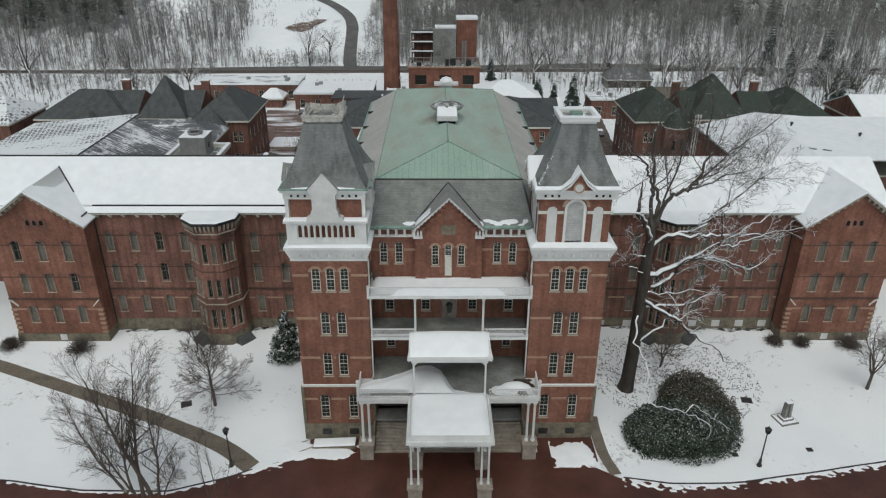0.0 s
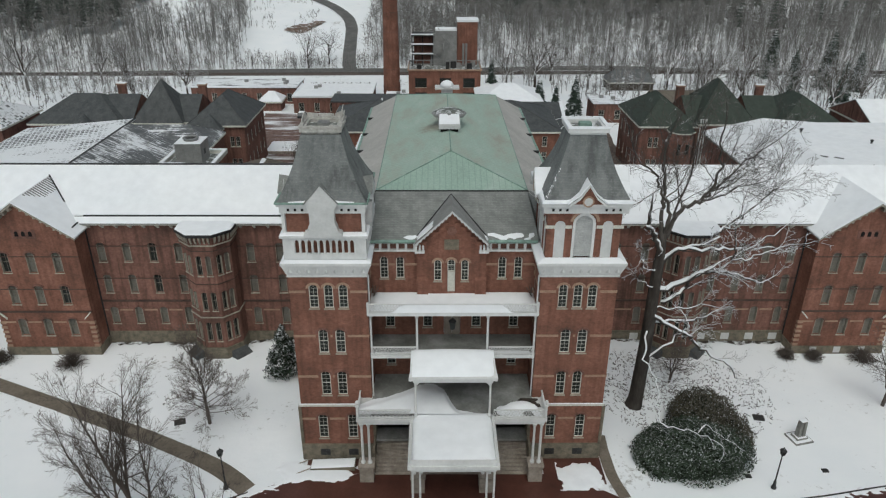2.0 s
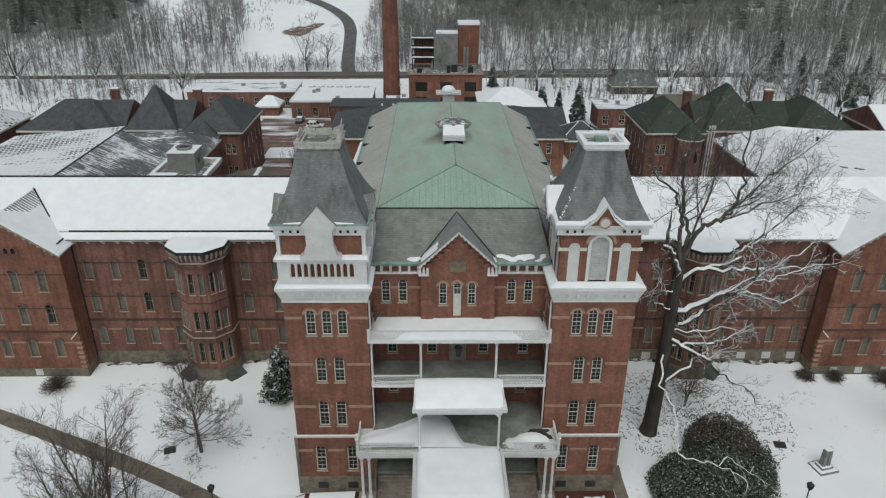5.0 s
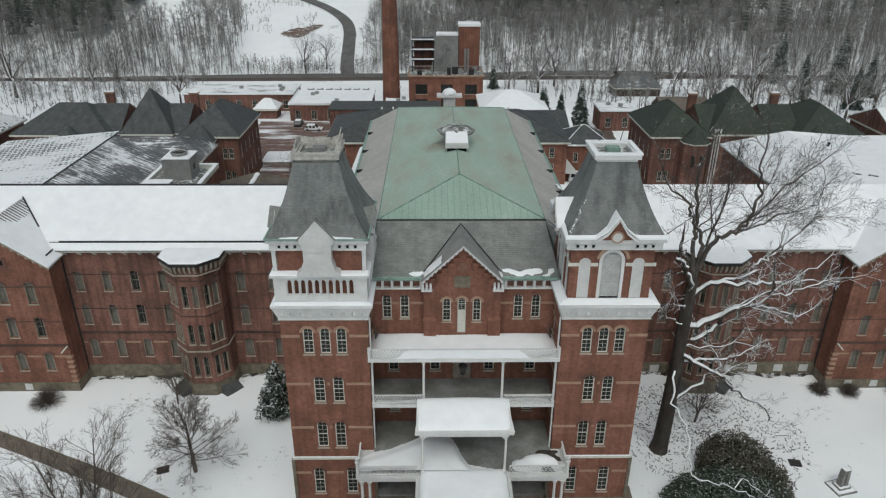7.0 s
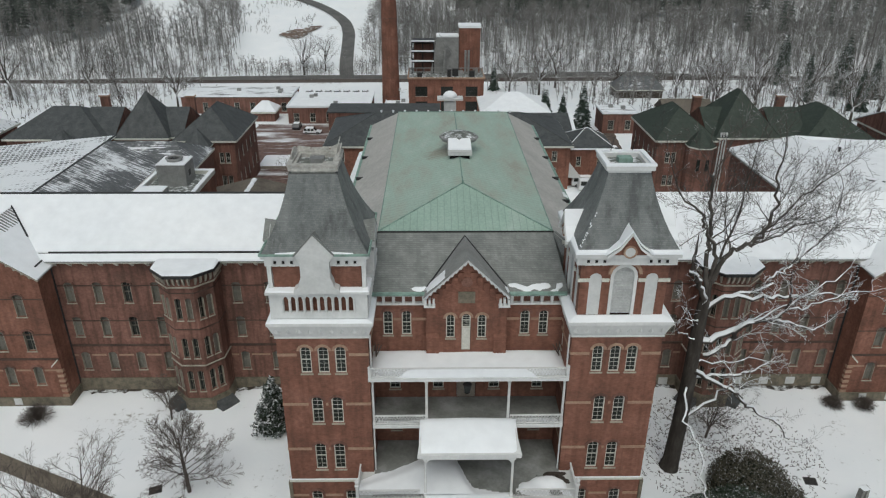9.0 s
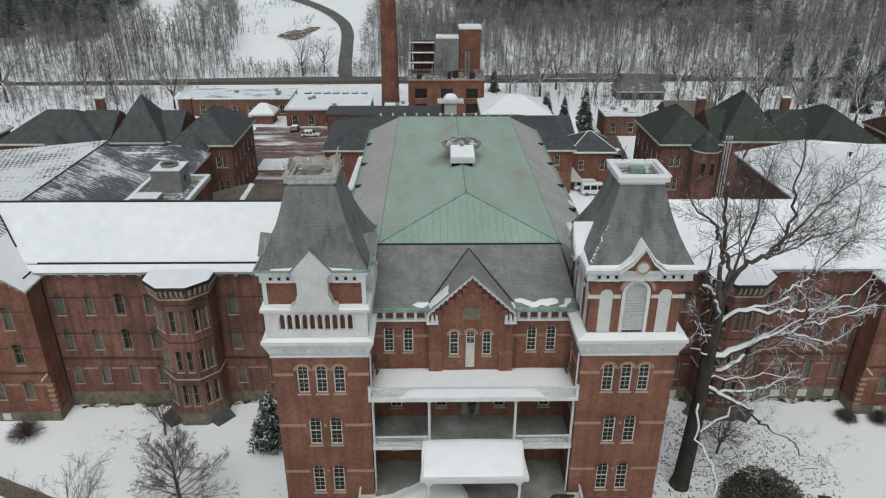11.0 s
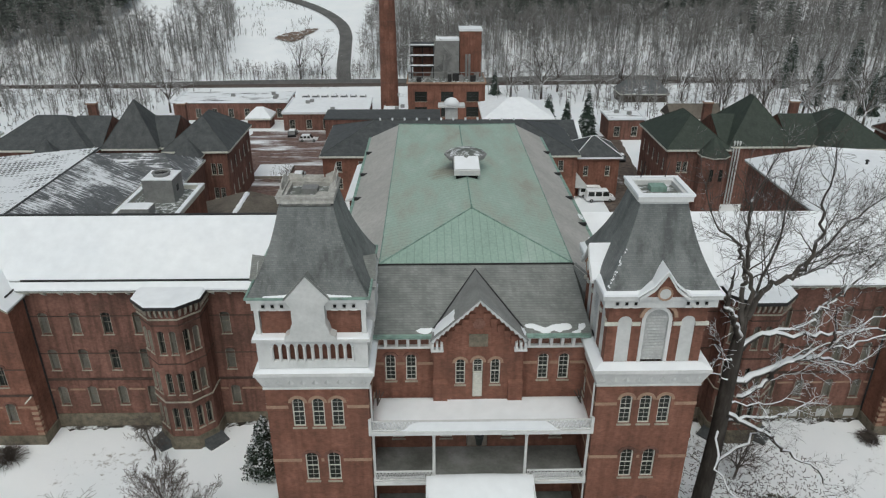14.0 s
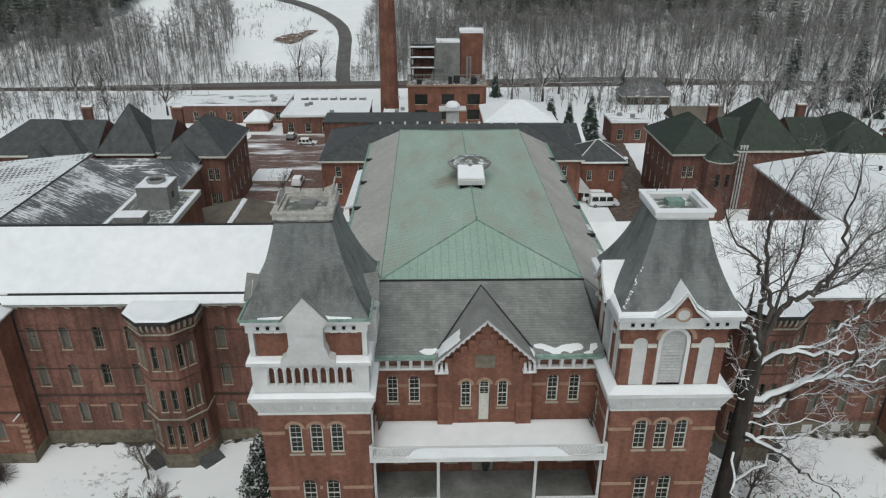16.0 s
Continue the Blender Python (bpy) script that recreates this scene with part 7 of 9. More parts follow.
stack = thing("smoke_stack", pose(-13.7, 147, -4.5), "tall tapered red brick smoke stack", "chimney")
bm = bmesh.new()
lathe(bm, [(2.75, 0), (2.7, 1.2), (2.45, 1.3), (2.2, 14), (1.98, 28), (1.75, 44), (1.95, 45), (1.9, 46.5)], (0, 0), 24)
part("shaft", bm, BRICK, stack)
for zr in (6, 11, 16, 21, 26, 31, 36):
    r = 2.46 - (zr - 1.3) * 0.0168
    bm = bmesh.new()
    for k in range(24):
        a, b = k * math.tau / 24, (k + 1) * math.tau / 24
        hexa(bm, [(q * math.cos(t), q * math.sin(t), zr) for q, t in ((r - 0.05, a), (r + 0.05, a), (r + 0.05, b), (r - 0.05, b))], [(q * math.cos(t), q * math.sin(t), zr + 0.18) for q, t in ((r - 0.05, a), (r + 0.05, a), (r + 0.05, b), (r - 0.05, b))])
    part("iron_band", bm, BRICK_OLD, stack)
bm = bmesh.new()
box(bm, 2.1, 2.7, -0.9, -0.3, 7.5, 8.1)
part("lamp", bm, WHITE, stack)

# ---- drives, paths and roads ----


def lerp_table(table, x):
    for (xa, ya), (xb, yb) in zip(table, table[1:]):
        if x <= xb:
            t = max(0.0, (x - xa) / (xb - xa))
            return ya + (yb - ya) * t
    return table[-1][1]


DRIVE_BACK = [(-70, -1.7), (-40.2, -4.75), (-33.2, -5.95), (-25.2, -6.1), (-20.1, -4.9), (-17, -3.7), (-13.5, -2.9), (-8.6, -2.2), (8.6, -2.2), (12.5, -3.8), (15.5, -5.6), (20, -5.9), (26.6, -5.25), (33.2, -4.15), (43.9, -2.2), (70, 1.9)]
rows = []
for i in range(281):
    x = -70 + i * 0.5
    back = lerp_table(DRIVE_BACK, x) + 0.18 * noise.noise((x * 0.9, 0.0, 4.0))
    front = -17.5 + 0.0025 * x * x
    rows.append([(x, front + (back - front) * k / 24) for k in range(25)])
draped("driveway", rows, WETBRICK, 0.05, "dark wet red brick driveway", "driveway")
# kerb with snow along the drive
for a, b in ((-69, -18.2), (15.8, 69)):
    bm = bmesh.new()
    n = int((b - a) / 0.5)
    prev = None
    for i in range(n + 1):
        x = a + (b - a) * i / n
        y = lerp_table(DRIVE_BACK, x)
        z = ground_z(x, y)
        ring = [bm.verts.new(p) for p in ((x, y - 0.02, z - 0.1), (x, y - 0.02, z + 0.15), (x, y + 0.1, z + 0.16), (x, y + 0.1, z - 0.1))]
        if prev:
            for k in range(3):
                bm.faces.new((prev[k], prev[k + 1], ring[k + 1], ring[k]))
        prev = ring
    tagged(part("kerb", bm, GRATE), "low grey stone kerb beside the driveway", "kerb", kind="structure")


def ribbon(name, pts, width, mat, lift, label, category, cross=4, sub=10):
    """A path of even width along a smooth line of a few bends."""
    line = []
    P = [Vector(p) for p in pts]
    for i in range(len(P) - 1):
        a, b, c, d = P[max(i - 1, 0)], P[i], P[i + 1], P[min(i + 2, len(P) - 1)]
        for k in range(sub):
            t = k / sub
            line.append(0.5 * ((2 * b) + (c - a) * t + (2 * a - 5 * b + 4 * c - d) * t * t + (3 * b - a - 3 * c + d) * t ** 3))
    line.append(P[-1])
    rows = []
    for i, p in enumerate(line):
        d = (line[min(i + 1, len(line) - 1)] - line[max(i - 1, 0)]).normalized()
        o = Vector((-d.y, d.x))
        w = width * (1 + 0.06 * noise.noise((p.x * 0.5, p.y * 0.5, 2)))
        rows.append([tuple(p + o * (w * (k / cross - 0.5))) for k in range(cross + 1)])
    return draped(name, rows, mat, lift, label, category)


ribbon("garden_path", [(-58.5, 16.4), (-50.3, 13.1), (-35.65, 6.65), (-27.25, 2.7), (-22.0, -0.45), (-18.3, -3.8)], 1.7, PATHSTONE, 0.06, "damp paved garden path through the snow", "path")
ribbon("side_path", [(14.6, 3.0), (14.5, 0.5), (14.6, -2.5), (15.2, -5.2)], 1.1, PATHSTONE, 0.07, "narrow damp path beside the tower", "path")
ribbon("hill_road", [(-31, 198), (-33, 210), (-34.2, 229), (-35.3, 243), (-38.6, 256), (-46.3, 270), (-57.4, 282), (-70, 290), (-90, 298), (-120, 308)], 4.8, ASPHALT, 0.25, "grey asphalt road climbing the snowy hill", "road")
ribbon("valley_road", [(-260, 193), (-140, 198), (-60, 202), (0, 203), (60, 205), (120, 201), (260, 190)], 3.6, ASPHALT, 0.2, "dark wet road along the foot of the hill", "road", sub=16)
YARD = snow_over("yard_brick_with_snow", (0.16, 0.10, 0.085), 0.42, 0.11, (0.6, 2.8, 1), 0.2, 0.5, (0.22, 0.15, 0.13))
ribbon("service_yard", [(-32, 66), (-32.5, 90), (-33, 115), (-33, 132)], 27, YARD, 0.06, "brick-paved service yard with slushy snow", "yard", 12)
LANE = snow_over("wet_lane_with_snow", (0.10, 0.078, 0.066), 0.3, 0.16, (1.2, 0.8, 1), 0.2, 0.5, (0.17, 0.135, 0.115))
ribbon("service_yard", [(33, 62), (33.5, 85), (35, 105), (37, 126)], 9.5, LANE, 0.06, "wet paved service lane with snow patches", "yard", 10)
bank = bmesh.new()
prev = None
for i in range(121):
    x = -240 + i * 4
    y = 199.3 + 2.5 * math.sin(x * 0.012)
    z = ground_z(x, y)
    ring = [bank.verts.new(p) for p in ((x, y - 1.0, z - 0.3), (x, y - 0.2, z + 1.0 + 0.3 * noise.noise((x * 0.1, 0, 0))), (x, y + 0.6, z + 0.9), (x, y + 1.2, z - 0.3))]
    if prev:
        for k in range(3):
            bank.faces.new((prev[k], prev[k + 1], ring[k + 1], ring[k]))
    prev = ring
tagged(part("embankment", bank, SHRUBTWIG), "dark brushy embankment along the valley road", "embankment", kind="structure")
EARTH = snow_over("bare_earth_with_snow", (0.17, 0.12, 0.09), 0.42, 0.5, (1, 1, 1), 0.3, 0.6)
rows = []
for i in range(25):
    t = i / 24
    x = -62 + 15 * t
    c, h = 240.0 + 9.0 * t ** 2 + 1.0 * math.sin(t * 9), 5.4 * math.sin(math.pi * min(0.97, max(0.03, t))) ** 0.8
    rows.append([(x + 1.2 * noise.noise((x, k * 1.7, 3)), c - h * (1 + 0.5 * noise.noise((x * 0.4, 1, 0))) + 2 * h * k / 8 + 0.9 * noise.noise((x * 0.6, k, 0))) for k in range(9)])
draped("earth_patch", rows, EARTH, 0.3, "patch of brown bare earth on the hillside", "ground")

# ---- snow heaps and bare ground at the tower feet ----


def heap(name, label, x0, x1, y0, y1, h, seed, rot=0):
    bm = bmesh.new()
    nx, ny = 44, 30
    rows = []
    for j in range(ny + 1):
        row = []
        for i in range(nx + 1):
            u, v = i / nx * 2 - 1, j / ny * 2 - 1
            x, y = (x0 + x1) / 2 + u * (x1 - x0) / 2, (y0 + y1) / 2 + v * (y1 - y0) / 2
            e = max(0.0, 1 - (abs(u) ** 3 + abs(v) ** 3))
            n = noise.noise((x * 0.6, y * 0.6, seed)) + 0.5 * noise.noise((x * 1.9, y * 1.9, seed))
            f = max(0.0, min(1.0, e * 1.1 + n * 0.9 - 0.12))
            row.append(bm.verts.new((x, y, ground_z(x, y) + 0.02 + h * math.sqrt(f) - (0.15 if f <= 0 else 0))))
        rows.append(row)
    for p, q in zip(rows, rows[1:]):
        for k in range(nx):
            bm.faces.new((p[k], p[k + 1], q[k + 1], q[k]))
    return tagged(part(name, bm, SNOW, smooth=True), label, "snow", "snow heaps")


heap("snow_bank", "low heap of snow by the driveway and tower", -16.5, -8.2, -3.3, -0.5, 0.1, 1.0)
heap("snow_bank", "trodden heap of snow beside the tower foot", 9.6, 13.7, -4.4, -0.8, 0.14, 2.0)
heap("snow_bank", "small lump of snow beside a porch pier", -4.4, -3.4, -9.4, -8.3, 0.35, 3.0)
heap("snow_bank", "small lump of snow beside a porch pier", 3.4, 4.2, -9.3, -8.4, 0.3, 4.0)
for x0, x1, wide, seed in ((15.6, 21.5, 1.1, 5.0), (20.0, 27.5, 0.75, 6.0), (28.5, 36.0, 0.8, 7.0), (35.0, 44.0, 0.8, 8.0), (-19.5, -15.2, 0.8, 9.0), (-30.0, -21.0, 0.35, 10.0), (-41.0, -29.0, 0.3, 11.0)):
    bm = bmesh.new()
    rows = []
    n = int((x1 - x0) * 10)
    for i in range(n + 1):
        x = x0 + (x1 - x0) * i / n
        b = lerp_table(DRIVE_BACK, x) - 0.04
        row = []
        for k in range(13):
            y = b - wide * k / 12
            e = min(1.0, min(i, n - i) / 8) * (1.1 - k / 9)
            f = max(0.0, min(1.0, e + 1.5 * noise.noise((x * 1.7, y * 2.6, seed)) - 0.3))
            row.append(bm.verts.new((x, y, ground_z(x, y) + (0.06 + 0.05 * math.sqrt(f) if f > 0 else -0.05))))
        rows.append(row)
    for p, q in zip(rows, rows[1:]):
        for k in range(12):
            bm.faces.new((p[k], p[k + 1], q[k + 1], q[k]))
    tagged(part("snow_strip", bm, SNOW, smooth=True), "ragged strip of melting snow along the kerb", "snow", "snow strips by the kerb")
for x0, x1, y0, y1 in ((-13.4, -8.4, -2.6, 0.0), (8.4, 13.9, -3.6, 0.0)):
    rows = [[(x0 + (x1 - x0) * i / 12, y0 + (y1 - y0) * k / 6) for k in range(7)] for i in range(13)]
    draped("area_paving", rows, WETBRICK, 0.03, "dark wet paving at the tower foot", "paving")

# ---- trees ----


def limb(bm, p, d, length, r, level, rnd, cfg):
    """One branch of a bare tree with its own branches."""
    n = cfg["segs"][level]
    sides = cfg["sides"][level]
    ring = None
    pts, rad = [p.copy()], [r]
    for k in range(n):
        wob = Vector((rnd.gauss(0, 1), rnd.gauss(0, 1), rnd.gauss(0, 1))) * cfg["wob"][level]
        d = (d + wob + Vector((0, 0, cfg["lift"][level]))).normalized()
        p = p + d * (length / n)
        pts.append(p.copy())
        rad.append(max(r * (1 - (k + 1) / n * cfg["taper"]), cfg["thin"]))
    for q, s in zip(pts, rad):
        dirv = d
        u = dirv.orthogonal().normalized()
        w = dirv.cross(u)
        new_ring = [bm.verts.new(q + (u * math.cos(a * math.tau / sides) + w * math.sin(a * math.tau / sides)) * s) for a in range(sides)]
        if ring:
            for a in range(sides):
                bm.faces.new((ring[a], ring[(a + 1) % sides], new_ring[(a + 1) % sides], new_ring[a]))
        ring = new_ring
    if level + 1 < len(cfg["segs"]):
        kids = cfg["kids"][level]
        for k in range(kids):
            t = cfg["from"][level] + (1 - cfg["from"][level]) * (k + rnd.random()) / kids
            i = min(int(t * n), n - 1)
            f = t * n - i
            q = pts[i].lerp(pts[i + 1], f)
            ax = (pts[i + 1] - pts[i]).normalized()
            o = ax.orthogonal().normalized()
            o.rotate(Matrix.Rotation(rnd.uniform(0, math.tau), 3, ax))
            a = radians(rnd.uniform(*cfg["angle"][level]))
            nd = ax * math.cos(a) + o * math.sin(a)
            limb(bm, q, nd, length * cfg["shrink"][level] * rnd.uniform(0.7, 1.15) * (1.15 - 0.5 * t), rad[i] * cfg["thick"], level + 1, rnd, cfg)


CROWN = dict(segs=(7, 5, 4, 3), sides=(6, 5, 4, 3), wob=(0.16, 0.2, 0.22, 0.22), lift=(0.02, 0.03, 0.02, 0.0), taper=0.85, thin=0.012, kids=(8, 6, 5), angle=((25, 60), (25, 60), (25, 65)), shrink=(0.5, 0.5, 0.5), thick=0.55)
CROWN["from"] = (0.18, 0.15, 0.12)


BARK_THIN = snow_over("dark_bark_with_some_snow", (0.085, 0.075, 0.066), 0.42, 0.8, (1, 1, 1), 0.3, 0.7)


BARK_TRUNK = mottled("dark_furrowed_bark", [(0.3, (0.03, 0.027, 0.024)), (0.5, (0.055, 0.048, 0.042)), (0.75, (0.10, 0.092, 0.084))], 1.6, 9, 0.95, 0.15, 0, 0.9, (1, 1, 0.22))
BARK_LADEN = snow_over("bark_under_snow", (0.062, 0.053, 0.046), 0.88, 1.6, (1, 1, 1), 0.08, 0.36)


def swept(bm, line, rad, sides=8):
    """One unbroken round skin along a line."""
    u, last = None, None
    for k, p in enumerate(line):
        d = (line[min(k + 1, len(line) - 1)] - line[max(k - 1, 0)]).normalized()
        u = d.orthogonal().normalized() if u is None else (u - d * u.dot(d)).normalized()
        w = d.cross(u)
        ring = [bm.verts.new(p + (u * math.cos(a * math.tau / sides) + w * math.sin(a * math.tau / sides)) * rad[k]) for a in range(sides)]
        if last:
            for a in range(sides):
                bm.faces.new((last[a], last[(a + 1) % sides], ring[(a + 1) % sides], ring[a]))
        last = ring
    bm.faces.new(last)


def bough(bm, pts, r0, r1, rnd, kids, cfg, steps=5):
    """A crooked limb led through its bends, with branches of its own."""
    line = []
    for k in range(len(pts) - 1):
        p0, p1, p2, p3 = (Vector(pts[max(0, min(len(pts) - 1, k + j))]) for j in (-1, 0, 1, 2))
        for i in range(steps):
            u = i / steps
            q = 0.5 * (2 * p1 + (p2 - p0) * u + (2 * p0 - 5 * p1 + 4 * p2 - p3) * u * u + (3 * p1 - p0 - 3 * p2 + p3) * u ** 3)
            line.append(q + Vector((rnd.gauss(0, 0.1), rnd.gauss(0, 0.12), rnd.gauss(0, 0.1))) * (1 if line else 0))
    line.append(Vector(pts[-1]))
    n = len(line) - 1
    rad = [r0 + (r1 - r0) * (k / n) ** 0.8 for k in range(n + 1)]
    swept(bm, line, rad)
    for k in range(kids):
        t = 0.22 + 0.78 * (k + rnd.random()) / kids
        i = min(int(t * n), n - 1)
        ax = (line[i + 1] - line[i]).normalized()
        o = ax.orthogonal().normalized()
        o.rotate(Matrix.Rotation(rnd.uniform(0, math.tau), 3, ax))
        d = ax + o * rnd.uniform(0.5, 1.1) + Vector((0.15, 0, 0.2))
        limb(bm, line[i], d.normalized(), cfg["reach"] * rnd.uniform(0.55, 1.15) * (1.15 - 0.4 * t), max(rad[i] * 0.45, 0.03), 1, rnd, cfg)
    limb(bm, line[-1], (line[-1] - line[-2]).normalized(), cfg["reach"], r1, 1, rnd, cfg)


def great_tree():
    gz = ground_z(19.4, 8.3)
    tr = thing("bare_tree", pose(19.4, 8.3, gz), "great bare deciduous tree with snow lying along its limbs", "tree")
    back = Matrix.Translation((-19.4, -8.3, -gz))
    rnd = random.Random(21)
    bm = bmesh.new()
    line = [(19.3, 8.3, gz - 0.6), (19.5, 8.3, gz + 1.0), (19.6, 8.2, 4.0), (19.6, 8.0, 8.0), (19.55, 7.9, 12.8), (19.6, 7.9, 15.5), (19.65, 7.9, 17.0), (19.75, 7.9, 18.6)]
    rad = [1.0, 0.75, 0.68, 0.62, 0.56, 0.52, 0.42, 0.25]
    swept(bm, [Vector(p) for p in line], rad, 14)
    bm.transform(back)
    part("trunk", bm, BARK_TRUNK, tr, "", True)
    low = dict(CROWN, segs=(0, 6, 4, 3), wob=(0, 0.26, 0.26, 0.24), lift=(0, 0.02, 0.02, 0.0), kids=(0, 6, 4), thick=0.55, thin=0.016, reach=3.4)
    high = dict(CROWN, segs=(0, 8, 5, 3), wob=(0, 0.17, 0.2, 0.2), lift=(0, 0.05, 0.04, 0.02), kids=(0, 11, 6), thick=0.45, thin=0.011, reach=5.6)
    boughs = [
        # snow-laden limbs towards the wing
        (low, 0.36, 0.09, 7, [(19.8, 8, 12.5), (22.5, 8, 13.7), (24.4, 8.2, 14.5), (26.2, 9, 14.2), (29, 10.5, 12.9), (32, 12, 11.3)]),
        (low, 0.22, 0.07, 4, [(20.4, 7.6, 11.6), (22.3, 7.6, 13.0), (23, 7.4, 14.7), (24.9, 7.3, 15.3), (26.2, 7.1, 16.5), (26, 7.2, 19)]),
        (low, 0.11, 0.05, 3, [(26.1, 7.1, 16.4), (27.6, 7, 16.6), (29.4, 7, 17.3), (31.5, 7, 18)]),
        (low, 0.13, 0.05, 3, [(23, 7.4, 14.7), (25, 7.2, 16), (27, 7.4, 17), (30.5, 8, 19)]),
        (low, 0.27, 0.07, 6, [(19.8, 8, 15.6), (21.1, 7.6, 17.2), (23.6, 7, 17.5), (25.3, 7, 17.6), (28, 8, 17.1), (31, 9, 16.6)]),
        (low, 0.17, 0.06, 4, [(20.8, 7.6, 17), (23.6, 7.4, 18.1), (24.9, 7.6, 19.2), (26.4, 8, 20), (27.4, 8.4, 21.8)]),
        (low, 0.27, 0.06, 4, [(19.7, 7.5, 10.1), (21.9, 7.7, 8.6), (23.8, 7.8, 7.4), (25.6, 7.8, 5.8), (27.9, 7.7, 4.3), (29.5, 7.5, 2.6)]),
        (low, 0.17, 0.11, 2, [(20.0, 7.8, 9.2), (22.5, 7.8, 9.3), (24.6, 7.9, 9.6)]),
        (low, 0.16, 0.08, 2, [(20.0, 7.7, 5.2), (22.3, 7.8, 7.4), (23.5, 7.8, 8.8)]),
        (low, 0.10, 0.05, 2, [(20.0, 7.6, 11.0), (22, 7.4, 11.0), (24.6, 7.4, 11.4)]),
        (low, 0.30, 0.20, 1, [(19.6, 7.7, 16.6), (18.8, 7.3, 18.4), (17.8, 7.0, 20.0)]),
        (low, 0.08, 0.04, 1, [(19.2, 7.5, 13.3), (18.4, 7.2, 13.8), (17.6, 7.0, 14.3)]),
        (low, 0.09, 0.04, 1, [(19.3, 7.6, 15.0), (18.3, 7.2, 15.5), (17.6, 7.1, 16.6)]),
        # the darker upper crown
        (high, 0.21, 0.07, 6, [(19.7, 8, 18.2), (19.9, 8, 21), (18.9, 8, 22.7), (18.2, 8, 24.2), (16.6, 8, 25.6)]),
        (high, 0.23, 0.08, 6, [(19.5, 7.8, 17.6), (19.3, 8, 21), (19.2, 8.2, 22.7), (19, 8.4, 25.3), (18.9, 8.6, 27.5)]),
        (high, 0.24, 0.08, 7, [(19.8, 8, 18.2), (20.8, 7.8, 21.1), (22.3, 7.6, 22), (23.5, 7.6, 23.7), (23.8, 7.8, 25.4), (23.4, 8, 27.5)]),
        (high, 0.13, 0.05, 7, [(21.8, 7.6, 21.8), (24.2, 8, 22.5), (27, 9, 23), (30, 10, 23.6)]),
        (high, 0.13, 0.05, 7, [(22.4, 7.6, 22.1), (25.5, 9.5, 24), (29, 11, 26)]),
        (high, 0.11, 0.04, 6, [(25.0, 7.6, 19.2), (28, 9, 21), (31, 11, 22)]),
        (high, 0.13, 0.05, 6, [(20.0, 8.2, 19.5), (21.6, 9.4, 23), (22.6, 10.5, 27)]),
    ]
    for cfg, r0, r1, kids, pts in boughs:
        bm = bmesh.new()
        bough(bm, pts, r0, r1, rnd, kids, cfg)
        bm.transform(back)
        part("limb", bm, BARK_LADEN if cfg is low else BARK_THIN, tr, "", True)
    spray = dict(low, reach=1.3, kids=(0, 3, 2), thin=0.012)
    # the low limb that sweeps forward and down over the bush
    for line, r0 in (([(20.05, 9.2, 8.6), (19.6, 7.4, 7.6), (19.25, 6.0, 6.65), (19.7, 4.6, 6.0), (20.0, 3.5, 5.17), (19.6, 2.0, 4.3), (19.5, 1.0, 3.65), (20.3, 0.4, 3.3), (21.6, 0.0, 3.26), (22.7, -0.5, 3.2), (23.7, -1.0, 2.97), (24.7, -1.8, 2.63)], 0.17), ([(22.7, -0.5, 3.2), (23.4, -0.1, 3.7), (24.6, -0.6, 3.3), (25.8, -1.1, 2.5), (27.0, -1.5, 1.9)], 0.08), ([(19.7, 4.6, 6.0), (20.8, 4.0, 5.6), (21.6, 3.2, 6.2), (22.2, 2.6, 6.3)], 0.08)):
        bm = bmesh.new()
        bough(bm, line, r0 * 0.62, r0 * 0.2, rnd, 4, spray, 3)
        bm.transform(Matrix.Translation((-20.0, -9.4, -gz)))
        part("limb", bm, BARK_LADEN, tr, "", True)
    return tr


great_tree()


def small_tree(x, y, height, seed, spread=1.0, label="", mat=None, stems=1, kids=(9, 6, 4)):
    rnd = random.Random(seed)
    tr = thing("bare_tree", pose(x, y, ground_z(x, y)), label or "small bare deciduous tree standing in snow", "tree", "bare trees")
    th = height * 0.27
    for s in range(stems):
        bm = bmesh.new()
        a = rnd.uniform(0, math.tau)
        lean = Vector((math.cos(a), math.sin(a), 0)) * (0.25 * (stems > 1))
        top = lean * th + Vector((rnd.uniform(-0.2, 0.2), 0, th))
        r = height * 0.017
        tube(bm, (0, 0, -0.3), top, r * 1.25, r * 0.9, 8)
        part("trunk", bm, mat or BARK_DRY, tr, "", True)
        cfg = dict(CROWN)
        cfg["kids"] = kids
        cfg["thin"] = 0.009
        n = 7 if stems == 1 else 4
        bm = bmesh.new()
        for k in range(n):
            b = k * math.tau / n + rnd.uniform(-0.3, 0.3)
            e = rnd.uniform(0.35, 0.75) * spread
            d = Vector((math.cos(b) * e, math.sin(b) * e, 1)).normalized()
            limb(bm, top * rnd.uniform(0.7, 1.0), d, height * rnd.uniform(0.6, 0.74), r * 0.55, 0, rnd, cfg)
        limb(bm, top * 0.98, (Vector((0, 0, 1)) + lean).normalized(), height * 0.72, r * 0.7, 0, rnd, cfg)
        part("crown", bm, mat or BARK_DRY, tr)
    return tr


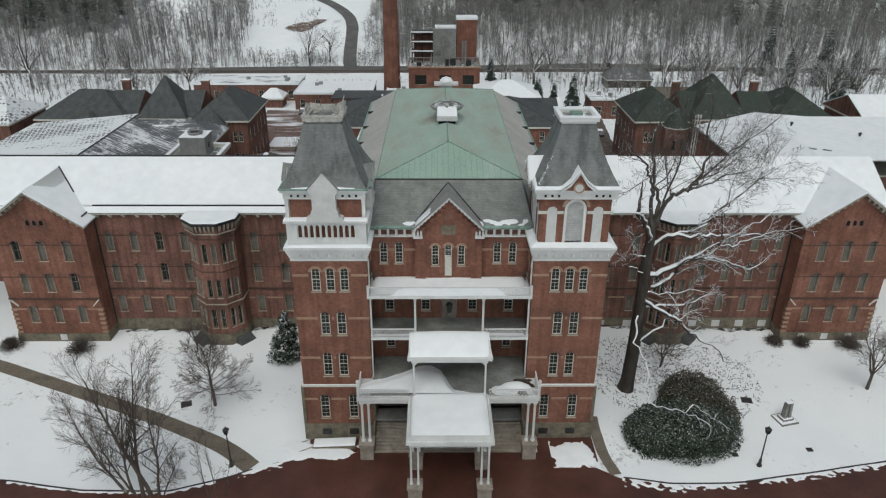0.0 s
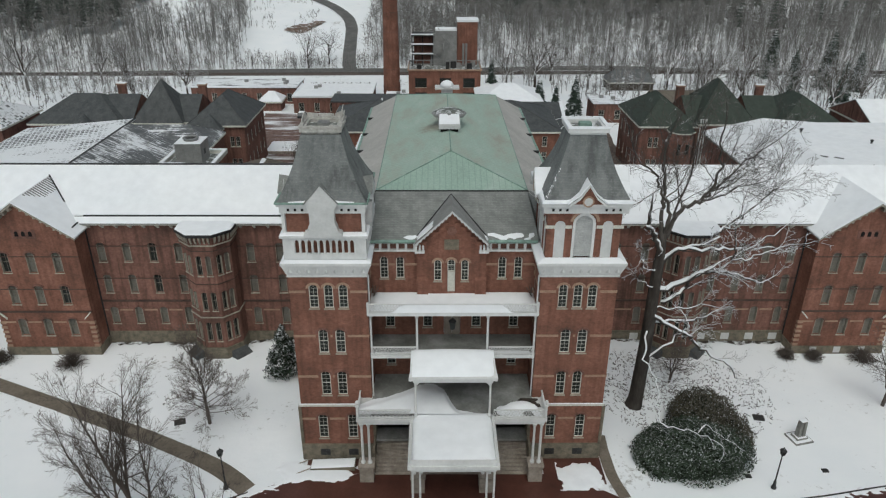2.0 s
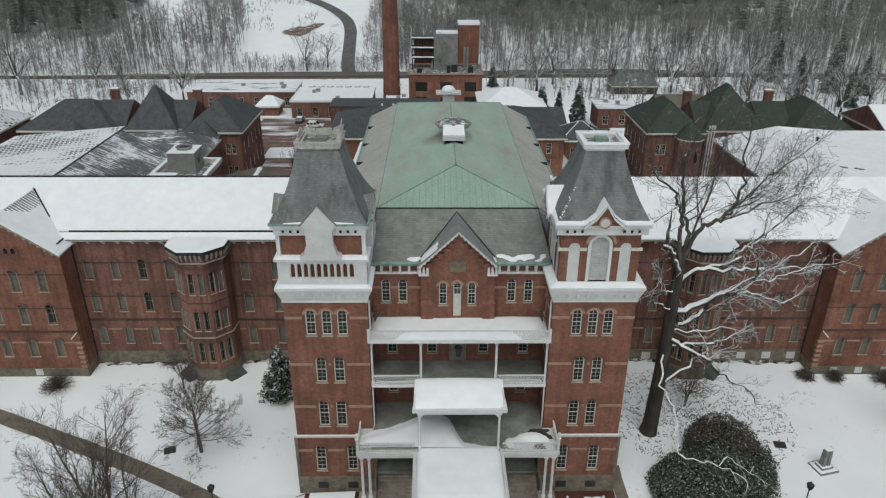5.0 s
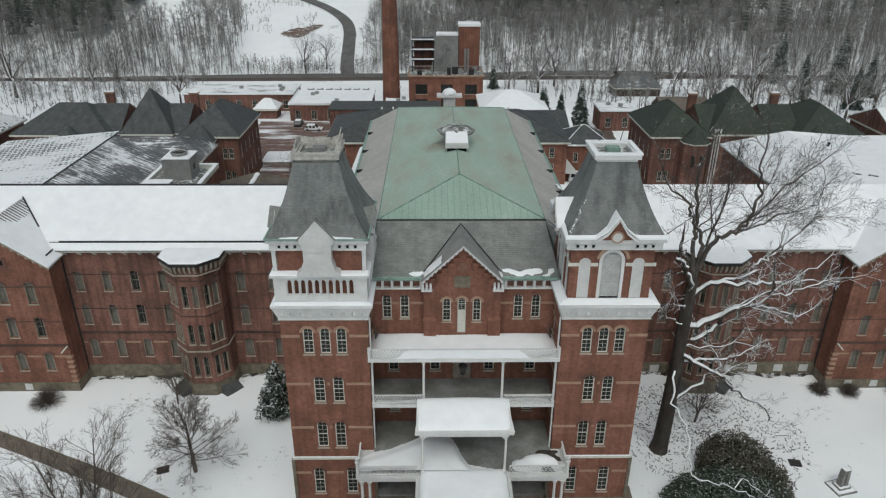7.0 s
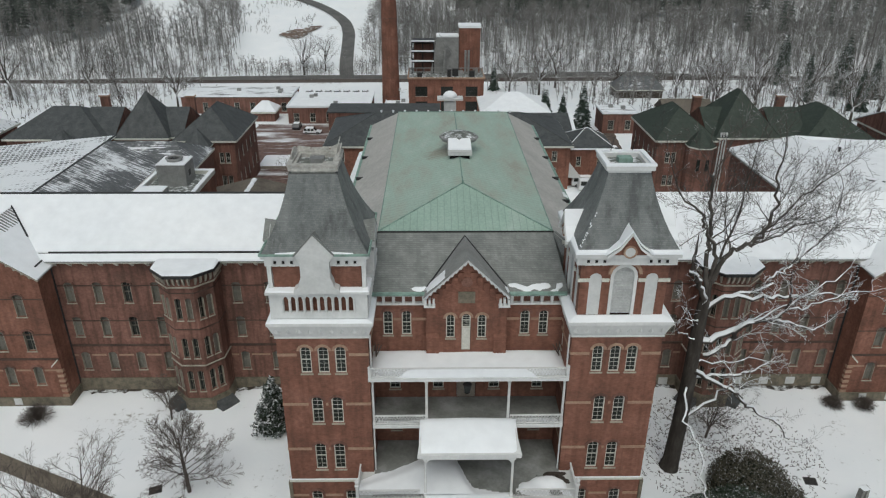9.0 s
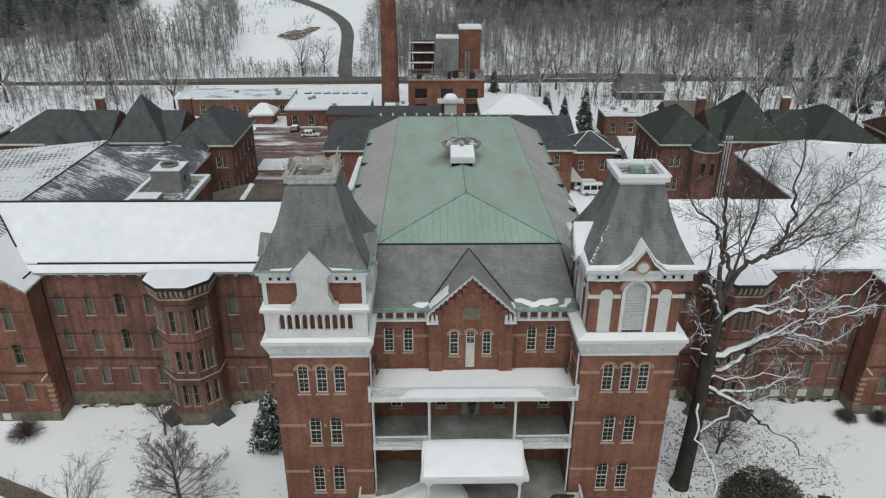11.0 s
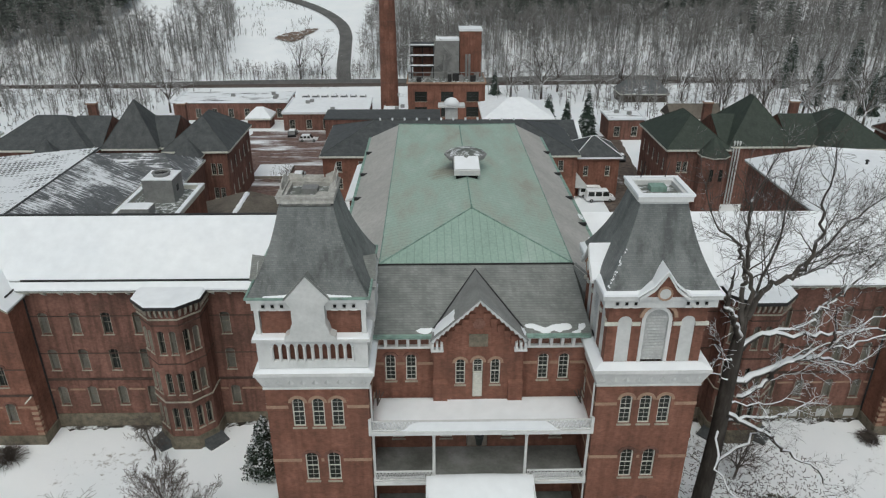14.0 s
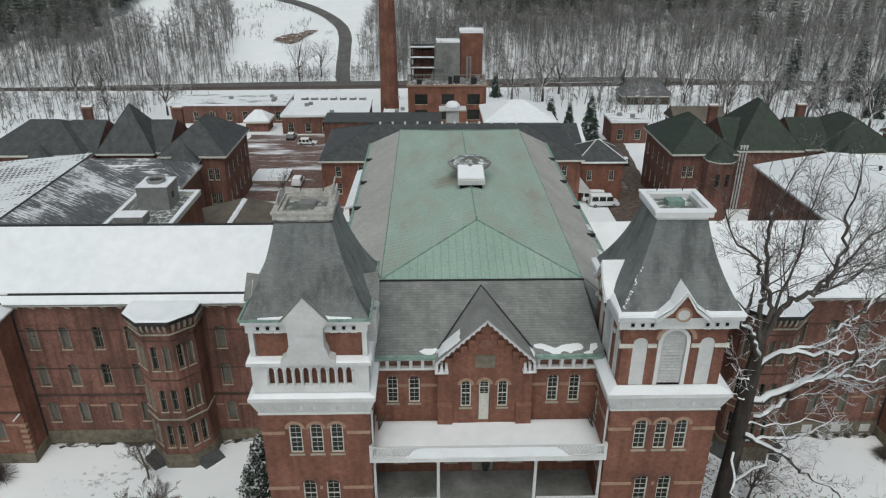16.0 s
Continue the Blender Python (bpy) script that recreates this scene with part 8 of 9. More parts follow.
def stem_tree(x, y, label, stems, seed, kids=(22, 7, 5), spread=(18, 48)):
    """A bare tree of several long stems, each with its own ascending branches."""
    rnd = random.Random(seed)
    tr = thing("bare_tree", pose(x, y, ground_z(x, y)), label, "tree", "bare trees")
    for dx, dy, d, length, r in stems:
        cfg = dict(CROWN)
        cfg["segs"], cfg["wob"], cfg["lift"] = (10, 5, 4, 3), (0.07, 0.12, 0.16, 0.2), (0.015, 0.05, 0.04, 0.02)
        cfg["kids"], cfg["angle"], cfg["shrink"], cfg["thin"], cfg["thick"] = kids, (spread, (18, 45), (20, 50)), (0.36, 0.5, 0.55), 0.009, 0.5
        cfg["from"] = (0.22, 0.2, 0.15)
        bm = bmesh.new()
        limb(bm, Vector((dx, dy, -0.3)), Vector(d).normalized(), length, r, 0, rnd, cfg)
        part("stem", bm, BARK_DRY, tr, "", True)
    return tr


stem_tree(-27.1, -6.6, "tall bare tree with several leaning stems beside the driveway", [(-1.5, 0.3, (-1.0, 0.1, 0.78), 10.0, 0.15), (-1.1, 0.3, (-0.75, 0.3, 0.85), 9.0, 0.12), (-1.0, 0.2, (-0.42, 0.15, 0.95), 10.0, 0.13), (-0.3, 0.0, (-0.16, 0.2, 1.0), 13.0, 0.2), (0.4, 0.1, (-0.06, 0.1, 1.0), 13.5, 0.2), (1.1, 0.0, (0.06, 0.05, 1.0), 11.0, 0.15), (1.4, 0.2, (0.22, 0.0, 1.0), 6.5, 0.08)], 8)
stem_tree(-21.05, -7.25, "slender bare sapling beside the driveway", [(-0.2, 0, (-0.05, 0.1, 1.0), 6.0, 0.06), (0.4, 0.1, (0.12, 0.1, 1.0), 6.8, 0.06), (1.1, 0.1, (0.2, 0.05, 1.0), 5.0, 0.05)], 11, (9, 4, 3))


def lawn_tree(x, y, h, seed):
    """A small tree with a short trunk and straight branches fanning out all round."""
    rnd = random.Random(seed)
    tr = thing("bare_tree", pose(x, y, ground_z(x, y)), "round-headed small bare tree on the snowy lawn", "tree", "bare trees")
    bm = bmesh.new()
    tube(bm, (0, 0, -0.3), (-0.1, 0.1, h * 0.35), 0.2, 0.15, 8)
    tube(bm, (-0.1, 0.1, h * 0.35), (-0.15, 0.1, h * 0.72), 0.15, 0.06, 8)
    part("trunk", bm, BARK_DRY, tr, "", True)
    bm = bmesh.new()
    cfg = dict(CROWN)
    cfg["segs"], cfg["wob"], cfg["lift"] = (6, 4, 3, 2), (0.06, 0.1, 0.14, 0.2), (0.02, 0.03, 0.03, 0.02)
    cfg["kids"], cfg["angle"], cfg["shrink"], cfg["thin"], cfg["thick"] = (9, 6, 4), ((18, 42), (20, 45), (20, 50)), (0.42, 0.5, 0.5), 0.009, 0.5
    cfg["from"] = (0.25, 0.2, 0.15)
    n = 30
    for k in range(n):
        f = k / n
        a = k * 2.4 + rnd.uniform(-0.3, 0.3)
        e = radians(4 + 74 * f ** 1.1)
        d = Vector((math.cos(a) * math.cos(e), math.sin(a) * math.cos(e), math.sin(e)))
        limb(bm, Vector((-0.1, 0.05, h * (0.17 + 0.5 * f))), d, h * (0.53 - 0.14 * f) * rnd.uniform(0.85, 1.1), 0.046 - 0.014 * f, 0, rnd, cfg)
    part("crown", bm, BARK_DRY, tr)


lawn_tree(-24.6, 6.2, 8.0, 3)
small_tree(-29.6, 16.4, 5.2, 14, 1.3, "thin bare ornamental tree by the bay", BARK_DRY, 1, (7, 5, 3))
small_tree(46.35, 8.9, 9.0, 17, 1.0, "slender bare tree on the lawn", BARK_DRY, 1, (7, 5, 3))
small_tree(24.6, 13.0, 5.5, 19, 1.2, "low bare thicket tree by the wing", BARK_DRY, 2, (7, 5, 3))
small_tree(-31, 89, 5.5, 23, 1.0, "small bare tree in the service yard", BARK_DRY, 1, (6, 4, 3))
rnd = random.Random(77)
for k, (x, y, h) in enumerate(((-128, 168, 22), (-98, 172, 15), (-112, 184, 14), (-150, 160, 17), (22, 182, 16), (31, 178, 20), (38, 190, 18), (48, 176, 15), (57, 184, 17), (68, 178, 14), (82, 172, 18), (92, 186, 16), (76, 150, 13), (98, 150, 15), (110, 165, 20), (-47, 205, 16), (-40, 208, 13), (90, 128, 15), (104, 132, 17), (116, 140, 16), (80, 162, 17), (73, 174, 16), (104, 190, 18), (92, 160, 15), (118, 158, 17), (86, 148, 14), (-75, 157, 15), (-88, 150, 10))):
    small_tree(x, y, h, 100 + k, 1.25, "bare winter tree with snow on its limbs in the valley", BARK, 1, (7, 5, 3))


def leaf_cloud(bm, centre, radii, count, size, rnd, fill=0.35, flat=0.0):
    """Small folded leaves scattered through the outer shell of a lumpy mass."""
    c, R = Vector(centre), Vector(radii)
    for k in range(count):
        d = Vector((rnd.gauss(0, 1), rnd.gauss(0, 1), rnd.gauss(0, 1))).normalized()
        if d.z < -0.35:
            d.z *= -1
        lump = 1 + 0.16 * noise.noise(d * 3.1 + c) + 0.1 * noise.noise(d * 8 + c) + 0.05 * rnd.random()
        q = c + Vector((d.x * R.x, d.y * R.y, d.z * R.z)) * lump * (1 - fill * rnd.random() ** 2)
        u = (d + Vector((rnd.gauss(0, 0.6), rnd.gauss(0, 0.6), rnd.gauss(0, 0.6)))).normalized()
        t = u.orthogonal().normalized()
        t.rotate(Matrix.Rotation(rnd.uniform(0, math.tau), 3, u))
        w = u.cross(t)
        s = size * rnd.uniform(0.6, 1.4)
        a, b, e, f = (bm.verts.new(q - t * s), bm.verts.new(q + w * s * 0.5 - u * s * 0.15), bm.verts.new(q + t * s), bm.verts.new(q - w * s * 0.5 - u * s * 0.15))
        bm.faces.new((a, b, e))
        bm.faces.new((a, e, f))


def lumpy_core(bm, centre, radii, k=0.8):
    c = Vector(centre)
    n, m = 16, 10
    rows = []
    for j in range(m + 1):
        th = math.pi * j / m
        row = []
        for i in range(n):
            ph = math.tau * i / n
            d = Vector((math.sin(th) * math.cos(ph), math.sin(th) * math.sin(ph), math.cos(th)))
            lump = (1 + 0.16 * noise.noise(d * 3.1 + c)) * k
            row.append(bm.verts.new(c + Vector((d.x * radii[0], d.y * radii[1], d.z * radii[2])) * lump))
        rows.append(row)
    for p, q in zip(rows, rows[1:]):
        for i in range(n):
            bm.faces.new((p[i], p[(i + 1) % n], q[(i + 1) % n], q[i]))


def evergreen_bush(x, y, masses, count, size, label, seed, name="evergreen_bush", mat=None):
    rnd = random.Random(seed)
    z = ground_z(x, y)
    b = thing(name, pose(x, y, z), label, "bush")
    for c, r in masses:
        bm = bmesh.new()
        leaf_cloud(bm, c, r, int(count * r[0] * r[1]), size, rnd)
        part("foliage", bm, mat or LEAF, b)
        # solid near-black core stands in for the shade inside the foliage
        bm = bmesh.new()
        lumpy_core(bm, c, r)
        part("inner_shade", bm, CORE_SHADE, b)
    return b


LEAF_BROWN = snow_over("brownish_evergreen_leaves", (0.076, 0.070, 0.050), 0.38, 4.5, (1, 1, 1), 0.3, 0.75)
# near-black core colour: shade between the leaves put into the colour
CORE_SHADE = mottled("painted_core_shade", [(0.3, (0.012, 0.016, 0.011)), (0.7, (0.025, 0.03, 0.02))], 2, 8, 0.9, 0.1)
evergreen_bush(22.3, 0.5, [((0.2, -0.3, 1.0), (4.9, 3.6, 2.9)), ((-2.6, -0.6, 0.6), (2.7, 2.8, 2.3)), ((3.4, 0.2, 0.6), (3.0, 3.0, 2.5))], 820, 0.12, "broad rounded evergreen bush dusted with snow", 5)
evergreen_bush(25.3, 4.4, [((0, 0.4, 1.2), (3.3, 3.4, 3.2)), ((1.7, -1.8, 0.8), (2.5, 3.0, 2.8)), ((-0.9, 1.4, 0.8), (2.2, 2.2, 2.7))], 760, 0.11, "rounded brownish evergreen bush dusted with snow", 6, mat=LEAF_BROWN)


def holly(x, y, h, seed, label):
    rnd = random.Random(seed)
    t = thing("evergreen_tree", pose(x, y, ground_z(x, y)), label, "tree")
    bm = bmesh.new()
    tube(bm, (0, 0, -0.3), (0, 0, h * 0.6), 0.16, 0.06, 7)
    part("trunk", bm, BARK_DRY, t)
    bm = bmesh.new()
    core = bmesh.new()
    for k in range(13):
        f = (k + 0.4) / 13
        r = 1.6 * (1 - f) ** 0.7 + 0.22
        a = rnd.uniform(0, math.tau)
        c = (0.3 * r * math.cos(a), 0.3 * r * math.sin(a), 0.5 + f * (h - 0.8))
        leaf_cloud(bm, c, (r, r, 0.75), int(300 * r), 0.15, rnd, 0.5)
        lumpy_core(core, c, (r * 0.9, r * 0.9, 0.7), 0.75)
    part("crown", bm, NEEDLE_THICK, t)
    # dark cores imitate the shade deep in the crown
    part("inner_shade", core, CORE_SHADE, t)


NEEDLE_THICK = snow_over("snow_laden_leaves", (0.024, 0.038, 0.024), 0.48, 1.6, (1, 1, 1), 0.2, 0.6)
holly(-18.2, 13.4, 6.4, 9, "dense evergreen tree laden with clumps of snow")


def spruce_mesh(bm, x, y, z, h, w, rnd, layers, boughs, twist=0.0):
    """A conifer of drooping folded boughs in whorls on a thin stem."""
    tube(bm, (x, y, z - 0.3), (x, y, z + h * 0.9), h * 0.016, 0.02, 5)
    for k in range(layers):
        f = k / layers
        r = w * (1 - f) ** 0.85 * rnd.uniform(0.82, 1.12) + 0.08
        zz = z + h * (0.1 + 0.88 * f)
        for b in range(boughs):
            a = math.tau * (b + rnd.random() * 0.8) / boughs + k
            rr = r * rnd.uniform(0.75, 1.15)
            d = Vector((math.cos(a), math.sin(a), 0))
            o = Vector((-d.y, d.x, 0)) * rr * 0.3
            p0 = Vector((x, y, zz))
            tip = p0 + d * rr - Vector((0, 0, rr * rnd.uniform(0.28, 0.5)))
            mid = p0 + d * rr * 0.55 - Vector((0, 0, rr * 0.08))
            v = [bm.verts.new(q) for q in (p0, mid + o - Vector((0, 0, rr * 0.18)), tip, mid - o - Vector((0, 0, rr * 0.18)), mid + Vector((0, 0, 0.06 * rr)))]
            for i, j in ((0, 1), (1, 2), (2, 3), (3, 0)):
                bm.faces.new((v[i], v[j], v[4]))


def spruce(x, y, h, seed, w=None):
    rnd = random.Random(seed)
    t = thing("spruce_tree", pose(x, y, ground_z(x, y)), "dark spruce with snow on its drooping boughs", "tree", "spruces")
    bm = bmesh.new()
    spruce_mesh(bm, 0, 0, 0, h, w or h * 0.24, rnd, 20, 13)
    part("crown", bm, NEEDLE, t)


for k, (x, y, h) in enumerate(((25.5, 133, 9.5), (30.0, 131, 9), (34.2, 127, 12), (27.5, 141, 8), (125, 176, 20), (133, 172, 15), (150, 172, 20), (158, 165, 18), (17.4, 186, 9), (109, 166, 15), (116, 150, 13), (116, 197, 18))):
    spruce(x, y, h, 300 + k)


def twiggy_shrub(x, y, w, h, seed):
    rnd = random.Random(seed)
    s = thing("bare_shrub", pose(x, y, ground_z(x, y)), "rounded bare shrub of grey twigs against the wall", "shrub", "bare shrubs")
    bm = bmesh.new()
    for k in range(260):
        a, e = rnd.uniform(0, math.tau), rnd.uniform(0.15, 1.45)
        d = Vector((math.cos(a) * math.cos(e) * w, math.sin(a) * math.cos(e) * w, math.sin(e) * h)) * rnd.uniform(0.84, 1.02)
        m = d * 0.5 + Vector((rnd.gauss(0, 0.12), rnd.gauss(0, 0.12), 0.1))
        tube(bm, (d.x * 0.35, d.y * 0.35, 0.05), m, 0.02, 0.014, 3)
        tube(bm, m, d, 0.016, 0.008, 3)
        for j in range(3):
            tube(bm, m.lerp(d, 0.3 * j), d + Vector((rnd.gauss(0, 0.22), rnd.gauss(0, 0.22), rnd.gauss(0, 0.15))), 0.01, 0.006, 3)
    part("crown", bm, BARK_DRY, s)


for k, (x, y, w, h) in enumerate(((-52.0, 17.3, 1.5, 1.4), (-43.5, 16.6, 1.9, 1.5), (40.0, 18.0, 1.2, 1.1), (43.2, 17.6, 1.2, 1.2), (48.6, 17.2, 1.7, 1.5))):
    twiggy_shrub(x, y, w, h, 40 + k)

# ---- far woods: one body each, past counting ----


def woods(name, label, count, place, heights, seed, branches=20, mat=None, girth=0.011):
    rnd = random.Random(seed)
    verts, faces = [], []

    def rod(a, b, r0, r1, n):
        d = (b - a).normalized()
        u = d.orthogonal().normalized()
        w = d.cross(u)
        s = len(verts)
        for p, r in ((a, r0), (b, r1)):
            for k in range(n):
                verts.append(tuple(p + (u * math.cos(k * math.tau / n) + w * math.sin(k * math.tau / n)) * r))
        for k in range(n):
            faces.append((s + k, s + (k + 1) % n, s + n + (k + 1) % n, s + n + k))
    def twig(a, b, r):
        d = (b - a).normalized()
        u = d.orthogonal().normalized() * r
        w = d.cross(u)
        s = len(verts)
        verts.extend((tuple(a + u), tuple(a - u * 0.5 + w * 0.87), tuple(a - u * 0.5 - w * 0.87), tuple(b)))
        faces.extend(((s, s + 1, s + 3), (s + 1, s + 2, s + 3), (s + 2, s, s + 3)))
    made = 0
    while made < count:
        spot = place(rnd)
        if not spot:
            continue
        made += 1
        x, y = spot
        h = rnd.uniform(*heights)
        z = ground_z(x, y) - 0.3
        a = Vector((x, y, z))
        lean = Vector((rnd.gauss(0, 0.05), rnd.gauss(0, 0.05), 1)).normalized()
        top = a + lean * h
        mid = a.lerp(top, 0.55) + Vector((rnd.gauss(0, 0.2), rnd.gauss(0, 0.2), 0))
        r = h * girth * rnd.uniform(0.7, 1.4)
        rod(a, mid, r, r * 0.65, 4)
        rod(mid, top, r * 0.65, 0.03, 4)
        for k in range(branches):
            t = rnd.uniform(0.35, 0.97)
            p = a.lerp(mid, t / 0.55) if t < 0.55 else mid.lerp(top, (t - 0.55) / 0.45)
            b, e = rnd.uniform(0, math.tau), rnd.uniform(0.1, 1.1)
            d = Vector((math.cos(b) * math.cos(e), math.sin(b) * math.cos(e), math.sin(e)))
            ln = h * rnd.uniform(0.14, 0.36) * (1.2 - 0.6 * t)
            twig(p, p + d * ln, min(0.06, 0.2 * h * 0.3))
    me = bpy.data.meshes.new(name)
    me.from_pydata(verts, [], faces)
    me.materials.append(mat or TWIG)
    return tagged(new(name, me), label, "woods", kind="stuff")


def left_hill(r):
    x, y = r.uniform(-260, -62), r.uniform(201, 345)
    edge = -74 - 0.25 * max(0, y - 230) + 6 * noise.noise((y * 0.05, x * 0.05, 3))
    return (x, y) if x < edge and noise.noise((x * 0.03, y * 0.03, 8)) > -0.35 else None


def right_hill(r):
    x, y = r.uniform(-28, 250), r.uniform(205, 330)
    if 22 < x < 80 and abs(y - 218.5) < 2.5:
        return None
    if x > 95 and y < 250 and noise.noise((x * 0.025, y * 0.04, 2)) > 0.25:
        return None
    return (x, y) if x > -27 + 3 * noise.noise((y * 0.1, 0, 5)) else None


woods("winter_woods", "leafless winter wood on a snowy hillside", 2300, left_hill, (8, 15), 1, 38, TWIG_PALE, 0.0066)
woods("brush", "grey undergrowth below the bare trees", 3200, left_hill, (0.8, 2.8), 33, 12, TWIG, 0.012)
woods("brush", "low grey brush round the bare earth on the slope", 420, lambda r: (lambda x, y: (x, y) if noise.noise((x * 0.07, y * 0.07, 9)) > -0.1 and abs(x + 36 + 0.25 * (y - 230)) > 7 else None)(r.uniform(-100, -50), r.uniform(238, 285)), (0.8, 2.2), 31, 10, TWIG, 0.012)
woods("winter_woods", "dark slender trunks on the snowy hillside", 420, left_hill, (9, 15), 21, 8, TWIG_DARK, 0.0095)
woods("winter_woods", "dense leafless wood on the far hillside", 3600, right_hill, (8, 15), 2, 44, TWIG_PALE, 0.006)
woods("winter_woods", "dark trunks in the dense far wood", 380, right_hill, (10, 17), 22, 8, TWIG_DARK, 0.0085)
woods("brush", "grey brush and saplings along the foot of the hill", 1900, lambda r: (lambda x, y: None if -30 > x > -72 and y > 206 else (x, y))(r.uniform(-230, 230), r.uniform(199, 211)), (2.5, 6), 3, 9, girth=0.009)
woods("brush", "thin brush on the open slope", 160, lambda r: (lambda x, y: None if abs(x + 34) < 5 else (x, y))(r.uniform(-72, -22), r.uniform(203, 212)), (2.5, 5), 4, 12, girth=0.009)
woods("winter_woods", "grey leafless thicket along the lower slope", 1300, lambda r: (lambda x, y: None if 22 < x < 80 and abs(y - 218.5) < 2.5 else (x, y))(r.uniform(-20, 250), r.uniform(206, 250)), (6, 12), 15, 34, TWIG_PALE, 0.008)
woods("winter_woods", "scattered bare trees in the valley", 420, lambda r: (lambda x, y: None if x < 40 and y < 165 else (x, y))(r.uniform(15, 190), r.uniform(138, 204)), (5, 12), 5, 30, TWIG_PALE)
woods("winter_woods", "scattered bare trees in the valley", 420, lambda r: (r.uniform(-210, -78), r.uniform(138, 197)), (4, 9), 6, 30, TWIG_PALE, 0.009)
woods("brush", "brownish brush in the snowy valley", 900, lambda r: (lambda x, y: (x, y) if noise.noise((x * 0.05, y * 0.07, 4)) > 0.0 and (abs(x) > 72 or x > 40) else None)(r.uniform(-200, 200), r.uniform(128, 198)), (1.2, 3), 16, 12, SHRUBTWIG, 0.012)

# count raised so the dark litter also stands in for twig shadows on snow
woods("lawn_litter", "tufts of dead grass and fallen twigs in the snow, thickened to imitate twig shadows", 4000, lambda r: (lambda a, d: (25.0 + math.cos(a) * d * 10, 11 + math.sin(a) * d * 8.5))(r.uniform(0, math.tau), r.random() ** 0.7), (0.12, 0.55), 41, 6, SHRUBTWIG, 0.03)
woods("lawn_litter", "tufts of dead grass and fallen twigs along the wing", 260, lambda r: (r.uniform(-40, -29), 20.6 - 3.4 * r.random() ** 2), (0.08, 0.25), 42, 5, SHRUBTWIG, 0.03)


def pines(name, label, count, place, heights, seed):
    rnd = random.Random(seed)
    bm = bmesh.new()
    made = 0
    while made < count:
        spot = place(rnd)
        if not spot:
            continue
        made += 1
        h = rnd.uniform(*heights)
        spruce_mesh(bm, spot[0], spot[1], ground_z(*spot) + h * 0.25, h * 0.75, h * 0.2, rnd, 9, 8)
    return tagged(part(name, bm, PINE), label, "woods", kind="stuff")


PINE = snow_over("far_pine", (0.085, 0.097, 0.086), 0.3, 0.9, (1, 1, 1), 0.3, 0.7)
pines("pine_wood", "dark pine wood high on the hillside", 520, lambda r: (lambda x, y: (x, y) if y > 250 + 9 * noise.noise((x * 0.05, 0, 0)) + 0.12 * abs(x - 60) else None)(r.uniform(8, 135), r.uniform(240, 325)), (12, 19), 11)
pines("pine_wood", "dark pine wood in the corner of the hillside", 700, lambda r: (lambda x, y: (x, y) if y > 209 + 0.42 * (x + 190) + 8 * noise.noise((x * 0.06, y * 0.05, 0)) else None)(r.uniform(-260, -125), r.uniform(225, 325)), (11, 17), 12)
pines("pine_wood", "dark pines along the ridge", 70, lambda r: (r.uniform(110, 260), r.uniform(232, 325)), (11, 17), 13)

# ---- lawn furniture ----


def lamp_post(x, y, h):
    lp = thing("street_lamp", pose(x, y, ground_z(x, y)), "black iron lamp post with a lantern head", "lamp", "lamp posts")
    bm = bmesh.new()
    lathe(bm, [(0.24, -0.1), (0.24, 0.15), (0.15, 0.3), (0.12, 0.8), (0.07, 0.9), (0.05, h - 0.75), (0.09, h - 0.7), (0.05, h - 0.62)], (0, 0), 10)
    part("post", bm, IRON, lp)
    bm = bmesh.new()
    hexa(bm, [(sx * 0.11, sy * 0.11, h - 0.6) for sx, sy in ((-1, -1), (1, -1), (1, 1), (-1, 1))], [(sx * 0.2, sy * 0.2, h - 0.12) for sx, sy in ((-1, -1), (1, -1), (1, 1), (-1, 1))])
    part("lantern", bm, GLASS, lp)
    bm = bmesh.new()
    for sx in (-1, 1):
        for sy in (-1, 1):
            tube(bm, (sx * 0.12, sy * 0.12, h - 0.62), (sx * 0.21, sy * 0.21, h - 0.12), 0.018, 0.018, 4)
    lathe(bm, [(0.32, h - 0.12), (0.28, h - 0.06), (0.1, h + 0.1), (0.03, h + 0.2), (0.02, h + 0.3)], (0, 0), 8)
    part("lantern_cap", bm, IRON, lp)
    return lp


lamp_post(29.45, -2.95, 4.5)
lamp_post(-20.35, -3.3, 4.4)


def monument(x, y):
    mo = thing("stone_monument", pose(x, y, ground_z(x, y), 0, 0, 14), "grey stone monument on a square plinth in the snow", "monument")
    bm = bmesh.new()
    box(bm, -1.0, 1.0, -0.9, 0.9, -0.3, 0.16)
    part("plinth", bm, MOSSY, mo)
    bm = bmesh.new()
    box(bm, -0.62, 0.62, -0.5, 0.5, 0.14, 0.4)
    part("base", bm, MOSSY, mo)
    bm = bmesh.new()
    for x0, x1, top in ((-0.42, -0.06, 2.15), (0.06, 0.42, 2.3)):
        hexa(bm, [(x0, -0.3, 0.4), (x1, -0.3, 0.4), (x1, 0.3, 0.4), (x0, 0.3, 0.4)], [(x0 + 0.03, -0.22, top), (x1 - 0.03, -0.22, top + 0.06), (x1 - 0.03, 0.25, top + 0.1), (x0 + 0.03, 0.25, top)])
    box(bm, -0.07, 0.07, -0.16, 0.26, 0.4, 2.1)
    bmesh.ops.bevel(bm, geom=bm.edges[:], offset=0.03, segments=1, affect="EDGES")
    part("shaft", bm, MOSSY, mo)
    for z, w in ((0.16, 0.95), (0.4, 0.55), (2.32, 0.4)):
        bm = bmesh.new()
        mound(bm, -w, w, -w * 0.85, w * 0.85, z, 0.06, z, 8, 8, 0.15)
        part("snow", bm, SNOW, mo, "", True)


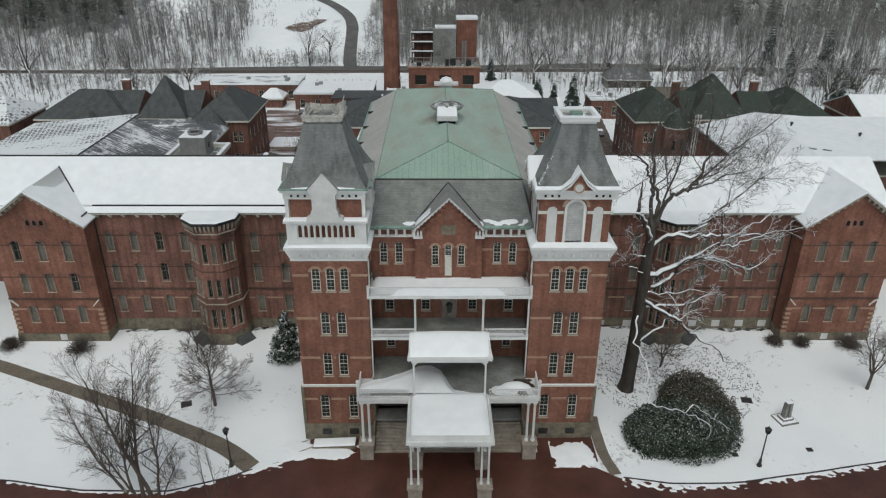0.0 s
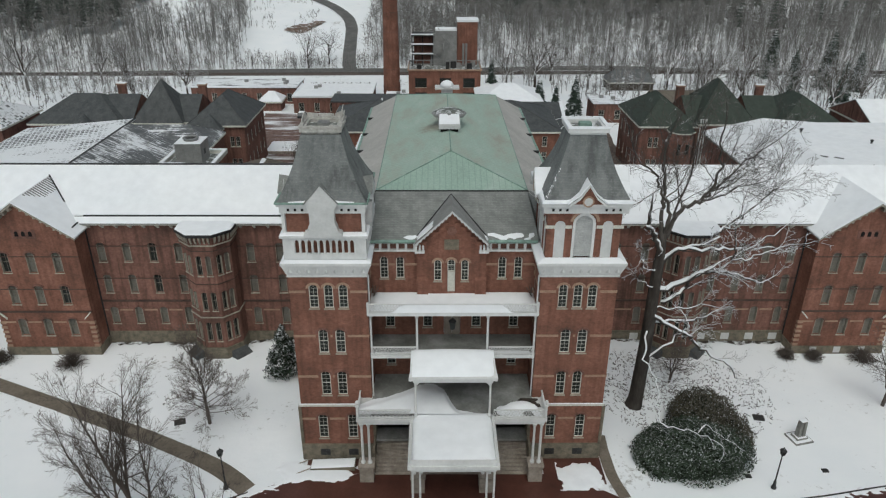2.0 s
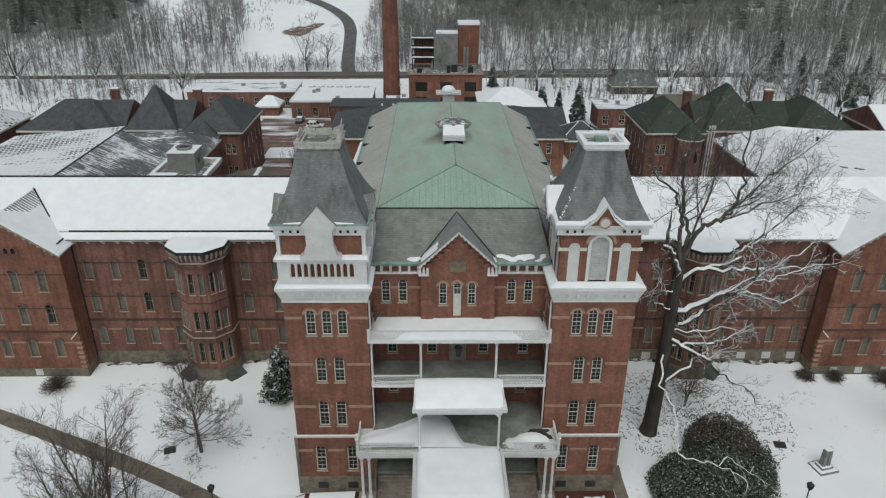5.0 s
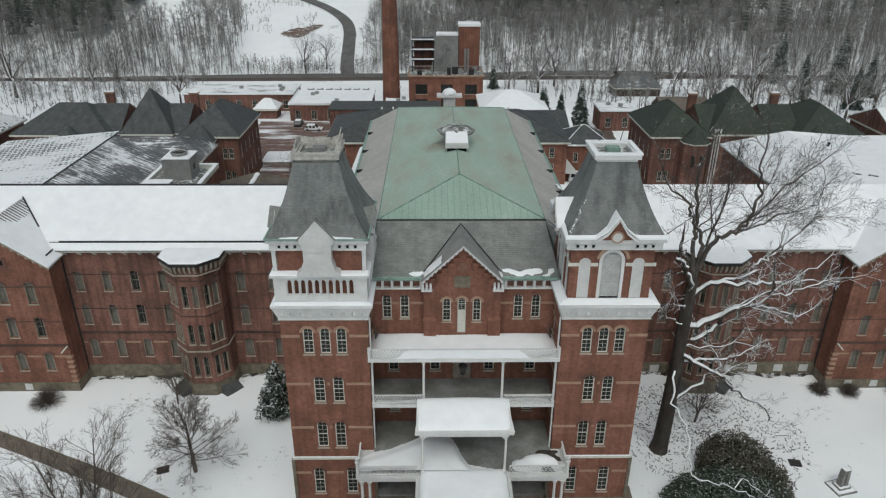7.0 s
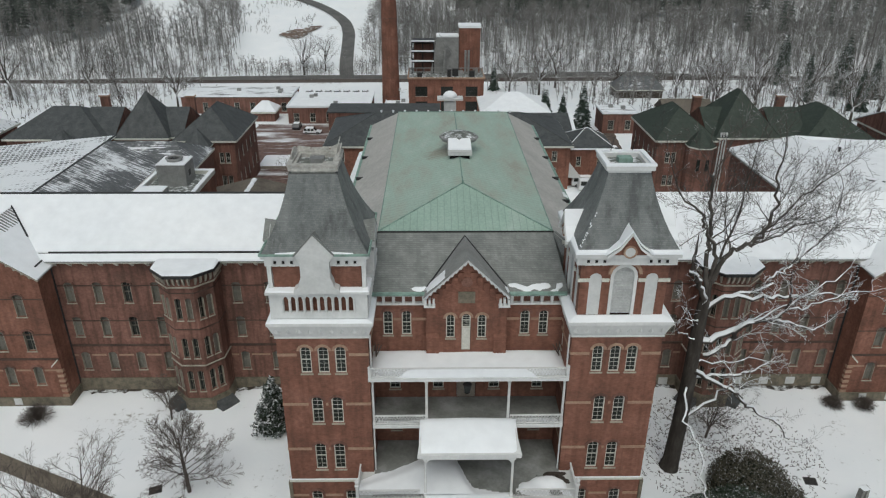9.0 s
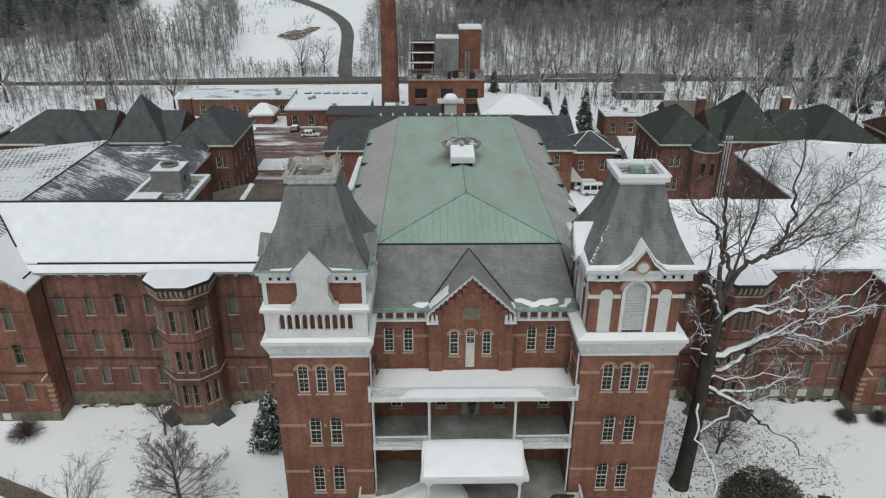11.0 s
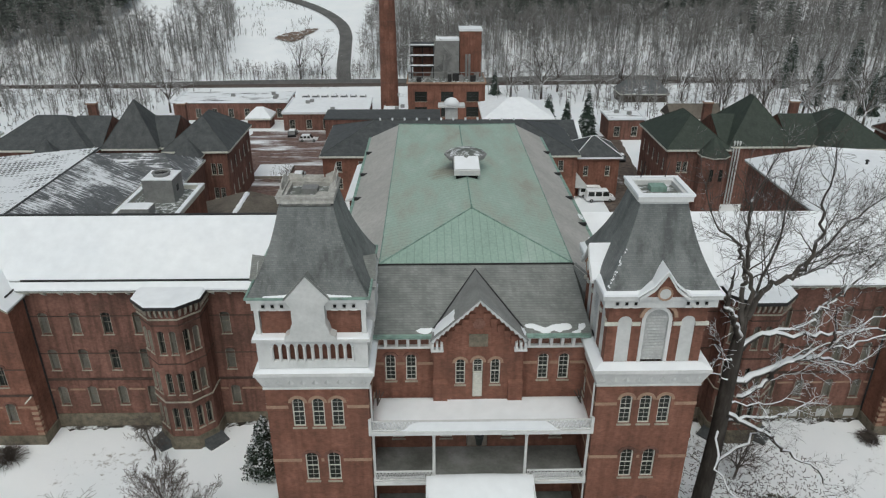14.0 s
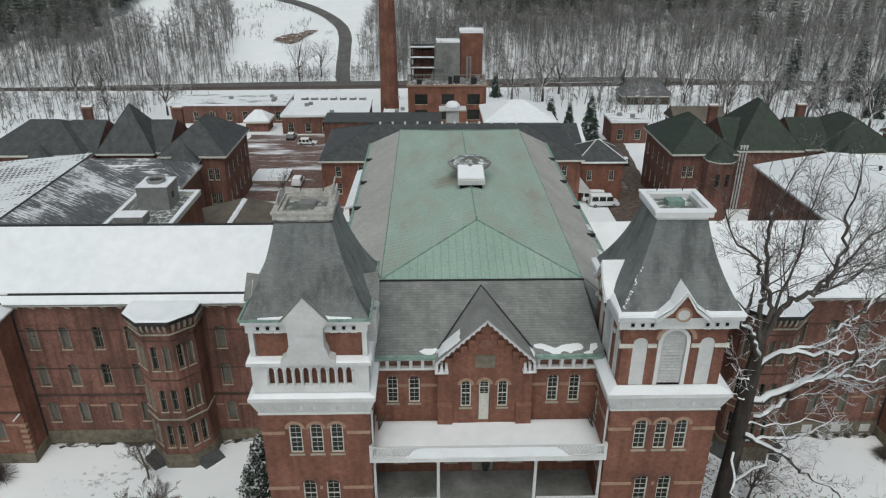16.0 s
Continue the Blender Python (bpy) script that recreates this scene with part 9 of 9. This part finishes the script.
monument(34.9, 3.7)
for x, y, a in ((-27.75, 6.45, 20), (32.2, 6.9, -10), (35.3, -0.8, 0), (27.7, -1.5, 0)):
    gr = thing("drain_grate", pose(x, y, ground_z(x, y), 0, 0, a), "dark iron drain cover in the snow", "grate", "drain covers")
    w = 0.55 if abs(x) < 33 and x != 27.7 else 0.28
    bm = bmesh.new()
    box(bm, -w, w, -w * 0.8, w * 0.8, -0.05, 0.1)
    part("frame", bm, GRATE, gr)
    for k in range(5):
        bm = bmesh.new()
        box(bm, -w * 0.85 + k * w * 0.42 - 0.03, -w * 0.85 + k * w * 0.42 + 0.03, -w * 0.7, w * 0.7, 0.102, 0.125)
        part("bar", bm, IRON, gr)


def vehicle(name, label, x, y, turn, length, height, width, roof_from, roof_to, paint, snow=True):
    """A small car or van with body, glazing, lamps and four wheels; its nose points along +x."""
    v = thing(name, pose(x, y, ground_z(x, y) + 0.06, 0, 0, turn), label, "vehicle", "parked vehicles")
    L, W = length / 2, width / 2
    belt = height * 0.52
    bm = bmesh.new()
    prof = [(-L, 0.35), (L - 0.1, 0.35), (L, 0.6), (L - 0.15, belt * 0.82), (roof_to + 0.75, belt), (-L + 0.08, belt)]
    prism_y(bm, prof, -W, W)
    bmesh.ops.bevel(bm, geom=bm.edges[:], offset=0.05, segments=1, affect="EDGES")
    part("body", bm, paint, v)
    bm = bmesh.new()
    hexa(bm, [(-L + 0.1, -W + 0.04, belt), (roof_to + 0.7, -W + 0.04, belt), (roof_to + 0.7, W - 0.04, belt), (-L + 0.1, W - 0.04, belt)], [(roof_from, -W + 0.16, height), (roof_to, -W + 0.16, height), (roof_to, W - 0.16, height), (roof_from, W - 0.16, height)])
    part("cabin", bm, paint, v)
    for sy in (-1, 1):
        n = 3
        for k in range(n):
            a, b = -L + 0.35 + k * (roof_to + L) / n, -L + 0.2 + (k + 1) * (roof_to + L) / n
            bm = bmesh.new()
            prism_y(bm, [(a, belt + 0.08), (b, belt + 0.08), (b - 0.08, height - 0.14), (a + 0.06, height - 0.14)], sy * (W - 0.07), sy * (W - 0.02))
            part("side_window", bm, GLASS, v)
    bm = bmesh.new()
    hexa(bm, [(roof_to + 0.68, -W + 0.15, belt + 0.05), (roof_to + 0.72, -W + 0.15, belt + 0.05), (roof_to + 0.72, W - 0.15, belt + 0.05), (roof_to + 0.68, W - 0.15, belt + 0.05)], [(roof_to + 0.02, -W + 0.25, height - 0.06), (roof_to + 0.08, -W + 0.25, height - 0.06), (roof_to + 0.08, W - 0.25, height - 0.06), (roof_to + 0.02, W - 0.25, height - 0.06)])
    part("windscreen", bm, GLASS, v)
    for sx in (-0.62, 0.62):
        for sy in (-1, 1):
            bm = bmesh.new()
            tube(bm, (sx * L, sy * (W - 0.2), 0.33), (sx * L, sy * (W + 0.01), 0.33), 0.33, 0.33, 14)
            wh = part("wheel", bm, RUBBER, v)
            bm = bmesh.new()
            tube(bm, (sx * L, sy * (W + 0.01), 0.33), (sx * L, sy * (W + 0.03), 0.33), 0.19, 0.17, 10)
            part("rim", bm, GALV, wh)
    for sy in (-1, 1):
        bm = bmesh.new()
        box(bm, L - 0.06, L + 0.02, sy * W * 0.75 - 0.15, sy * W * 0.75 + 0.15, 0.62, 0.78)
        part("headlight", bm, BOARD, v)
    if snow:
        bm = bmesh.new()
        mound(bm, roof_from + 0.05, roof_to - 0.05, -W + 0.18, W - 0.18, height, 0.1, x, 6, 5, 0.3)
        part("roof_snow", bm, SNOW, v, "", True)
    return v


GREYCAR, _n, _l, _b = material("dark_car_paint", (0.03, 0.032, 0.036), 0.3, 0.5)
vehicle("van", "white passenger van parked by the brick annex", 27.9, 84.0, 0, 5.4, 2.15, 2.0, -2.5, 1.3, VANPAINT)
vehicle("van", "white van parked beside another van", 27.0, 86.4, 0, 5.4, 2.1, 2.0, -2.5, 1.3, VANPAINT)
vehicle("car", "snow-dusted white car in the service yard", -29.2, 96.5, 90, 4.6, 1.7, 1.85, -1.9, 0.3, VANPAINT)
vehicle("car", "pale car with snow on its roof", -31.5, 123, 0, 4.4, 1.5, 1.8, -1.5, 0.3, VANPAINT)
vehicle("car", "dark car parked with snow on it", -36, 128, 90, 4.4, 1.5, 1.8, -1.5, 0.3, GREYCAR)
vehicle("car", "dark car parked in the lane under snow", 37.5, 108, 90, 4.4, 1.5, 1.8, -1.5, 0.3, GREYCAR)
for k in range(7):
    vehicle("car", "dark parked car topped with snow in a row", -41 + k * 2.9, 178, 90, 4.4, 1.5, 1.8, -1.5, 0.3, GREYCAR)
tarp = thing("canvas_shelter", pose(24.4, 87.0, -2.2), "white canvas shelter beside the vans", "shelter")
bm = bmesh.new()
hexa(bm, [(-1.2, -2, 2.2), (1.6, -2, 2.0), (1.6, -0.6, 2.0), (-1.2, -0.6, 2.2)], [(-1.2, -1.6, 5.0), (-0.9, -1.6, 5.0), (-0.9, -0.7, 5.0), (-1.2, -0.7, 5.0)])
part("canvas", bm, BOARD, tarp)
for dx, dy in ((-1.1, -1.9), (1.5, -1.9), (-1.1, -0.7), (1.5, -0.7)):
    bm = bmesh.new()
    tube(bm, (dx, dy, 0), (dx, dy, 2.1), 0.05, 0.05, 6)
    part("pole", bm, IRON, tarp)
